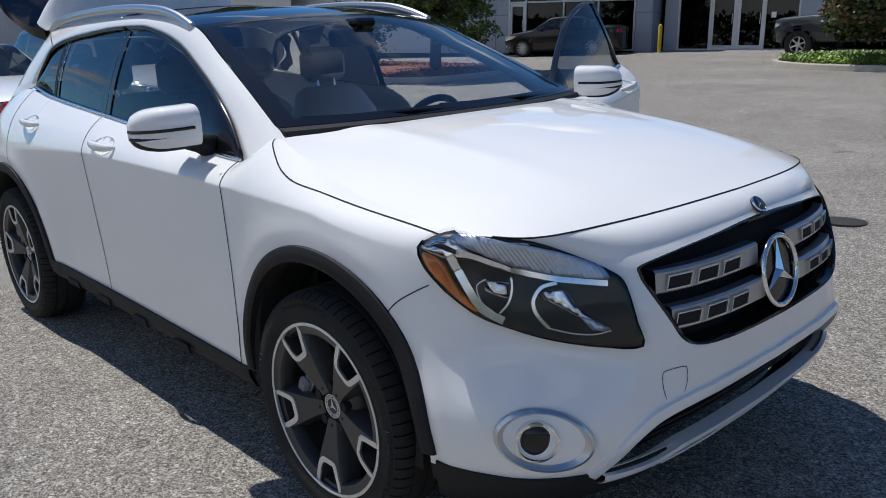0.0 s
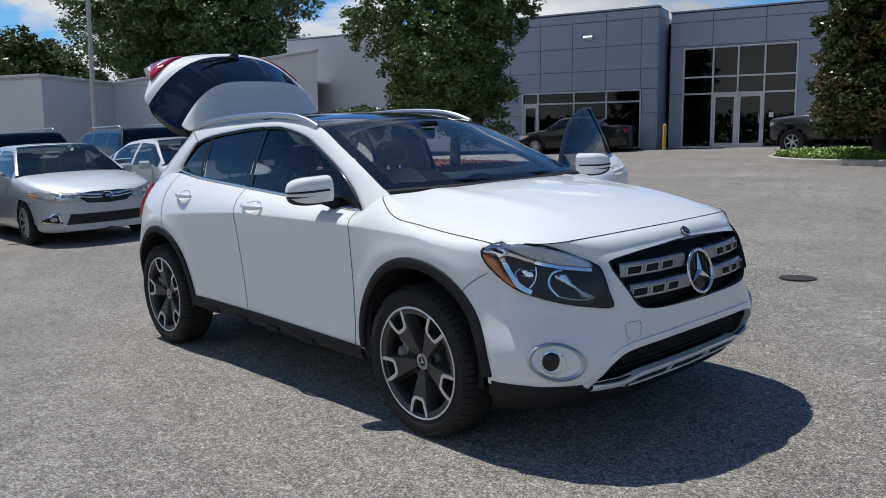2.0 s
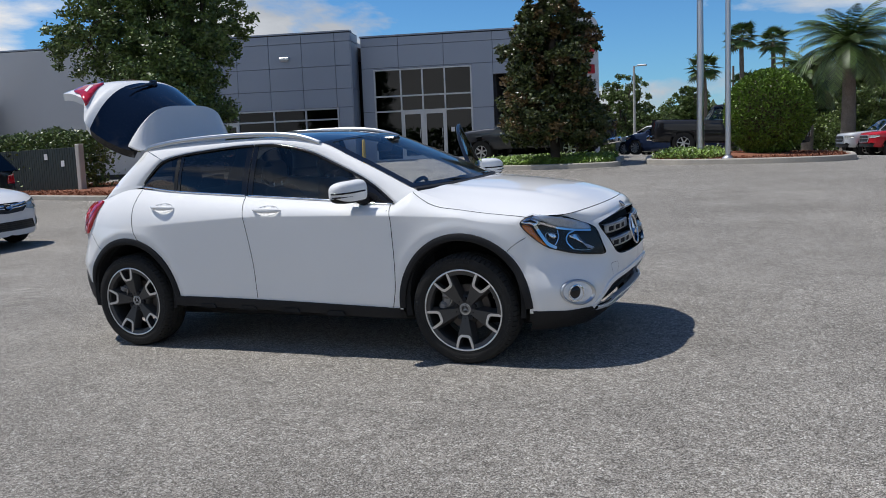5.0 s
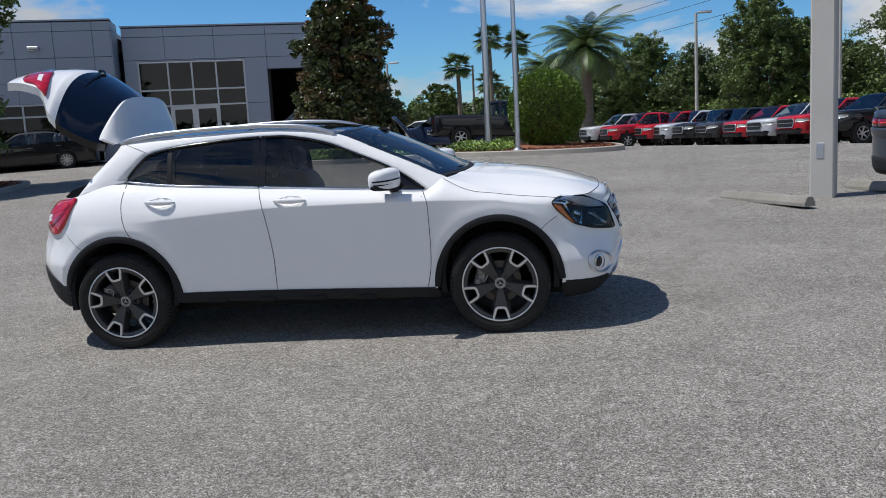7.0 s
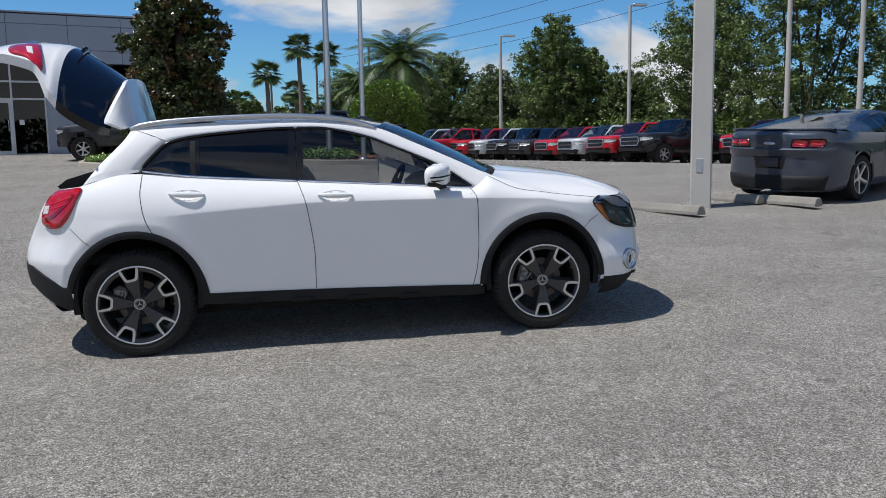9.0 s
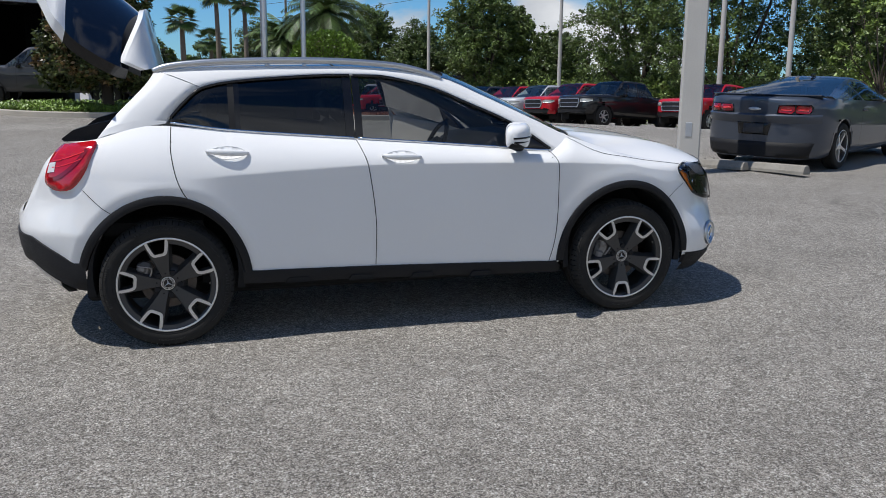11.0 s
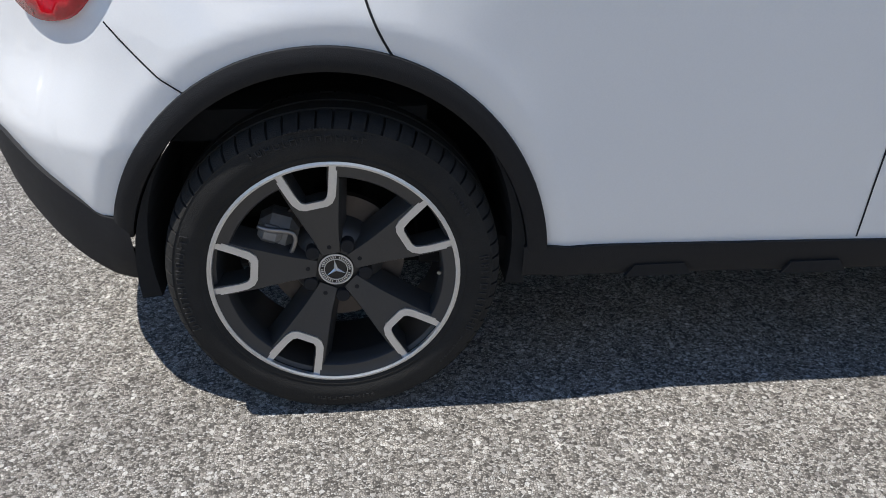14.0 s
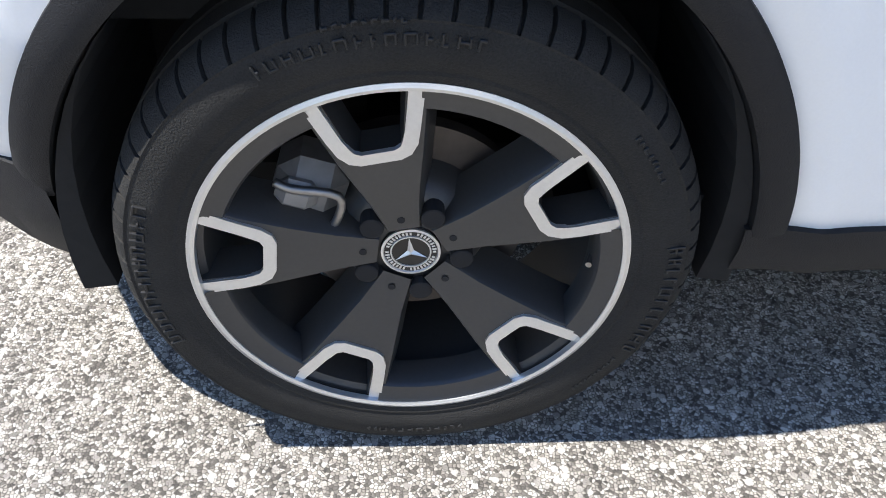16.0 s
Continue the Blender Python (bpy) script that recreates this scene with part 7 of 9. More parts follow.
    for i in range(3):
        q = Matrix.Rotation(radians(180 + 120 * i), 4, "Z")
        st.add([tuple(q @ Vector(p)) for p in ((-0.004, -0.019, 0.008), (0.093, 0, 0.012), (-0.004, 0.019, 0.008), (0.0, 0, 0.024))], [(0, 1, 3), (3, 1, 2)])
    part("star", st, P_CHROME, em)

    # lower intake
    it = thing_part("lower_intake", bump, Matrix.Identity(4), "dark mesh intake framed in bright silver")

    def front_at(y, z):
        hit, _ = whole.cast((2.3, y, z), (1, 0, 0))
        return hit.x

    rows = []
    for k in range(7):
        z = 0.30 + 0.20 * k / 6
        rows.append([(front_at(y, z) - 0.07, y, z) for y in [-0.70 + 1.40 * i / 40 for i in range(41)]])
    part("intake_back", Shape().grid(rows), P_GAP, it)
    for z in (0.365, 0.39, 0.415, 0.44):
        w = 0.655 - (z - 0.345) * 1.15
        part("mesh_bar", Shape().tube([(front_at(y, z) - 0.045, y, z) for y in [-w + 2 * w * i / 24 for i in range(25)]], 0.0045, 5), P_CLAD, it)

    def strip(name, line, hw, out, mat, label):
        """A band along the bumper: line gives (y, z) from one end to the other."""
        rows = [[] for _ in range(5)]
        pts = smoothed([(y, z, 0) for y, z in line], 6)
        for i, p in enumerate(pts):
            d = (pts[min(i + 1, len(pts) - 1)] - pts[max(i - 1, 0)]).normalized()
            nx = Vector((-d.y, d.x, 0))
            for r, (u, o) in enumerate(((-1, -0.02), (-0.85, out), (0, out * 1.25), (0.85, out), (1, -0.02))):
                q = p + nx * hw * u
                rows[r].append((front_at(q.x, min(q.y, 0.6)) + o, q.x, q.y))
        return part(name, Shape().grid(rows), mat, it, label, smooth=True, angle=60)

    strip("bright_frame", [(-0.645, 0.322), (-0.607, 0.375), (-0.562, 0.434), (-0.48, 0.472), (-0.30, 0.486), (0, 0.490), (0.30, 0.486), (0.48, 0.472), (0.562, 0.434), (0.607, 0.375), (0.645, 0.322)], 0.017, 0.010, P_SKID, "satin silver intake frame")
    strip("skid_bar", [(-0.63, 0.318), (-0.56, 0.312), (-0.47, 0.310), (-0.41, 0.322), (-0.34, 0.333), (0, 0.335), (0.34, 0.333), (0.41, 0.322), (0.47, 0.310), (0.56, 0.312), (0.63, 0.318)], 0.015, 0.024, P_SKID, "satin silver skid bar")
    strip("skid_plate", [(-0.42, 0.295), (-0.25, 0.300), (0, 0.302), (0.25, 0.300), (0.42, 0.295)], 0.026, 0.006, P_CLAD, "black lower skid plate")
    strip("skid_edge", [(-0.42, 0.284), (-0.25, 0.284), (0, 0.283), (0.25, 0.284), (0.42, 0.284)], 0.007, 0.020, P_SKID, "satin silver skid edge")
    for y in (-0.44, -0.15, 0.15, 0.44):
        strip("skid_rib", [(y - 0.008, 0.284), (y, 0.305), (y + 0.004, 0.325)], 0.009, 0.018, P_SKID, "satin silver skid rib")

    # head lamps
    def lamp(sg):
        nn = Vector((0.74, -0.67, 0.0)) if sg < 0 else Vector((0.74, 0.67, 0))
        hl = thing_part("headlight", bump, Matrix.Identity(4), "clear headlight with amber corner and dark housing")

        def P(pts):
            return [(x, sg * y, z) for x, y, z in pts]

        whole_pts = [(1.738, 0.838, 0.872), (1.790, 0.800, 0.906), (1.86, 0.755, 0.912), (1.95, 0.68, 0.895), (2.03, 0.60, 0.850), (2.078, 0.538, 0.812), (2.098, 0.520, 0.78), (2.125, 0.515, 0.70), (2.146, 0.518, 0.642), (2.09, 0.585, 0.643), (2.00, 0.665, 0.662), (1.93, 0.735, 0.690), (1.855, 0.778, 0.724), (1.772, 0.825, 0.805)]
        for nm, loop3, off, mat, lab in (
                ("lamp_housing", whole_pts, 0.002, P_LAMPDARK, ""),
                ("fluted_lens", [(1.813, 0.804, 0.897), (1.872, 0.769, 0.905), (1.98, 0.687, 0.880), (2.062, 0.598, 0.840), (2.090, 0.576, 0.818), (2.096, 0.580, 0.795), (2.017, 0.654, 0.808), (1.935, 0.72, 0.832), (1.861, 0.78, 0.873)], 0.009, P_FROST, "pale fluted upper lens"),
                ("amber_corner", [(1.756, 0.842, 0.860), (1.790, 0.827, 0.853), (1.810, 0.818, 0.836), (1.836, 0.811, 0.791), (1.872, 0.778, 0.728), (1.838, 0.797, 0.748), (1.808, 0.822, 0.786), (1.768, 0.830, 0.822)], 0.009, P_ORANGE, "amber side reflector"),
                ("chrome_corner", [(1.752, 0.839, 0.870), (1.772, 0.826, 0.886), (1.806, 0.807, 0.896), (1.838, 0.79, 0.880), (1.868, 0.777, 0.858), (1.830, 0.808, 0.850)], 0.010, P_CHROME, "bright lamp corner"),
                ("dark_slot", [(1.774, 0.828, 0.877), (1.796, 0.812, 0.883), (1.846, 0.787, 0.866), (1.832, 0.797, 0.862)], 0.0125, P_LAMPDARK, ""),
                ("reflector", [(1.889, 0.765, 0.800), (1.933, 0.73, 0.794), (1.936, 0.739, 0.757), (1.915, 0.754, 0.764), (1.89, 0.771, 0.776)], 0.010, P_REFLECT, "bright inner reflector"),
                ("reflector", [(1.994, 0.686, 0.772), (2.032, 0.65, 0.775), (2.055, 0.639, 0.741), (2.088, 0.616, 0.710), (2.115, 0.594, 0.689), (2.108, 0.602, 0.680), (2.058, 0.642, 0.717), (2.022, 0.669, 0.743), (2.002, 0.684, 0.755)], 0.010, P_REFLECT, "bright outer reflector"),
                ("fluted_lens", [(2.062, 0.638, 0.717), (2.084, 0.619, 0.708), (2.117, 0.592, 0.687), (2.107, 0.604, 0.680), (2.087, 0.623, 0.685)], 0.013, P_FROST, "")):
            part(nm, whole.drape(P(loop3), nn, off, 0.012, 0.004, smooth_pts=3 if len(loop3) > 5 else 0), mat, hl, lab, smooth=True)
        for line3, wide, mat in (
                ([(1.83, 0.80, 0.868), (1.865, 0.777, 0.858), (1.915, 0.736, 0.834), (1.939, 0.717, 0.822), (2.017, 0.654, 0.800), (2.10, 0.579, 0.788)], 0.013, P_CHROME),
                ([(1.823, 0.812, 0.858), (1.838, 0.804, 0.822), (1.863, 0.795, 0.776), (1.891, 0.782, 0.733), (1.93, 0.75, 0.706)], 0.019, P_CHROME),
                ([(1.933, 0.726, 0.808), (1.939, 0.729, 0.78), (1.937, 0.74, 0.748), (1.924, 0.757, 0.723)], 0.005, P_CHROME),
                ([(1.889, 0.765, 0.802), (1.872, 0.780, 0.786), (1.887, 0.78, 0.75), (1.911, 0.766, 0.728)], 0.003, P_SILVER),
                ([(2.015, 0.659, 0.792), (1.99, 0.685, 0.782), (1.981, 0.702, 0.755), (1.986, 0.705, 0.731), (1.998, 0.70, 0.711), (2.016, 0.69, 0.69)], 0.008, P_CHROME),
                ([(2.014, 0.692, 0.690), (2.056, 0.656, 0.677), (2.092, 0.621, 0.673), (2.119, 0.591, 0.681)], 0.003, P_SILVER)):
            part("chrome_edge", whole.ribbon(P(line3), nn, wide, 0.0125), mat, hl, smooth=True)
        part("outer_lens", whole.drape(P(whole_pts), nn, 0.018, 0.014, 0.016, smooth_pts=3).outward((1.5, sg * 0.3, 0.75)), P_LENS, hl, "clear outer lens", smooth=True)
        # fog lamp
        nf = Vector((0.72, sg * 0.69, -0.05)).normalized()
        fg = thing_part("fog_lamp", bump, Matrix.Identity(4), "round fog lamp in an oval chrome bezel")
        e1 = Vector((0.69, -sg * 0.72, 0)).normalized()
        ctr = Vector((2.040, sg * 0.745, 0.440))
        rings = []
        for rx, rz, o, sh in ((0.118, 0.078, 0.0, 0), (0.117, 0.077, 0.010, 0), (0.110, 0.071, 0.012, 0), (0.102, 0.065, 0.002, 0.002), (0.078, 0.056, -0.020, -0.008), (0.050, 0.047, -0.030, -0.018)):
            row = []
            for i in range(40):
                a = 2 * math.pi * i / 40
                p = ctr + e1 * (rx * math.cos(a) + sh) + Vector((0, 0, rz * math.sin(a) - 0.10 * rx * math.cos(a)))
                hit, _ = whole.cast(p, nf)
                row.append(tuple(hit + nf * (o + 0.004)))
            rings.append(row)
        part("bezel", Shape().grid(rings, close=True), P_SILVER, fg, "oval chrome bezel", smooth=True, angle=50)
        hit, _ = whole.cast(ctr - e1 * 0.018, nf)
        m4 = Matrix.Translation(hit) @ nf.to_track_quat("Z", "Y").to_matrix().to_4x4()
        part("lamp_ring", Shape().lathe([(0.054, -0.035), (0.052, 0.006), (0.046, 0.008), (0.042, -0.006)], 30, m4, cap=False), P_CHROME, fg, smooth=True, angle=40)
        part("lamp_glass", Shape().lathe([(0.043, -0.010), (0.036, -0.001), (0.018, 0.005), (0.002, 0.006)], 24, m4), P_GLOSSBLACK, fg, "dark lamp glass", smooth=True)

    right_left(lamp)

    # ---- tail lamps on the body ----
    def tail(sg):
        nn = Vector((-0.55, sg * 0.83, 0)).normalized()
        tl = thing_part("tail_light", car, Matrix.Identity(4), "red tail light")
        pts = [(-1.930, 0.735, 0.900), (-1.905, 0.735, 0.985), (-1.865, 0.735, 1.062), (-1.82, 0.745, 1.080), (-1.74, 0.76, 1.090), (-1.672, 0.78, 1.094), (-1.682, 0.80, 1.03), (-1.705, 0.81, 0.955), (-1.745, 0.81, 0.895), (-1.790, 0.80, 0.860), (-1.85, 0.78, 0.852), (-1.905, 0.76, 0.868)]
        part("lamp_lens", whole.drape([(x, sg * y, z) for x, y, z in pts], nn, 0.016, 0.025, 0.02, smooth_pts=3), P_RED, tl, "glossy red lamp lens", smooth=True)
        part("clear_segment", whole.drape([(x, sg * y, z) for x, y, z in [(-1.905, 0.735, 0.940), (-1.862, 0.75, 0.947), (-1.857, 0.745, 0.995), (-1.893, 0.735, 0.990)]], nn, 0.0185, 0.02, 0.003), P_PALEPLATE, tl, "pale reversing lamp segment")
        for dz, w in ((0.012, 0.004), (0.045, 0.005)):
            part("bright_rib", whole.ribbon([(x, sg * y, z + dz) for x, y, z in [(-1.88, 0.75, 0.955), (-1.82, 0.77, 0.965), (-1.76, 0.79, 0.985), (-1.72, 0.79, 1.0)]], nn, w, 0.0185), P_REDPALE, tl)
        part("dark_segment", whole.ribbon([(x, sg * y, z) for x, y, z in [(-1.90, 0.745, 0.905), (-1.83, 0.77, 0.925), (-1.76, 0.80, 0.985), (-1.715, 0.80, 1.055)]], nn, 0.02, 0.0185), P_REDDARK, tl)

    right_left(tail)

    # ---- tailgate, built shut and then swung up about its hinge ----
    H = Vector((-1.36, 0, 1.468))
    gate = thing_part("tailgate", car, Matrix.Translation(H) @ Matrix.Rotation(radians(80), 4, "Y") @ Matrix.Translation(-H), "open white tailgate with dark rear window")
    cx_ = [(-1.66, 1.455), (-1.75, 1.385), (-1.85, 1.295), (-1.945, 1.200), (-2.00, 1.13), (-2.014, 1.095), (-2.03, 1.04), (-2.05, 0.95), (-2.07, 0.83), (-2.07, 0.73)]
    wd = [0.560, 0.610, 0.650, 0.685, 0.708, 0.690, 0.605, 0.575, 0.545, 0.530]
    bow = [0.28, 0.33, 0.36, 0.37, 0.34, 0.30, 0.17, 0.13, 0.10, 0.08]
    dip = [0.12, 0.11, 0.10, 0.08, 0.05, 0.04, 0.03, 0.02, 0.01, 0.0]
    rows, inner = [], []
    rowf = smoothed([(x, z, 0) for x, z in cx_], 4)
    wf = smoothed([(w, b, c) for w, b, c in zip(wd, bow, dip)], 4)
    for p, q in zip(rowf, wf):
        row = []
        for k in range(41):
            v = -1 + k / 20
            row.append((p.x + q.y * abs(v) ** 2.6, v * q.x, p.y - q.z * abs(v) ** 2.2))
        rows.append(row)
        inner.append([(x + 0.05, y * 0.96, z - 0.03) for x, y, z in row])
    glass_rows = 3 * 4 + 2
    white, dark = Shape().grid(rows), Shape().grid(rows)
    wf_, gf_ = [], []
    for i in range(len(rows) - 1):
        for k in range(40):
            f = white.f[i * 40 + k]
            v = abs(-1 + (k + 0.5) / 20)
            (gf_ if i < glass_rows else wf_).append(f)
    white.f, dark.f = wf_, gf_
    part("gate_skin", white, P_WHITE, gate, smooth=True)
    part("rear_window", dark, P_BLACKGLASS, gate, "dark rear window glass", smooth=True)
    part("gate_lining", Shape().grid([r[::-1] for r in inner]), P_DASH, gate, "dark grey inner lining", smooth=True)
    gl = glass_rows
    ring_o = [r[0] for r in rows[gl:]] + rows[-1][1:] + [r[-1] for r in rows[gl:][::-1]][1:]
    ring_i = [r[0] for r in inner[gl:]] + inner[-1][1:] + [r[-1] for r in inner[gl:][::-1]][1:]
    part("gate_edge", Shape().grid([ring_o, ring_i]), P_WHITE, gate, smooth=True)
    for k in (0, -1):
        part("window_edge", Shape().grid([[r[k] for r in rows[:gl + 1]], [r[k] for r in inner[:gl + 1]]]), P_GLOSSBLACK, gate, smooth=True)
    # spoiler with side fins
    sp = []
    for i in range(9):
        s = i / 8
        x = -1.365 - 0.335 * s
        row = []
        for k in range(33):
            v = -1 + k / 16
            w = 0.575 + 0.03 * s - 0.03 * s ** 4
            drop = 0.13 * (max(0, abs(v) - 0.62) / 0.38) ** 2 * (0.3 + 0.7 * s)
            xx = x + 0.27 * abs(v) ** 4 * s
            row.append((xx, v * w, 1.492 - 0.012 * s - 0.035 * v * v - drop * 0.9))
        sp.append(row)
    s = Shape().grid(sp)
    low = [[(x, y * 0.985, z - 0.028) for x, y, z in r] for r in sp]
    s.grid([r[::-1] for r in low])
    s.grid([sp[-1], low[-1]])
    s.grid([[r[0] for r in sp], [r[0] for r in low]]).grid([[r[-1] for r in low], [r[-1] for r in sp]])
    part("spoiler", s, P_WHITE, gate, "white roof spoiler", smooth=True, angle=45)
    part("rear_wiper", Shape().tube([(-1.96, -0.02, 1.205), (-1.945, -0.10, 1.225), (-1.90, -0.32, 1.235)], [0.014, 0.011, 0.006], 6).box((-1.96, 0.0, 1.195), (0.06, 0.07, 0.04), ch=0.012), P_GLOSSBLACK, gate)
    gskin = Skin(Shape().grid(rows))

    def on_gate(v, z):
        k = int(round((v + 1) * 20))
        r = min(rows, key=lambda r: abs(r[k][2] - z))
        return (r[k][0], r[k][1] / max(0.05, abs(-1 + k / 20)) * abs(v), z)

    for sg in (-1, 1):
        nn = Vector((-0.9, sg * 0.4, 0))
        pts = [on_gate(sg * v, z) for v, z in ((0.56, 0.985), (0.70, 1.015), (0.84, 1.035), (0.965, 1.035), (0.965, 0.95), (0.96, 0.87), (0.88, 0.84), (0.72, 0.86))]
        part("gate_lamp", gskin.drape(pts, nn, 0.014, 0.03, 0.016, smooth_pts=3), P_RED, gate, "red tailgate lamp", smooth=True)
        part("lamp_bar", gskin.drape([on_gate(sg * v, z) for v, z in ((0.72, 0.965), (0.88, 0.99), (0.88, 0.955), (0.73, 0.93))], nn, 0.0165, 0.02, 0.002), P_PALEPLATE, gate)
    part("chrome_bar", gskin.ribbon([(-2.1, y, 0.935) for y in (-0.36, -0.18, 0, 0.18, 0.36)], (-1, 0, 0), 0.03, 0.012), P_CHROME, gate)

    trim = [(-1.86, 1.10), (-1.80, 1.145), (-1.66, 1.185), (-1.56, 1.20), (-1.58, 1.06), (-1.72, 1.05), (-1.755, 1.088), (-1.845, 1.086)]
    for sg in (-1, 1):
        part("aperture_trim", Shape().prism(trim, min(sg * 0.42, sg * 0.56), max(sg * 0.42, sg * 0.56), Matrix(((1, 0, 0, 0), (0, 0, 1, 0), (0, 1, 0, 0), (0, 0, 0, 1)))), P_CLAD, car, "black trim of the boot opening")

    # ---- open front door: inner trim and frame ----
    d = door_of(1)
    tr = []
    for k in range(8):
        z = 0.40 + 0.62 * k / 7
        tr.append([(x, 0.80 - 0.02 * math.sin(math.pi * k / 7), z) for x in [-0.20 + 1.02 * i / 12 for i in range(13)]])
    part("door_trim", Shape().grid(tr), P_CREAM, d, "cream inner door trim")
    part("armrest", Shape().box((0.2, 0.765, 0.78), (0.6, 0.08, 0.06), ch=0.02), P_CREAM, d)
    fr = [(x, top_y(x) - 0.008, top_z(x) - 0.004) for x in [-0.27 + 1.13 * i / 30 for i in range(31)]]
    part("window_frame", Shape().tube([(-0.262, belt_y(-0.26), belt_z(-0.26))] + fr, 0.013, 8), P_GLOSSBLACK, d, smooth=True)
    part("door_edge", Shape().grid([[(seam_b(z), 0.80, z) for z in (0.39, 0.5, 0.65, 0.8, 0.95, 1.08)], [(seam_b(z), flank(z) - (0.10 if z > 1.0 else 0.004), z) for z in (0.39, 0.5, 0.65, 0.8, 0.95, 1.08)]]), P_WHITE, d)

    # ---- interior ----
    fl = Shape().box((-0.12, 0, 0.35), (2.1, 1.6, 0.06)).box((-1.16, 0, 0.49), (0.05, 1.0, 0.28)).prism([(-1.15, 0.76), (-1.70, 0.76), (-1.90, 0.69), (-2.03, 0.53), (-2.10, 0.25), (-2.10, -0.25), (-2.03, -0.53), (-1.90, -0.69), (-1.70, -0.76), (-1.15, -0.76)], 0.60, 0.665).box((1.05, 0, 0.62), (0.08, 1.4, 0.6))
    part("cabin_floor", fl, P_WELL, car)
    part("underbody", Shape().box((0, 0, 0.24), (3.6, 1.15, 0.10), ch=0.02).box((-1.35, 0, 0.33), (0.12, 1.5, 0.10)).box((1.35, 0, 0.33), (0.12, 1.5, 0.10)), P_WELL, car)
    part("engine_bay", Shape().box((1.45, 0, 0.62), (1.0, 0.95, 0.5)), P_WELL, car)
    rows = []
    for i in range(21):
        y = -0.70 + 1.40 * i / 20
        hump = 0.035 * math.exp(-((y - 0.36) / 0.2) ** 2)
        rows.append([(1.12 - 0.20 * (abs(y) / 0.7) ** 2, y, 1.035), (0.92 - 0.06 * (abs(y) / 0.7) ** 2, y, 1.030 + hump), (0.66, y, 1.010 + hump), (0.58, y, 0.95 + hump * 0.5), (0.60, y, 0.80), (0.72, y, 0.62)])
    # its grey carries the sunlight that falls through the glass
    part("dashboard", Shape().grid(rows), P_DASHTOP, car, "dark dashboard with sunlight put into its lighter grey", smooth=True, angle=50)
    swm = Matrix.Translation((0.46, 0.36, 0.93)) @ Matrix.Rotation(radians(-65), 4, "Y")
    tor = []
    for i in range(32):
        a = 2 * math.pi * i / 32
        tor.append([tuple(swm @ Vector(((0.18 + 0.016 * math.cos(b)) * math.cos(a), (0.18 + 0.016 * math.cos(b)) * math.sin(a), 0.016 * math.sin(b)))) for b in [2 * math.pi * k / 8 for k in range(8)]])
    sw = part("steering_wheel", Shape().grid(tor + [tor[0]], close=True), P_DASH, car, "dark steering wheel", smooth=True)
    part("wheel_boss", Shape().lathe([(0.07, -0.03), (0.075, 0.01), (0.05, 0.03)], 16, swm).box((0, 0.11, 0), (0.04, 0.14, 0.02), swm).box((0, -0.11, 0), (0.04, 0.14, 0.02), swm), P_DASH, sw)

    def seat(x, y, w, name="front_seat"):
        st = thing_part(name, car, Matrix.Translation((x, y, 0)), "cream leather car seat")
        rows = []
        for i, (z, xc, th, hw) in enumerate(((0.52, -0.14, 0.07, 0.9), (0.60, -0.17, 0.10, 0.96), (0.80, -0.23, 0.10, 1.0), (1.00, -0.30, 0.085, 0.92), (1.10, -0.335, 0.06, 0.72), (1.13, -0.345, 0.02, 0.55))):
            ring = []
            for k in range(20):
                a = 2 * math.pi * k / 20
                c, d = math.cos(a), math.sin(a)
                ring.append((xc + th * math.copysign(abs(c) ** 0.6, c), w / 2 * hw * math.copysign(abs(d) ** 0.6, d), z))
            rows.append(ring)
        s = Shape().grid(rows, close=True)
        s.f.append(tuple(5 * 20 + k for k in range(20)))
        part("backrest", s, P_CREAM, st, smooth=True, angle=60)
        part("cushion", Shape().box((0.10, 0, 0.52), (0.52, w * 0.96, 0.16), ch=0.05), P_CREAM, st, smooth=True)
        for dy in ((0,) if w < 0.7 else (-0.42, 0.42)):
            part("headrest", Shape().box((-0.375, dy, 1.235), (0.10, 0.26, 0.17), ch=0.04), P_CREAM, st, smooth=True)
            part("headrest_post", Shape().tube([(-0.345, dy - 0.05, 1.10), (-0.365, dy - 0.05, 1.18)], 0.007, 6).tube([(-0.345, dy + 0.05, 1.10), (-0.365, dy + 0.05, 1.18)], 0.007, 6), P_CHROME, st)

    seat(0.05, -0.37, 0.52)
    seat(0.05, 0.37, 0.52)
    seat(-0.72, 0.0, 1.28, "rear_seat")
    part("centre_console", Shape().box((0.25, 0, 0.60), (0.9, 0.22, 0.3), ch=0.04), P_DASH, car)
    rl = [[(x + 0.05, -v * (roof_y(x) - 0.02), roof_z(x) - 0.03 + 0.02 * (1 - v * v)) for v in [-1 + k / 6 for k in range(13)]] for x in [-1.3 + 0.15 * i for i in range(10)]]
    part("headliner", Shape().grid(rl), P_CREAM, car, "pale headliner", smooth=True)
    # ---- wheels ----
    for sg in (-1, 1):
        wheel_parts(car, (AXLE, sg * 0.795, HUB_Z), 53, sg, rim=0.261, label="dark five-spoke alloy wheel with bright machined edges")
        wheel_parts(car, (-AXLE, sg * 0.795, HUB_Z), 29, sg, rim=0.261, label="dark five-spoke alloy wheel with bright machined edges")
    # antenna fin and exhaust
    return car


def tub_plan(levels):
    cache = {}

    def f(z):
        z = round(z, 3)
        if z not in cache:
            cache[z] = [(p.x, p.y) for p in smoothed([(x, y, 0) for x, y in levels(z)], ND)]
        return cache[z]

    return f


build_crossover()

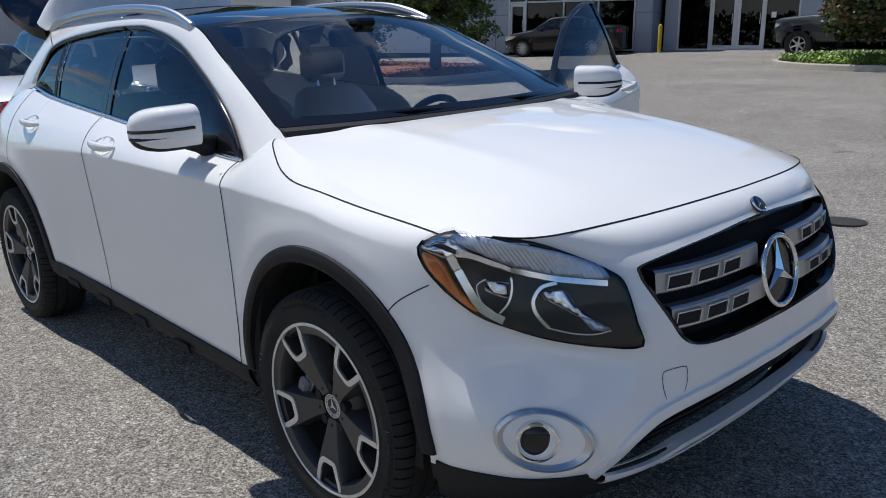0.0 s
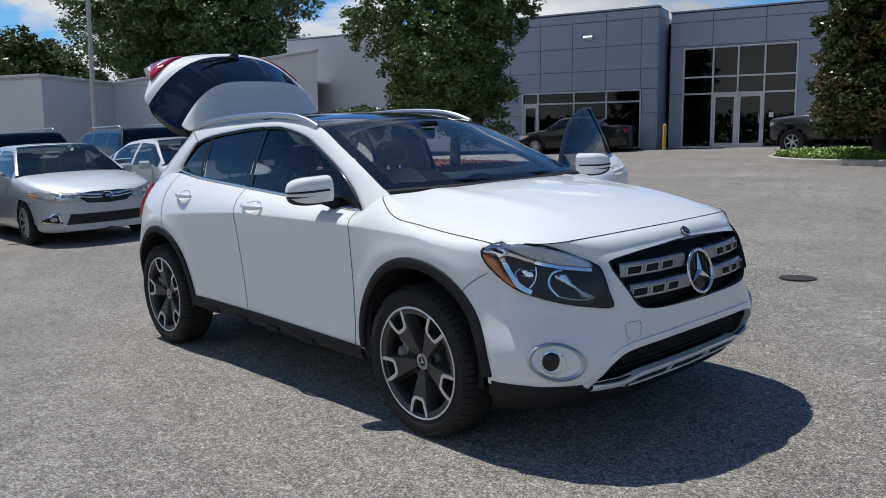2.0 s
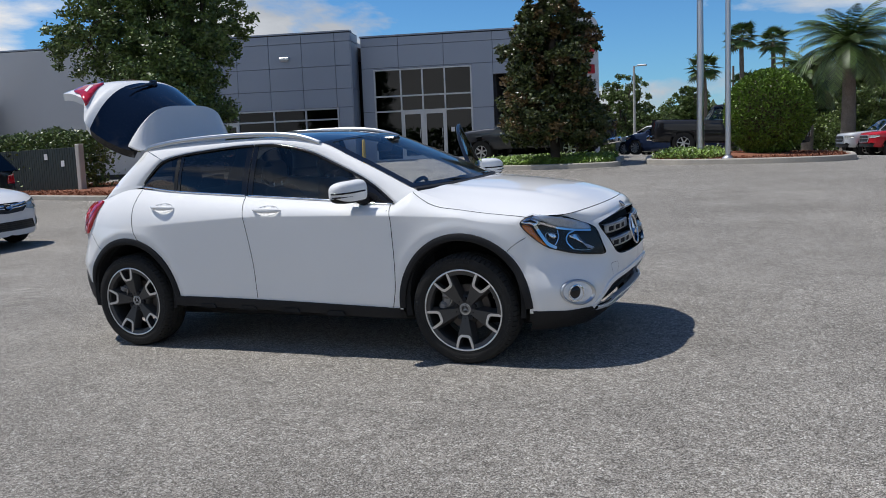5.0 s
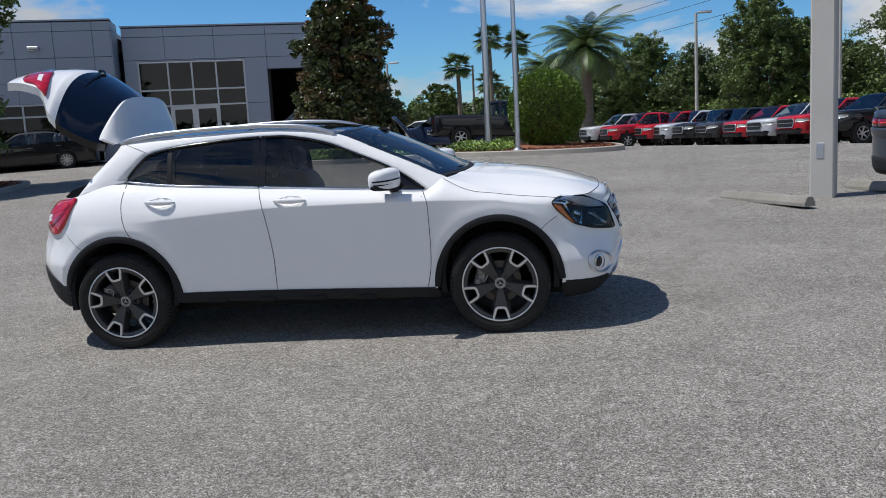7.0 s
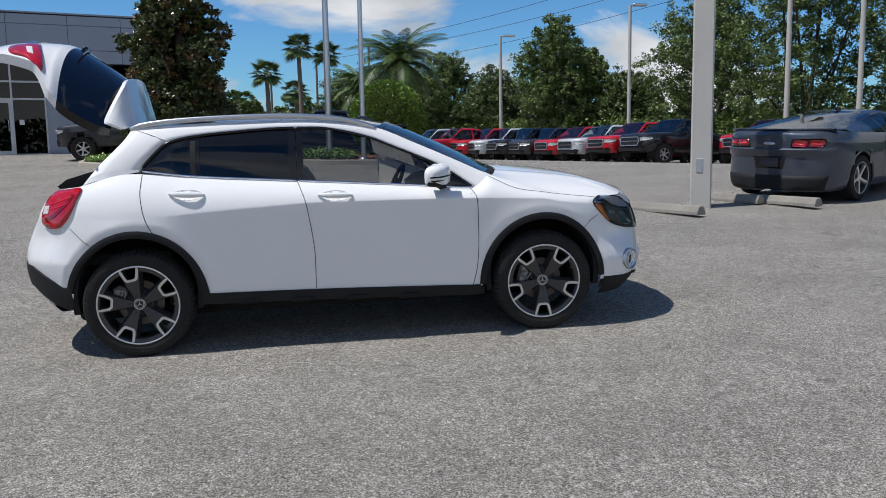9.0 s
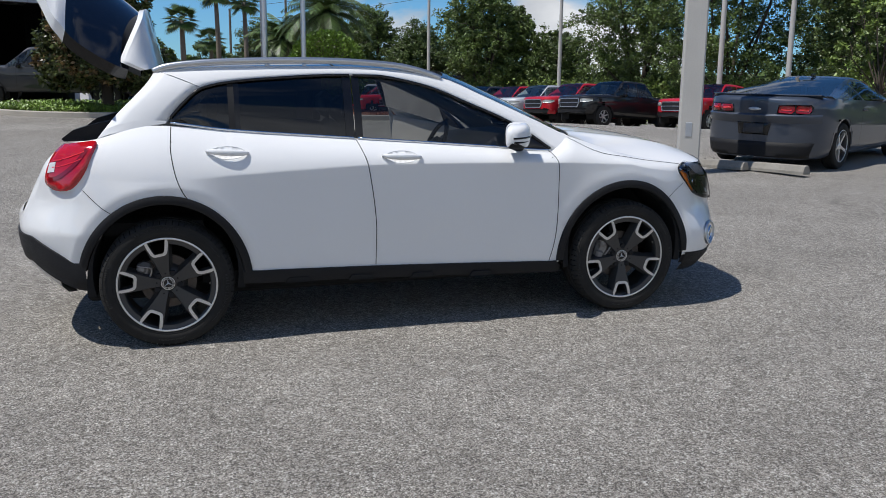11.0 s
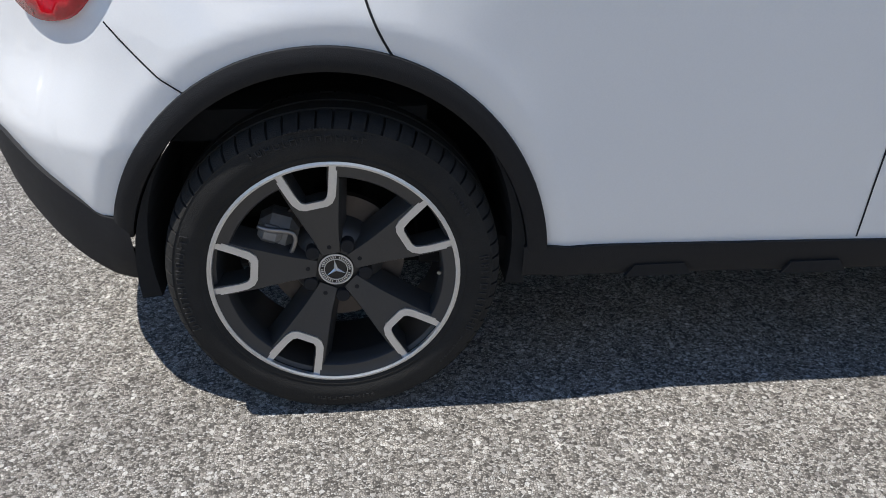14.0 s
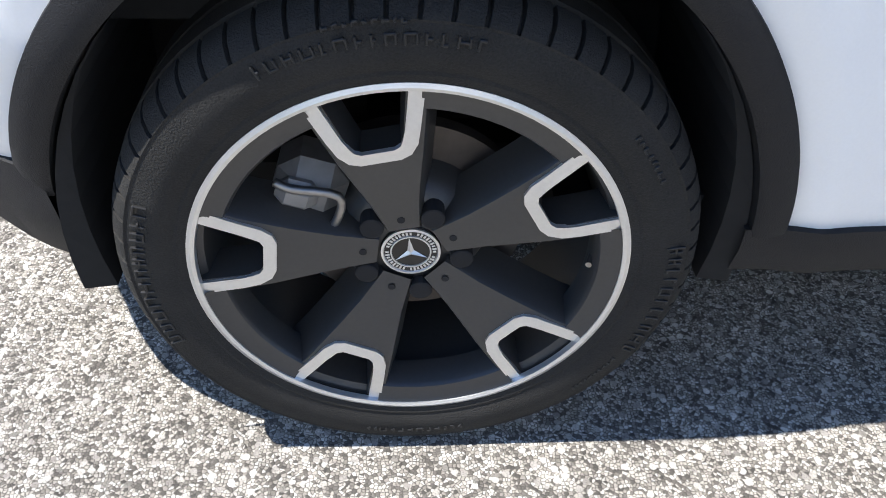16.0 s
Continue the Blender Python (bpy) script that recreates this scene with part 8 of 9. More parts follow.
# ---- parked vehicles ----
def parked(x, y, heading):
    """A pose on the sloping lot: x, y under the front axle, heading in degrees."""
    e = 1.2
    c, s = math.cos(radians(heading)), math.sin(radians(heading))
    back, side = 2.7, 1.5
    z0 = ground(x, y)
    fx = (z0 - ground(x - back * c, y - back * s)) / back
    fy = (ground(x - side * s / 2, y + side * c / 2) - ground(x + side * s / 2, y - side * c / 2)) / side
    ax = Vector((c, s, fx)).normalized()
    az = ax.cross(Vector((-s, c, fy)).normalized()).normalized()
    ay = az.cross(ax)
    return Matrix(((ax.x, ay.x, az.x, x), (ax.y, ay.y, az.y, y), (ax.z, ay.z, az.z, z0), (0, 0, 0, 1)))


SEDAN = dict(half=0.905, wb=2.776, fo=0.97, ro=1.06, R=0.33, rim=0.225, zb=0.19, top=[(-3.83, 0.98), (-3.5, 1.06), (-3.0, 1.07), (-0.45, 1.0), (0.3, 0.905), (0.66, 0.82), (0.86, 0.75), (0.97, 0.675)], belt=[(-3.1, 1.04), (-1.5, 0.98), (-0.4, 0.93)], cowl=-0.42, rf=-1.15, rr=-2.35, deck=-3.15, roof=1.465, wr=0.60, spokes=10)
SUV = dict(half=0.96, wb=2.85, fo=0.95, ro=1.0, R=0.37, rim=0.24, zb=0.24, top=[(-3.85, 1.12), (-3.5, 1.14), (-0.5, 1.13), (0.3, 1.07), (0.75, 0.99), (0.95, 0.90)], belt=[(-3.7, 1.12), (-1.5, 1.08), (-0.5, 1.06)], cowl=-0.5, rf=-1.15, rr=-3.35, deck=-3.78, roof=1.73, wr=0.68, spokes=6)
TRUCK = dict(half=0.945, wb=3.24, fo=0.93, ro=1.2, R=0.40, rim=0.225, zb=0.46, top=[(-4.44, 1.24), (-2.7, 1.24), (-0.5, 1.22), (0.4, 1.16), (0.8, 1.10), (0.93, 1.02)], belt=[(-2.7, 1.20), (-1.5, 1.16), (-0.5, 1.13)], cowl=-0.5, rf=-1.15, rr=-2.25, deck=-2.55, roof=1.79, wr=0.66, spokes=6)
COUPE = dict(half=0.945, wb=2.81, fo=0.94, ro=1.03, R=0.345, rim=0.245, zb=0.18, top=[(-3.84, 1.03), (-3.6, 1.075), (-3.1, 1.06), (-0.6, 0.96), (0.3, 0.87), (0.75, 0.78), (0.94, 0.70)], belt=[(-3.2, 1.05), (-2.2, 1.00), (-0.5, 0.92)], cowl=-0.55, rf=-1.25, rr=-1.85, deck=-3.22, roof=1.345, wr=0.55, spokes=5)
P_HEADLENS = material("clear_lamp_lens", (0.50, 0.51, 0.48), 0.16, metal=0.3, vary=0.6, scale=14, fine=90, coat=1.0)
P_GRILLE = material("dark_car_grille", (0.015, 0.015, 0.016), 0.45, vary=0.3)
P_CARGLASS = glass("car_window_glass", (0.62, 0.70, 0.70))


def vehicle(name, label, spec, at, body_mat, front="sedan", rear="sedan", wheel_mat=None, near=True):
    S = spec
    pane_mat = P_TINT2 if front == "suv" else P_CARGLASS
    car = thing(name, label, "truck" if front == "truck" else "car", at)
    xf, xr = S["fo"], -(S["wb"] + S["ro"])
    H, zb = S["half"], S["zb"]
    top, belt = spline(S["top"]), spline(S["belt"])
    arch = S["R"] + 0.055

    RN, PN, QN = (1.05, 2.7, 2.6) if front == "sedan" else (0.75, 3.2, 3.0)

    def wfac(x):
        # plan rounding of nose and tail
        f = 1.0
        if x > xf - RN:
            f = (1 - ((x - xf + RN) / RN) ** PN * 0.995) ** (1 / QN) if x < xf else 0.1
        rd = 1.0 if front == "coupe" else 0.55
        if x < xr + rd:
            f = min(f, (1 - ((xr + rd - x) / rd) ** 3.4 * 0.995) ** (1 / (2.6 if front == "coupe" else 3.2)) if x > xr else 0.1)
        return f

    N = 84 if near else 44
    xs = [xr + (xf - xr) * (0.5 - 0.5 * math.cos(math.pi * i / N)) for i in range(N + 1)]
    # cross-sections: from the sill up the flank and over the deck to the middle
    rows = []
    for x in xs:
        w = H * wfac(x)
        t = top(x)
        sh = min(t - 0.035, belt(x) - 0.02 if S["deck"] < x < S["cowl"] else t - 0.05)
        nose = max(0, (x - xf + 0.5) / 0.5) ** 2
        b = zb + 0.03 * nose
        e = 0.97 if x < S["cowl"] and x > S["deck"] else 0.93
        pts = [(w * 0.88, b), (w * 0.955, b + 0.05), (w * 0.985, b + 0.16), (w * 0.995, b + (sh - b) * 0.45), (w, b + (sh - b) * 0.68), (w * 0.992, b + (sh - b) * 0.86), (w * 0.975, sh), (w * e, sh + (t - sh) * 0.6), (w * 0.80, t + 0.006), (w * 0.5, t + 0.020), (w * 0.2, t + 0.026), (0, t + 0.027)]
        rows.append([(x, y, z) for y, z in pts])
    # close both ends inwards
    for k, i in ((0, 0), (-1, -1)):
        x, zt = xs[i], top(xs[i])
        zm = (zb + zt) / 2
        cap = [(x + (0.012 if i else -0.012), 0.0, zm + (z - zm) * 0.9) for _, y, z in rows[i]]
        rows = [cap] + rows if i == 0 else rows + [cap]
    full = Shape().grid(rows)
    fs = []
    for f in full.f:
        c = sum((Vector(full.v[i]) for i in f), Vector()) / 4
        wheel = any((c.x - wx) ** 2 + (c.z - S["R"]) ** 2 < arch ** 2 for wx in (0, -S["wb"]))
        if wheel and c.y > H * 0.6:
            continue
        if S["deck"] + 0.04 < c.x < S["cowl"] - 0.06 and c.z > belt(c.x) + 0.015 and front != "truck":
            continue
        if front == "truck" and c.x < S["deck"] - 0.12 and c.x > xr + 0.1 and c.z > top(c.x) - 0.02 and c.y < H * 0.86:
            continue
        fs.append(f)
    full.f = fs
    s = Shape()
    s.v, s.f = list(full.v), list(full.f)
    s.mirrored()
    part("body", s, body_mat, car, smooth=True, angle=55)
    skin = Skin(s)
    # wheel wells, floor
    for wx in (0, -S["wb"]):
        for sg in (-1, 1):
            lo = [[(wx + arch * math.cos(radians(a)), sg * y, S["R"] + arch * math.sin(radians(a))) for a in range(-15, 196, 10)] for y in (H * 0.965, H * 0.5)]
            g = Shape().grid(lo)
            g.f.append(tuple(range(len(lo[0]), 2 * len(lo[0]))))
            part("wheel_well", g, P_WELL, car)
            lip = []
            for r, off in ((arch - 0.006, -0.01), (arch + 0.0, 0.008), (arch + 0.03, 0.004)):
                row = []
                for a in range(0, 181, 8):
                    px_, pz_ = wx + r * math.cos(radians(a)), S["R"] + r * math.sin(radians(a))
                    row.append((px_, sg * (H * 0.99 * wfac(px_) + off), pz_))
                lip.append(row)
            part("arch_lip", Shape().grid(lip), P_CLAD if front == "truck" else body_mat, car, smooth=True)
            wheel_parts(car, (wx, sg * (H - 0.105), S["R"]), 20 + 31 * (wx < 0), sg, R=S["R"], rim=S["rim"], half=0.10, spokes=S["spokes"], style="plain", metal=wheel_mat)
    part("underbody", Shape().box(((xf + xr) / 2, 0, zb + 0.06), (xf - xr - 0.5, H * 1.3, 0.12)), P_WELL, car)
    # cabin
    cw, rf, rr, dk, zr, wr = S["cowl"], S["rf"], S["rr"], S["deck"], S["roof"], S["wr"]
    prof = spline([(dk, top(dk) + 0.02), (dk + (rr - dk) * 0.5, top(dk) + (zr - 0.04 - top(dk)) * 0.57), (rr, zr - 0.035), ((rr + rf) / 2, zr), (rf, zr - 0.03), (rf + (cw - rf) * 0.5, top(cw) + (zr - 0.03 - top(cw)) * 0.55), (cw, top(cw) + 0.02)])
    M = 56
    cab = []
    cx = [dk + (cw - dk) * i / M for i in range(M + 1)]
    for x in cx:
        zt = prof(x)
        zbelt = belt(x)
        u = max(0.0, min(1.0, (zt - zbelt) / (zr - zbelt)))
        wb_ = H * 0.955
        wt = wb_ + (wr - wb_) * u
        ring = []
        for v in (0, 0.25, 0.5, 0.75, 0.93):
            ring.append((x, wb_ + (wt - wb_) * v + 0.02 * math.sin(math.pi * v) * u, zbelt + (zt - 0.035 * u - zbelt) * v))
        for yf, dz in ((1.0, -0.028), (0.95, -0.006), (0.85, 0.004), (0.6, 0.014), (0.3, 0.019), (0, 0.02)):
            ring.append((x, wt * yf, zt + dz * u))
        cab.append(ring)
    g = Shape().grid(cab)
    n = len(cab[0])
    paint_f, glass_f, rearq = [], [], []
    pillars = {"sedan": (-1.72, -2.72), "suv": (-1.75, -2.75), "truck": (-1.75, -9), "coupe": (-1.95, -9)}[front if front in ("truck", "coupe", "suv") else "sedan"]
    for i in range(M):
        for k in range(n - 1):
            f = g.f[i * (n - 1) + k]
            x = (cx[i] + cx[i + 1]) / 2
            slope = abs(prof(x + 0.02) - prof(x - 0.02)) / 0.04
            up = k >= 5
            if up:
                glassy = (x > rf - 0.02 or x < rr + 0.05) and k >= 6
            else:
                zt = prof(x)
                glassy = k < 4 and (zt - belt(x)) > 0.16 and not any(abs(x - p) < 0.045 for p in pillars)
                if front == "coupe" and x < -2.35:
                    glassy = False
            (glass_f if glassy else paint_f).append(f)
    a = Shape()
    a.v, a.f = list(g.v), paint_f
    part("cabin_frame", a.mirrored(), body_mat, car, smooth=True, angle=50)
    sheets = {}
    for f in glass_f:
        c = sum((Vector(g.v[i]) for i in f), Vector()) / 4
        k = "side"
        if f[0] % n >= 6:
            k = "windscreen" if c.x > (rf + rr) / 2 else "rear_window"
        else:
            k = "window%d" % sum(c.x < p for p in pillars)
        sheets.setdefault(k, []).append(f)
    for k, fs in sheets.items():
        b = Shape()
        b.v, b.f = list(g.v), fs
        ref = ((cw + dk) / 2, 0, top(cw) - 0.1)
        if k[:6] == "window":
            part("window", b.outward(ref), pane_mat, car, "tinted window glass", smooth=True)
            b = Shape()
            b.v, b.f = [(x, -y, z) for x, y, z in g.v], fs
            part("window", b.outward(ref), pane_mat, car, "tinted window glass", smooth=True)
        else:
            part(k, b.mirrored().outward(ref), pane_mat, car, smooth=True)
    part("cabin_lining", Shape().box(((dk + cw) / 2, 0, top(cw) - 0.22), (cw - dk - 0.3, H * 1.7, 0.3)), P_DASH, car)
    for sx in (rf - 0.35, rf - 1.25) if front not in ("truck", "coupe") else (rf - 0.35,):
        for sg in (-1, 1):
            part("seat", Shape().box((sx, sg * 0.36, top(cw) - 0.02), (0.16, 0.46, 0.62), ch=0.06).box((sx - 0.03, sg * 0.36, top(cw) + min(0.36, zr - top(cw) - 0.19)), (0.1, 0.24, 0.14), ch=0.03), P_CREAM if name == "sedan" else P_DASH, car)
    # mirrors and handles
    for sg in (-1, 1):
        part("wing_mirror", Shape().box((cw - 0.38, sg * (H + 0.09), belt(cw) + 0.09), (0.12, 0.20, 0.14), ch=0.04).tube([(cw - 0.34, sg * (H - 0.06), belt(cw) + 0.03), (cw - 0.36, sg * (H + 0.03), belt(cw) + 0.06)], 0.03, 8), body_mat if front != "truck" else P_GLOSSBLACK, car, smooth=True, angle=40)
        for x in ((-1.55, -2.55) if front not in ("coupe",) else (-1.95,)):
            part("door_handle", Shape().box((x, sg * (H + 0.005), belt(x) - 0.13), (0.2, 0.03, 0.035), ch=0.012), body_mat, car)
        for x in ((cw - 0.28, -1.74, -2.62) if front != "coupe" else (cw - 0.2, -2.05)):
            part("shut_line", skin.ribbon([(x, sg * H, z) for z in (zb + 0.12, zb + 0.3, 0.8, belt(x) - 0.03)], (0, sg, 0), 0.008, 0.002), P_GAP, car)

    def front_patch(nm, pts, mat, off=0.006, lab="", both=True, n=(1, 0, 0)):
        at = lambda y: xf - RN + RN * max(0.0, (1 - min(1.0, abs(y) / H) ** QN) / 0.995) ** (1 / PN)
        for sg in ((-1, 1) if both else (1,)):
            part(nm, skin.drape([(at(y) if n[1] else xf, sg * y, z) for y, z in pts], (n[0], sg * n[1], n[2]), off, 0.04, 0.012), mat, car, lab, smooth=True)

    def rear_patch(nm, pts, mat, off=0.006, lab="", both=True, n=(-1, 0, 0)):
        for sg in ((-1, 1) if both else (1,)):
            part(nm, skin.drape([(xr, sg * y, z) for y, z in pts], (n[0], sg * n[1], n[2]), off, 0.05, 0.012), mat, car, lab, smooth=True)

    if front == "sedan":
        front_patch("headlight", [(0.36, 0.640), (0.52, 0.618), (0.72, 0.632), (0.85, 0.685), (0.89, 0.775), (0.87, 0.825), (0.74, 0.800), (0.56, 0.765), (0.40, 0.735)], P_HEADLENS, 0.010, "clear headlight lens", n=(0.75, 0.6, 0.1))
        front_patch("lamp_bowl", [(0.60 + 0.055 * math.cos(a), 0.692 + 0.045 * math.sin(a)) for a in [2 * math.pi * i / 12 for i in range(12)]], P_CHROME, 0.014, "bright lamp bowl", n=(0.75, 0.6, 0.1))
        front_patch("amber_corner", [(0.80, 0.70), (0.86, 0.72), (0.885, 0.77), (0.85, 0.755)], P_ORANGE, 0.014, "amber side marker", n=(0.6, 0.75, 0.1))
        front_patch("grille", [(-0.40, 0.735), (-0.36, 0.665), (-0.28, 0.605), (0, 0.590), (0.28, 0.605), (0.36, 0.665), (0.40, 0.735), (0.2, 0.752), (-0.2, 0.752)], P_GRILLE, 0.010, "dark upper grille", both=False)
        for zc_, hh in ((0.738, 0.010), (0.700, 0.007)):
            front_patch("grille_bar", [(-0.40, zc_ + hh), (-0.20, zc_ - 0.012), (0, zc_ - 0.022), (0.20, zc_ - 0.012), (0.40, zc_ + hh), (0.40, zc_ - hh), (0.2, zc_ - 0.026 - hh), (0, zc_ - 0.034 - hh), (-0.2, zc_ - 0.026 - hh), (-0.40, zc_ - hh)], P_CHROME, 0.018, "chrome grille bar", both=False)
        front_patch("emblem", [(0.075 * math.cos(a), 0.690 + 0.048 * math.sin(a)) for a in [2 * math.pi * i / 16 for i in range(16)]], P_CHROME, 0.024, "oval chrome emblem", both=False)
        front_patch("emblem_field", [(0.052 * math.cos(a), 0.690 + 0.030 * math.sin(a)) for a in [2 * math.pi * i / 14 for i in range(14)]], P_GRILLE, 0.0265, "dark emblem field", both=False)
        front_patch("lower_intake", [(-0.50, 0.455), (-0.56, 0.31), (0.56, 0.31), (0.50, 0.455)], P_GRILLE, 0.006, "dark lower intake", both=False)
        for zc_ in (0.35, 0.385, 0.42):
            front_patch("intake_slat", [(-0.50, zc_ - 0.005), (0.50, zc_ - 0.005), (0.50, zc_ + 0.005), (-0.50, zc_ + 0.005)], P_CLAD, 0.012, "", both=False)
        front_patch("fog_lamp", [(0.60, 0.325), (0.80, 0.335), (0.82, 0.36), (0.68, 0.49), (0.62, 0.48)], P_CHROME, 0.006, "bright fog lamp surround", n=(0.8, 0.55, 0))
        front_patch("fog_recess", [(0.635, 0.345), (0.77, 0.352), (0.785, 0.365), (0.68, 0.462), (0.645, 0.455)], P_GLOSSBLACK, 0.010, "", n=(0.8, 0.55, 0))
        front_patch("fog_lens", [(0.69 + 0.040 * math.cos(a), 0.39 + 0.032 * math.sin(a)) for a in [2 * math.pi * i / 12 for i in range(12)]], P_HEADLENS, 0.014, "fog lamp lens", n=(0.8, 0.55, 0))
    elif front == "truck":
        front_patch("grille", [(-0.46, 1.00), (-0.52, 0.86), (-0.44, 0.70), (0.44, 0.70), (0.52, 0.86), (0.46, 1.00)], P_GRILLE, 0.012, "dark trapezoid grille", both=False)
        for loop2 in ([(-0.47, 1.015), (-0.45, 0.985), (0.45, 0.985), (0.47, 1.015)], [(-0.45, 0.715), (-0.47, 0.685), (0.47, 0.685), (0.45, 0.715)], [(-0.50, 0.86), (-0.46, 0.99), (-0.485, 1.0), (-0.535, 0.86), (-0.465, 0.69), (-0.43, 0.70)], [(0.50, 0.86), (0.46, 0.99), (0.485, 1.0), (0.535, 0.86), (0.465, 0.69), (0.43, 0.70)], [(-0.48, 0.865), (-0.48, 0.845), (0.48, 0.845), (0.48, 0.865)]):
            front_patch("grille_frame", loop2, P_SILVER, 0.024, "bright grille frame", both=False)
        front_patch("headlight", [(0.56, 0.87), (0.80, 0.88), (0.90, 0.93), (0.90, 1.0), (0.66, 1.005), (0.55, 0.985)], P_HEADLENS, 0.012, "clear headlight lens", n=(0.8, 0.6, 0))
        front_patch("lower_bumper", [(-0.80, 0.64), (-0.72, 0.48), (0.72, 0.48), (0.80, 0.64)], P_CLAD, 0.02, "dark lower bumper", both=False)
        front_patch("fog_lamp", [(0.60, 0.60), (0.74, 0.60), (0.74, 0.67), (0.60, 0.67)], P_GLOSSBLACK, 0.014, "dark fog lamp recess", n=(0.8, 0.6, 0))
        # pickup bed
        x0, x1, zt = xr + 0.10, dk - 0.12, top(xr + 0.3)
        part("bed", Shape().box(((x0 + x1) / 2, 0, 0.72), (x1 - x0, H * 1.66, 0.04)).box((x1 + 0.02, 0, 0.98), (0.05, H * 1.7, 0.56)).box((x0 - 0.03, 0, 0.97), (0.05, H * 1.7, 0.56)).box(((x0 + x1) / 2, H * 0.85, 0.97), (x1 - x0, 0.04, 0.56)).box(((x0 + x1) / 2, -H * 0.85, 0.97), (x1 - x0, 0.04, 0.56)), P_CLAD, car, "black pickup bed liner")
    elif front == "suv":
        front_patch("grille", [(-0.40, 0.86), (-0.44, 0.70), (0.44, 0.70), (0.40, 0.86)], P_GRILLE, 0.010, "dark grille", both=False)
        front_patch("headlight", [(0.48, 0.76), (0.82, 0.80), (0.86, 0.88), (0.50, 0.87)], P_HEADLENS, 0.010, "clear headlight lens", n=(0.85, 0.5, 0))
        for sg in (-1, 1):
            part("roof_rail", Shape().tube([(rf - 0.2, sg * wr * 0.92, zr), (rf - 0.35, sg * wr * 0.92, zr + 0.055), (rr + 0.25, sg * wr * 0.92, zr + 0.055), (rr + 0.1, sg * wr * 0.92, zr - 0.01)], 0.02, 8), P_SILVER, car, smooth=True)
    else:
        front_patch("grille", [(-0.7, 0.62), (-0.66, 0.54), (0.66, 0.54), (0.7, 0.62)], P_GRILLE, 0.010, "dark slim grille", both=False)
    if rear == "coupe":
        rear_patch("lamp_surround", [(0.33, 0.835), (0.60, 0.815), (0.86, 0.85), (0.90, 0.93), (0.86, 0.965), (0.60, 0.965), (0.35, 0.955)], P_GLOSSBLACK, 0.010, "dark tail light surround", n=(-0.85, 0.5, 0))
        for y0 in (0.36, 0.62):
            rear_patch("tail_light", [(y0, 0.85), (y0 + 0.20, 0.84), (y0 + 0.245, 0.89), (y0 + 0.23, 0.945), (y0 + 0.02, 0.95), (y0 - 0.01, 0.90)], P_REDDARK, 0.018, "dark red tail light", n=(-0.85, 0.5, 0))
            rear_patch("lamp_core", [(y0 + 0.03, 0.885), (y0 + 0.19, 0.88), (y0 + 0.20, 0.905), (y0 + 0.03, 0.91)], P_REDPALE, 0.022, "bright red lamp core", n=(-0.85, 0.5, 0))
        ledge = []
        for i in range(31):
            y = -0.86 + 1.72 * i / 30
            hit, _ = skin.cast((xr - 0.1, y, 0.80), (-1, 0, 0))
            ledge.append([(hit.x + 0.02, y, 0.835), (hit.x - 0.035, y, 0.818), (hit.x - 0.045, y, 0.805), (hit.x - 0.03, y, 0.74), (hit.x + 0.02, y, 0.66)])
        part("bumper_ledge", Shape().grid(ledge), body_mat, car, "broad painted bumper ledge", smooth=True, angle=40)
        rear_patch("diffuser", [(-0.80, 0.42), (-0.74, 0.20), (0.74, 0.20), (0.80, 0.42)], P_CLAD, 0.012, "black rear diffuser", both=False)
        rear_patch("plate_recess", [(-0.26, 0.72), (-0.22, 0.52), (0.22, 0.52), (0.26, 0.72)], P_GLOSSBLACK, 0.006, "dark plate recess", both=False)
        rear_patch("number_plate", [(-0.15, 0.68), (-0.15, 0.54), (0.15, 0.54), (0.15, 0.68)], P_DASH, 0.016, "dark number plate", both=False)
        rear_patch("emblem", [(-0.09, 0.885), (-0.03, 0.87), (0.03, 0.87), (0.09, 0.885), (0.09, 0.905), (0.03, 0.92), (-0.03, 0.92), (-0.09, 0.905)], P_SILVER, 0.016, "small bright emblem", both=False)
        rows = []
        for i in range(21):
            y = -0.82 + 1.64 * i / 20
            x = xr + 0.14 + 0.22 * (abs(y) / 0.82) ** 2.5
            rows.append([(x + 0.10, y, 1.070), (x + 0.02, y, 1.10), (x - 0.03, y, 1.112), (x - 0.035, y, 1.098), (x + 0.03, y, 1.055)])
        part("spoiler", Shape().grid(rows), body_mat, car, smooth=True, angle=40)
        part("antenna_fin", Shape().box((rr + 0.16, 0, zr + 0.03), (0.17, 0.03, 0.05), ch=0.012), P_GLOSSBLACK, car)
    elif rear == "truck":
        rear_patch("tail_light", [(0.74, 0.82), (0.90, 0.82), (0.91, 1.14), (0.74, 1.14)], P_RED, 0.012, "red tail light", n=(-0.85, 0.5, 0))
        part("rear_bumper", Shape().box((xr - 0.05, 0, 0.58), (0.14, H * 1.85, 0.18), ch=0.04), P_CHROME, car, "chrome rear bumper")
        rear_patch("number_plate", [(-0.15, 0.70), (-0.15, 0.56), (0.15, 0.56), (0.15, 0.70)], P_PALEPLATE, 0.16, "plain number plate", both=False)
    elif rear == "suv":
        rear_patch("tail_light", [(0.56, 0.86), (0.86, 0.84), (0.90, 0.92), (0.88, 1.08), (0.62, 1.04)], P_RED, 0.012, "red tail light", n=(-0.8, 0.6, 0))
        rear_patch("number_plate", [(-0.15, 0.82), (-0.15, 0.68), (0.15, 0.68), (0.15, 0.82)], P_PALEPLATE, 0.012, "plain number plate", both=False)
    else:
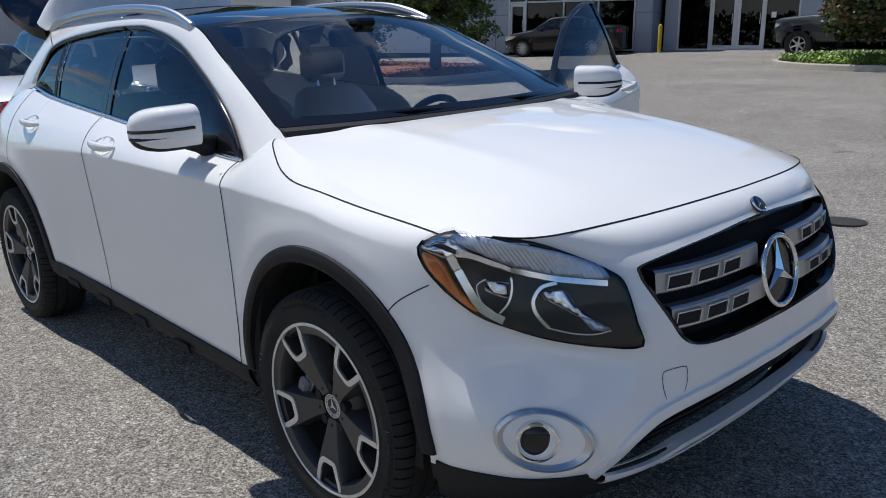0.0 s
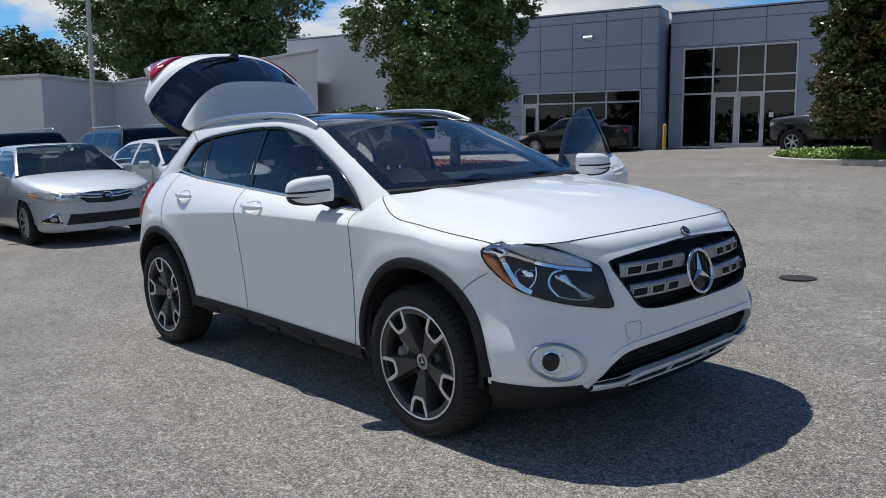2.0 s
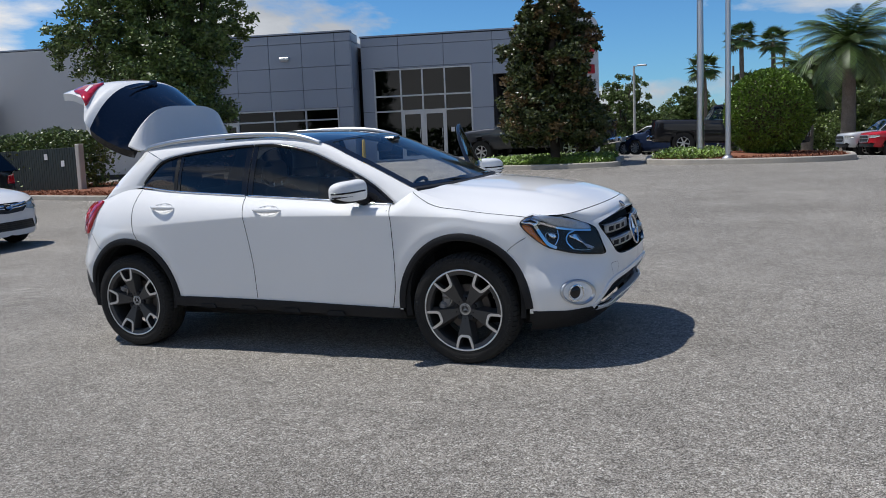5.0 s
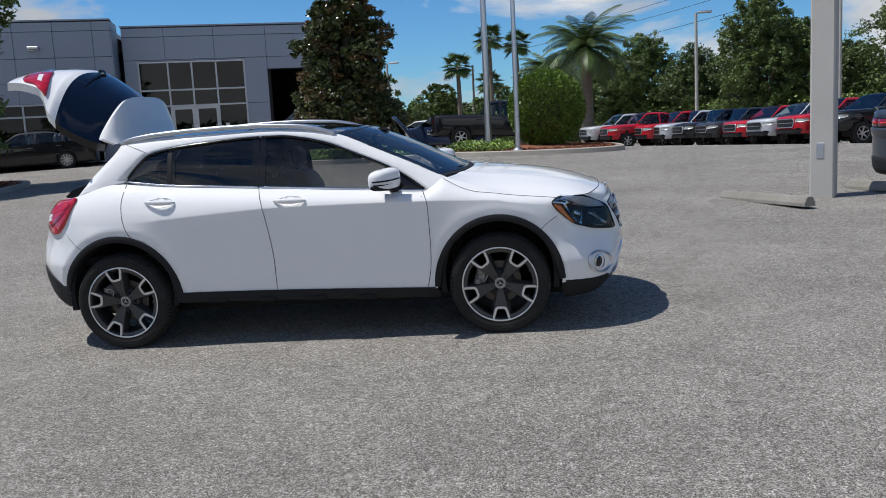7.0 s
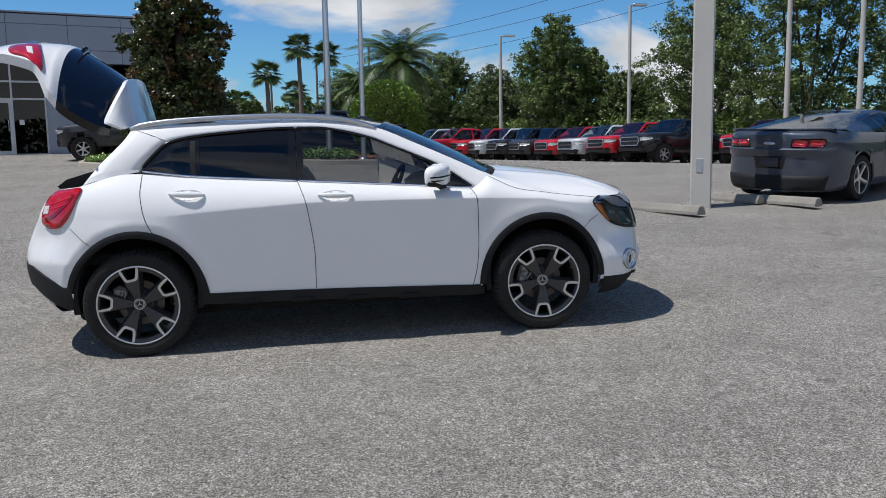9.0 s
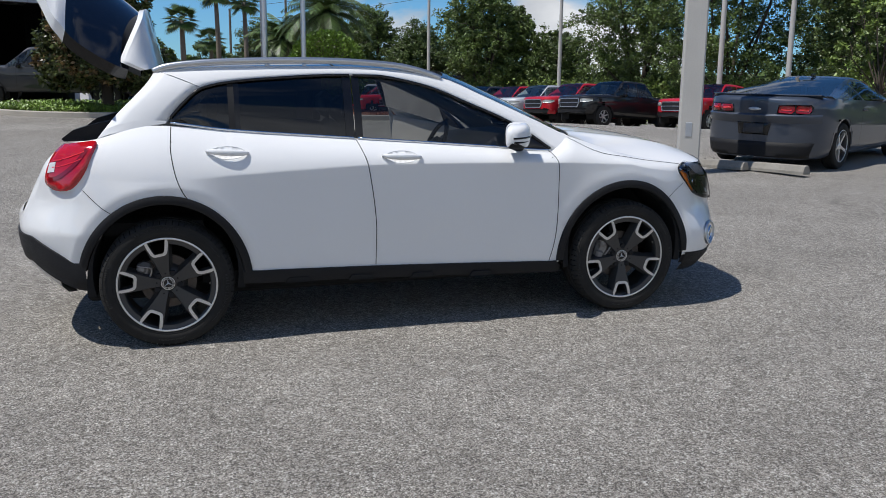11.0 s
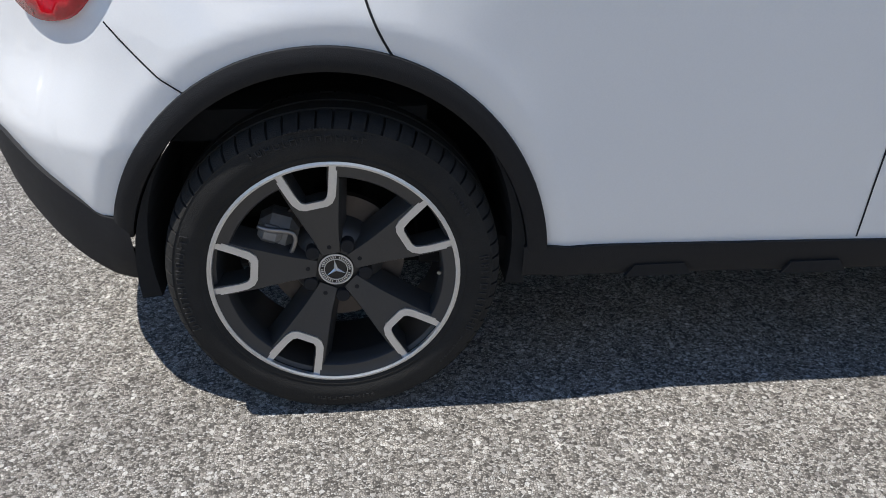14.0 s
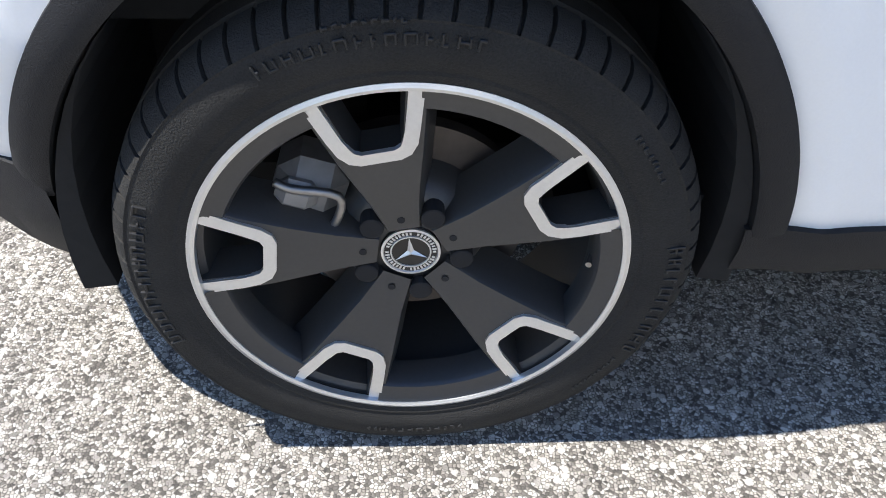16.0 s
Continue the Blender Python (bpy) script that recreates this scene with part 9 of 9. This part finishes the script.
        rear_patch("tail_light", [(0.50, 0.80), (0.84, 0.80), (0.86, 0.93), (0.52, 0.95)], P_RED, 0.012, "red tail light", n=(-0.85, 0.5, 0))
    return car


C_SILVER = paint("silver_car_paint", (0.56, 0.58, 0.60), 0.30)
C_WHITE2 = paint("plain_white_car_paint", (0.72, 0.72, 0.71))
C_BLACK = paint("black_car_paint", (0.012, 0.012, 0.014))
C_DARKGREY = paint("dark_grey_car_paint", (0.045, 0.048, 0.055), 0.4)
C_GREY = paint("steel_grey_car_paint", (0.060, 0.072, 0.095), 0.5)
C_RED = paint("red_car_paint", (0.50, 0.014, 0.026), 0.1)
C_BLUE = paint("dark_blue_car_paint", (0.02, 0.035, 0.08), 0.3)

vehicle("sedan", "silver sedan with chrome grille bars parked beside a white sedan", SEDAN, parked(-8.93, 1.16, 0), C_SILVER)
vehicle("sedan", "white sedan with bright wheels parked beside a silver sedan", SEDAN, parked(-9.55, 3.72, 0), C_WHITE2)
vehicle("sedan", "black sedan parked beside a silver sedan", SEDAN, parked(-9.2, -1.65, 0), C_BLACK)
for i, y in enumerate((-1.0, 1.7, 4.4, 7.1)):
    vehicle("sport_utility", "black sport utility vehicle with roof rails, parked tail out", SUV, parked(-16.8 - 0.2 * i, y, 180), C_BLACK if i % 2 else C_DARKGREY, "suv", "suv", near=False)
vehicle("coupe", "steel grey sports coupe with red tail lights", COUPE, parked(10.0, 7.08, 30), C_GREY, "coupe", "coupe")
ROW = [(5.31, 36.46, C_SILVER), (6.21, 34.86, C_RED), (7.73, 34.12, C_RED), (8.44, 33.38, C_SILVER), (9.26, 32.18, C_BLACK), (10.04, 30.97, C_DARKGREY), (10.86, 29.29, C_RED), (11.26, 27.08, C_SILVER), (11.62, 24.42, C_RED), (12.07, 22.1, C_BLACK)]
NAMES = {C_RED.name: "red", C_SILVER.name: "silver", C_BLACK.name: "black", C_DARKGREY.name: "dark grey"}
for x, y, c in ROW:
    t = vehicle("pickup_truck", NAMES[c.name] + " pickup truck parked in a long row", TRUCK, parked(x, y, 197) @ Matrix.Scale(0.97, 4), c, "truck", "truck", near=False)
    tagged(t, group="trucks in the far row")
vehicle("pickup_truck", "red pickup truck parked near the tree line", TRUCK, parked(15.0, 20.1, 201) @ Matrix.Scale(0.97, 4), C_RED, "truck", "truck")
vehicle("pickup_truck", "dark grey pickup truck parked behind the magnolia", TRUCK, parked(-7.27, 22.4, 178), C_DARKGREY, "truck", "truck")
vehicle("pickup_truck", "black pickup truck parked behind the flagpoles", TRUCK, parked(2.3, 26.0, 2), C_BLACK, "truck", "truck", near=False)
vehicle("sedan", "dark blue sedan parked beyond the island", SEDAN, parked(-3.4, 32.0, 150), C_BLUE, near=False)
vehicle("sedan", "white sedan parked beyond the island", SEDAN, parked(-4.6, 35.5, 150), C_WHITE2, near=False)
vehicle("sedan", "dark sedan parked before the showroom window", SEDAN, parked(-18.9, 23.4, 200), C_BLACK, near=False)
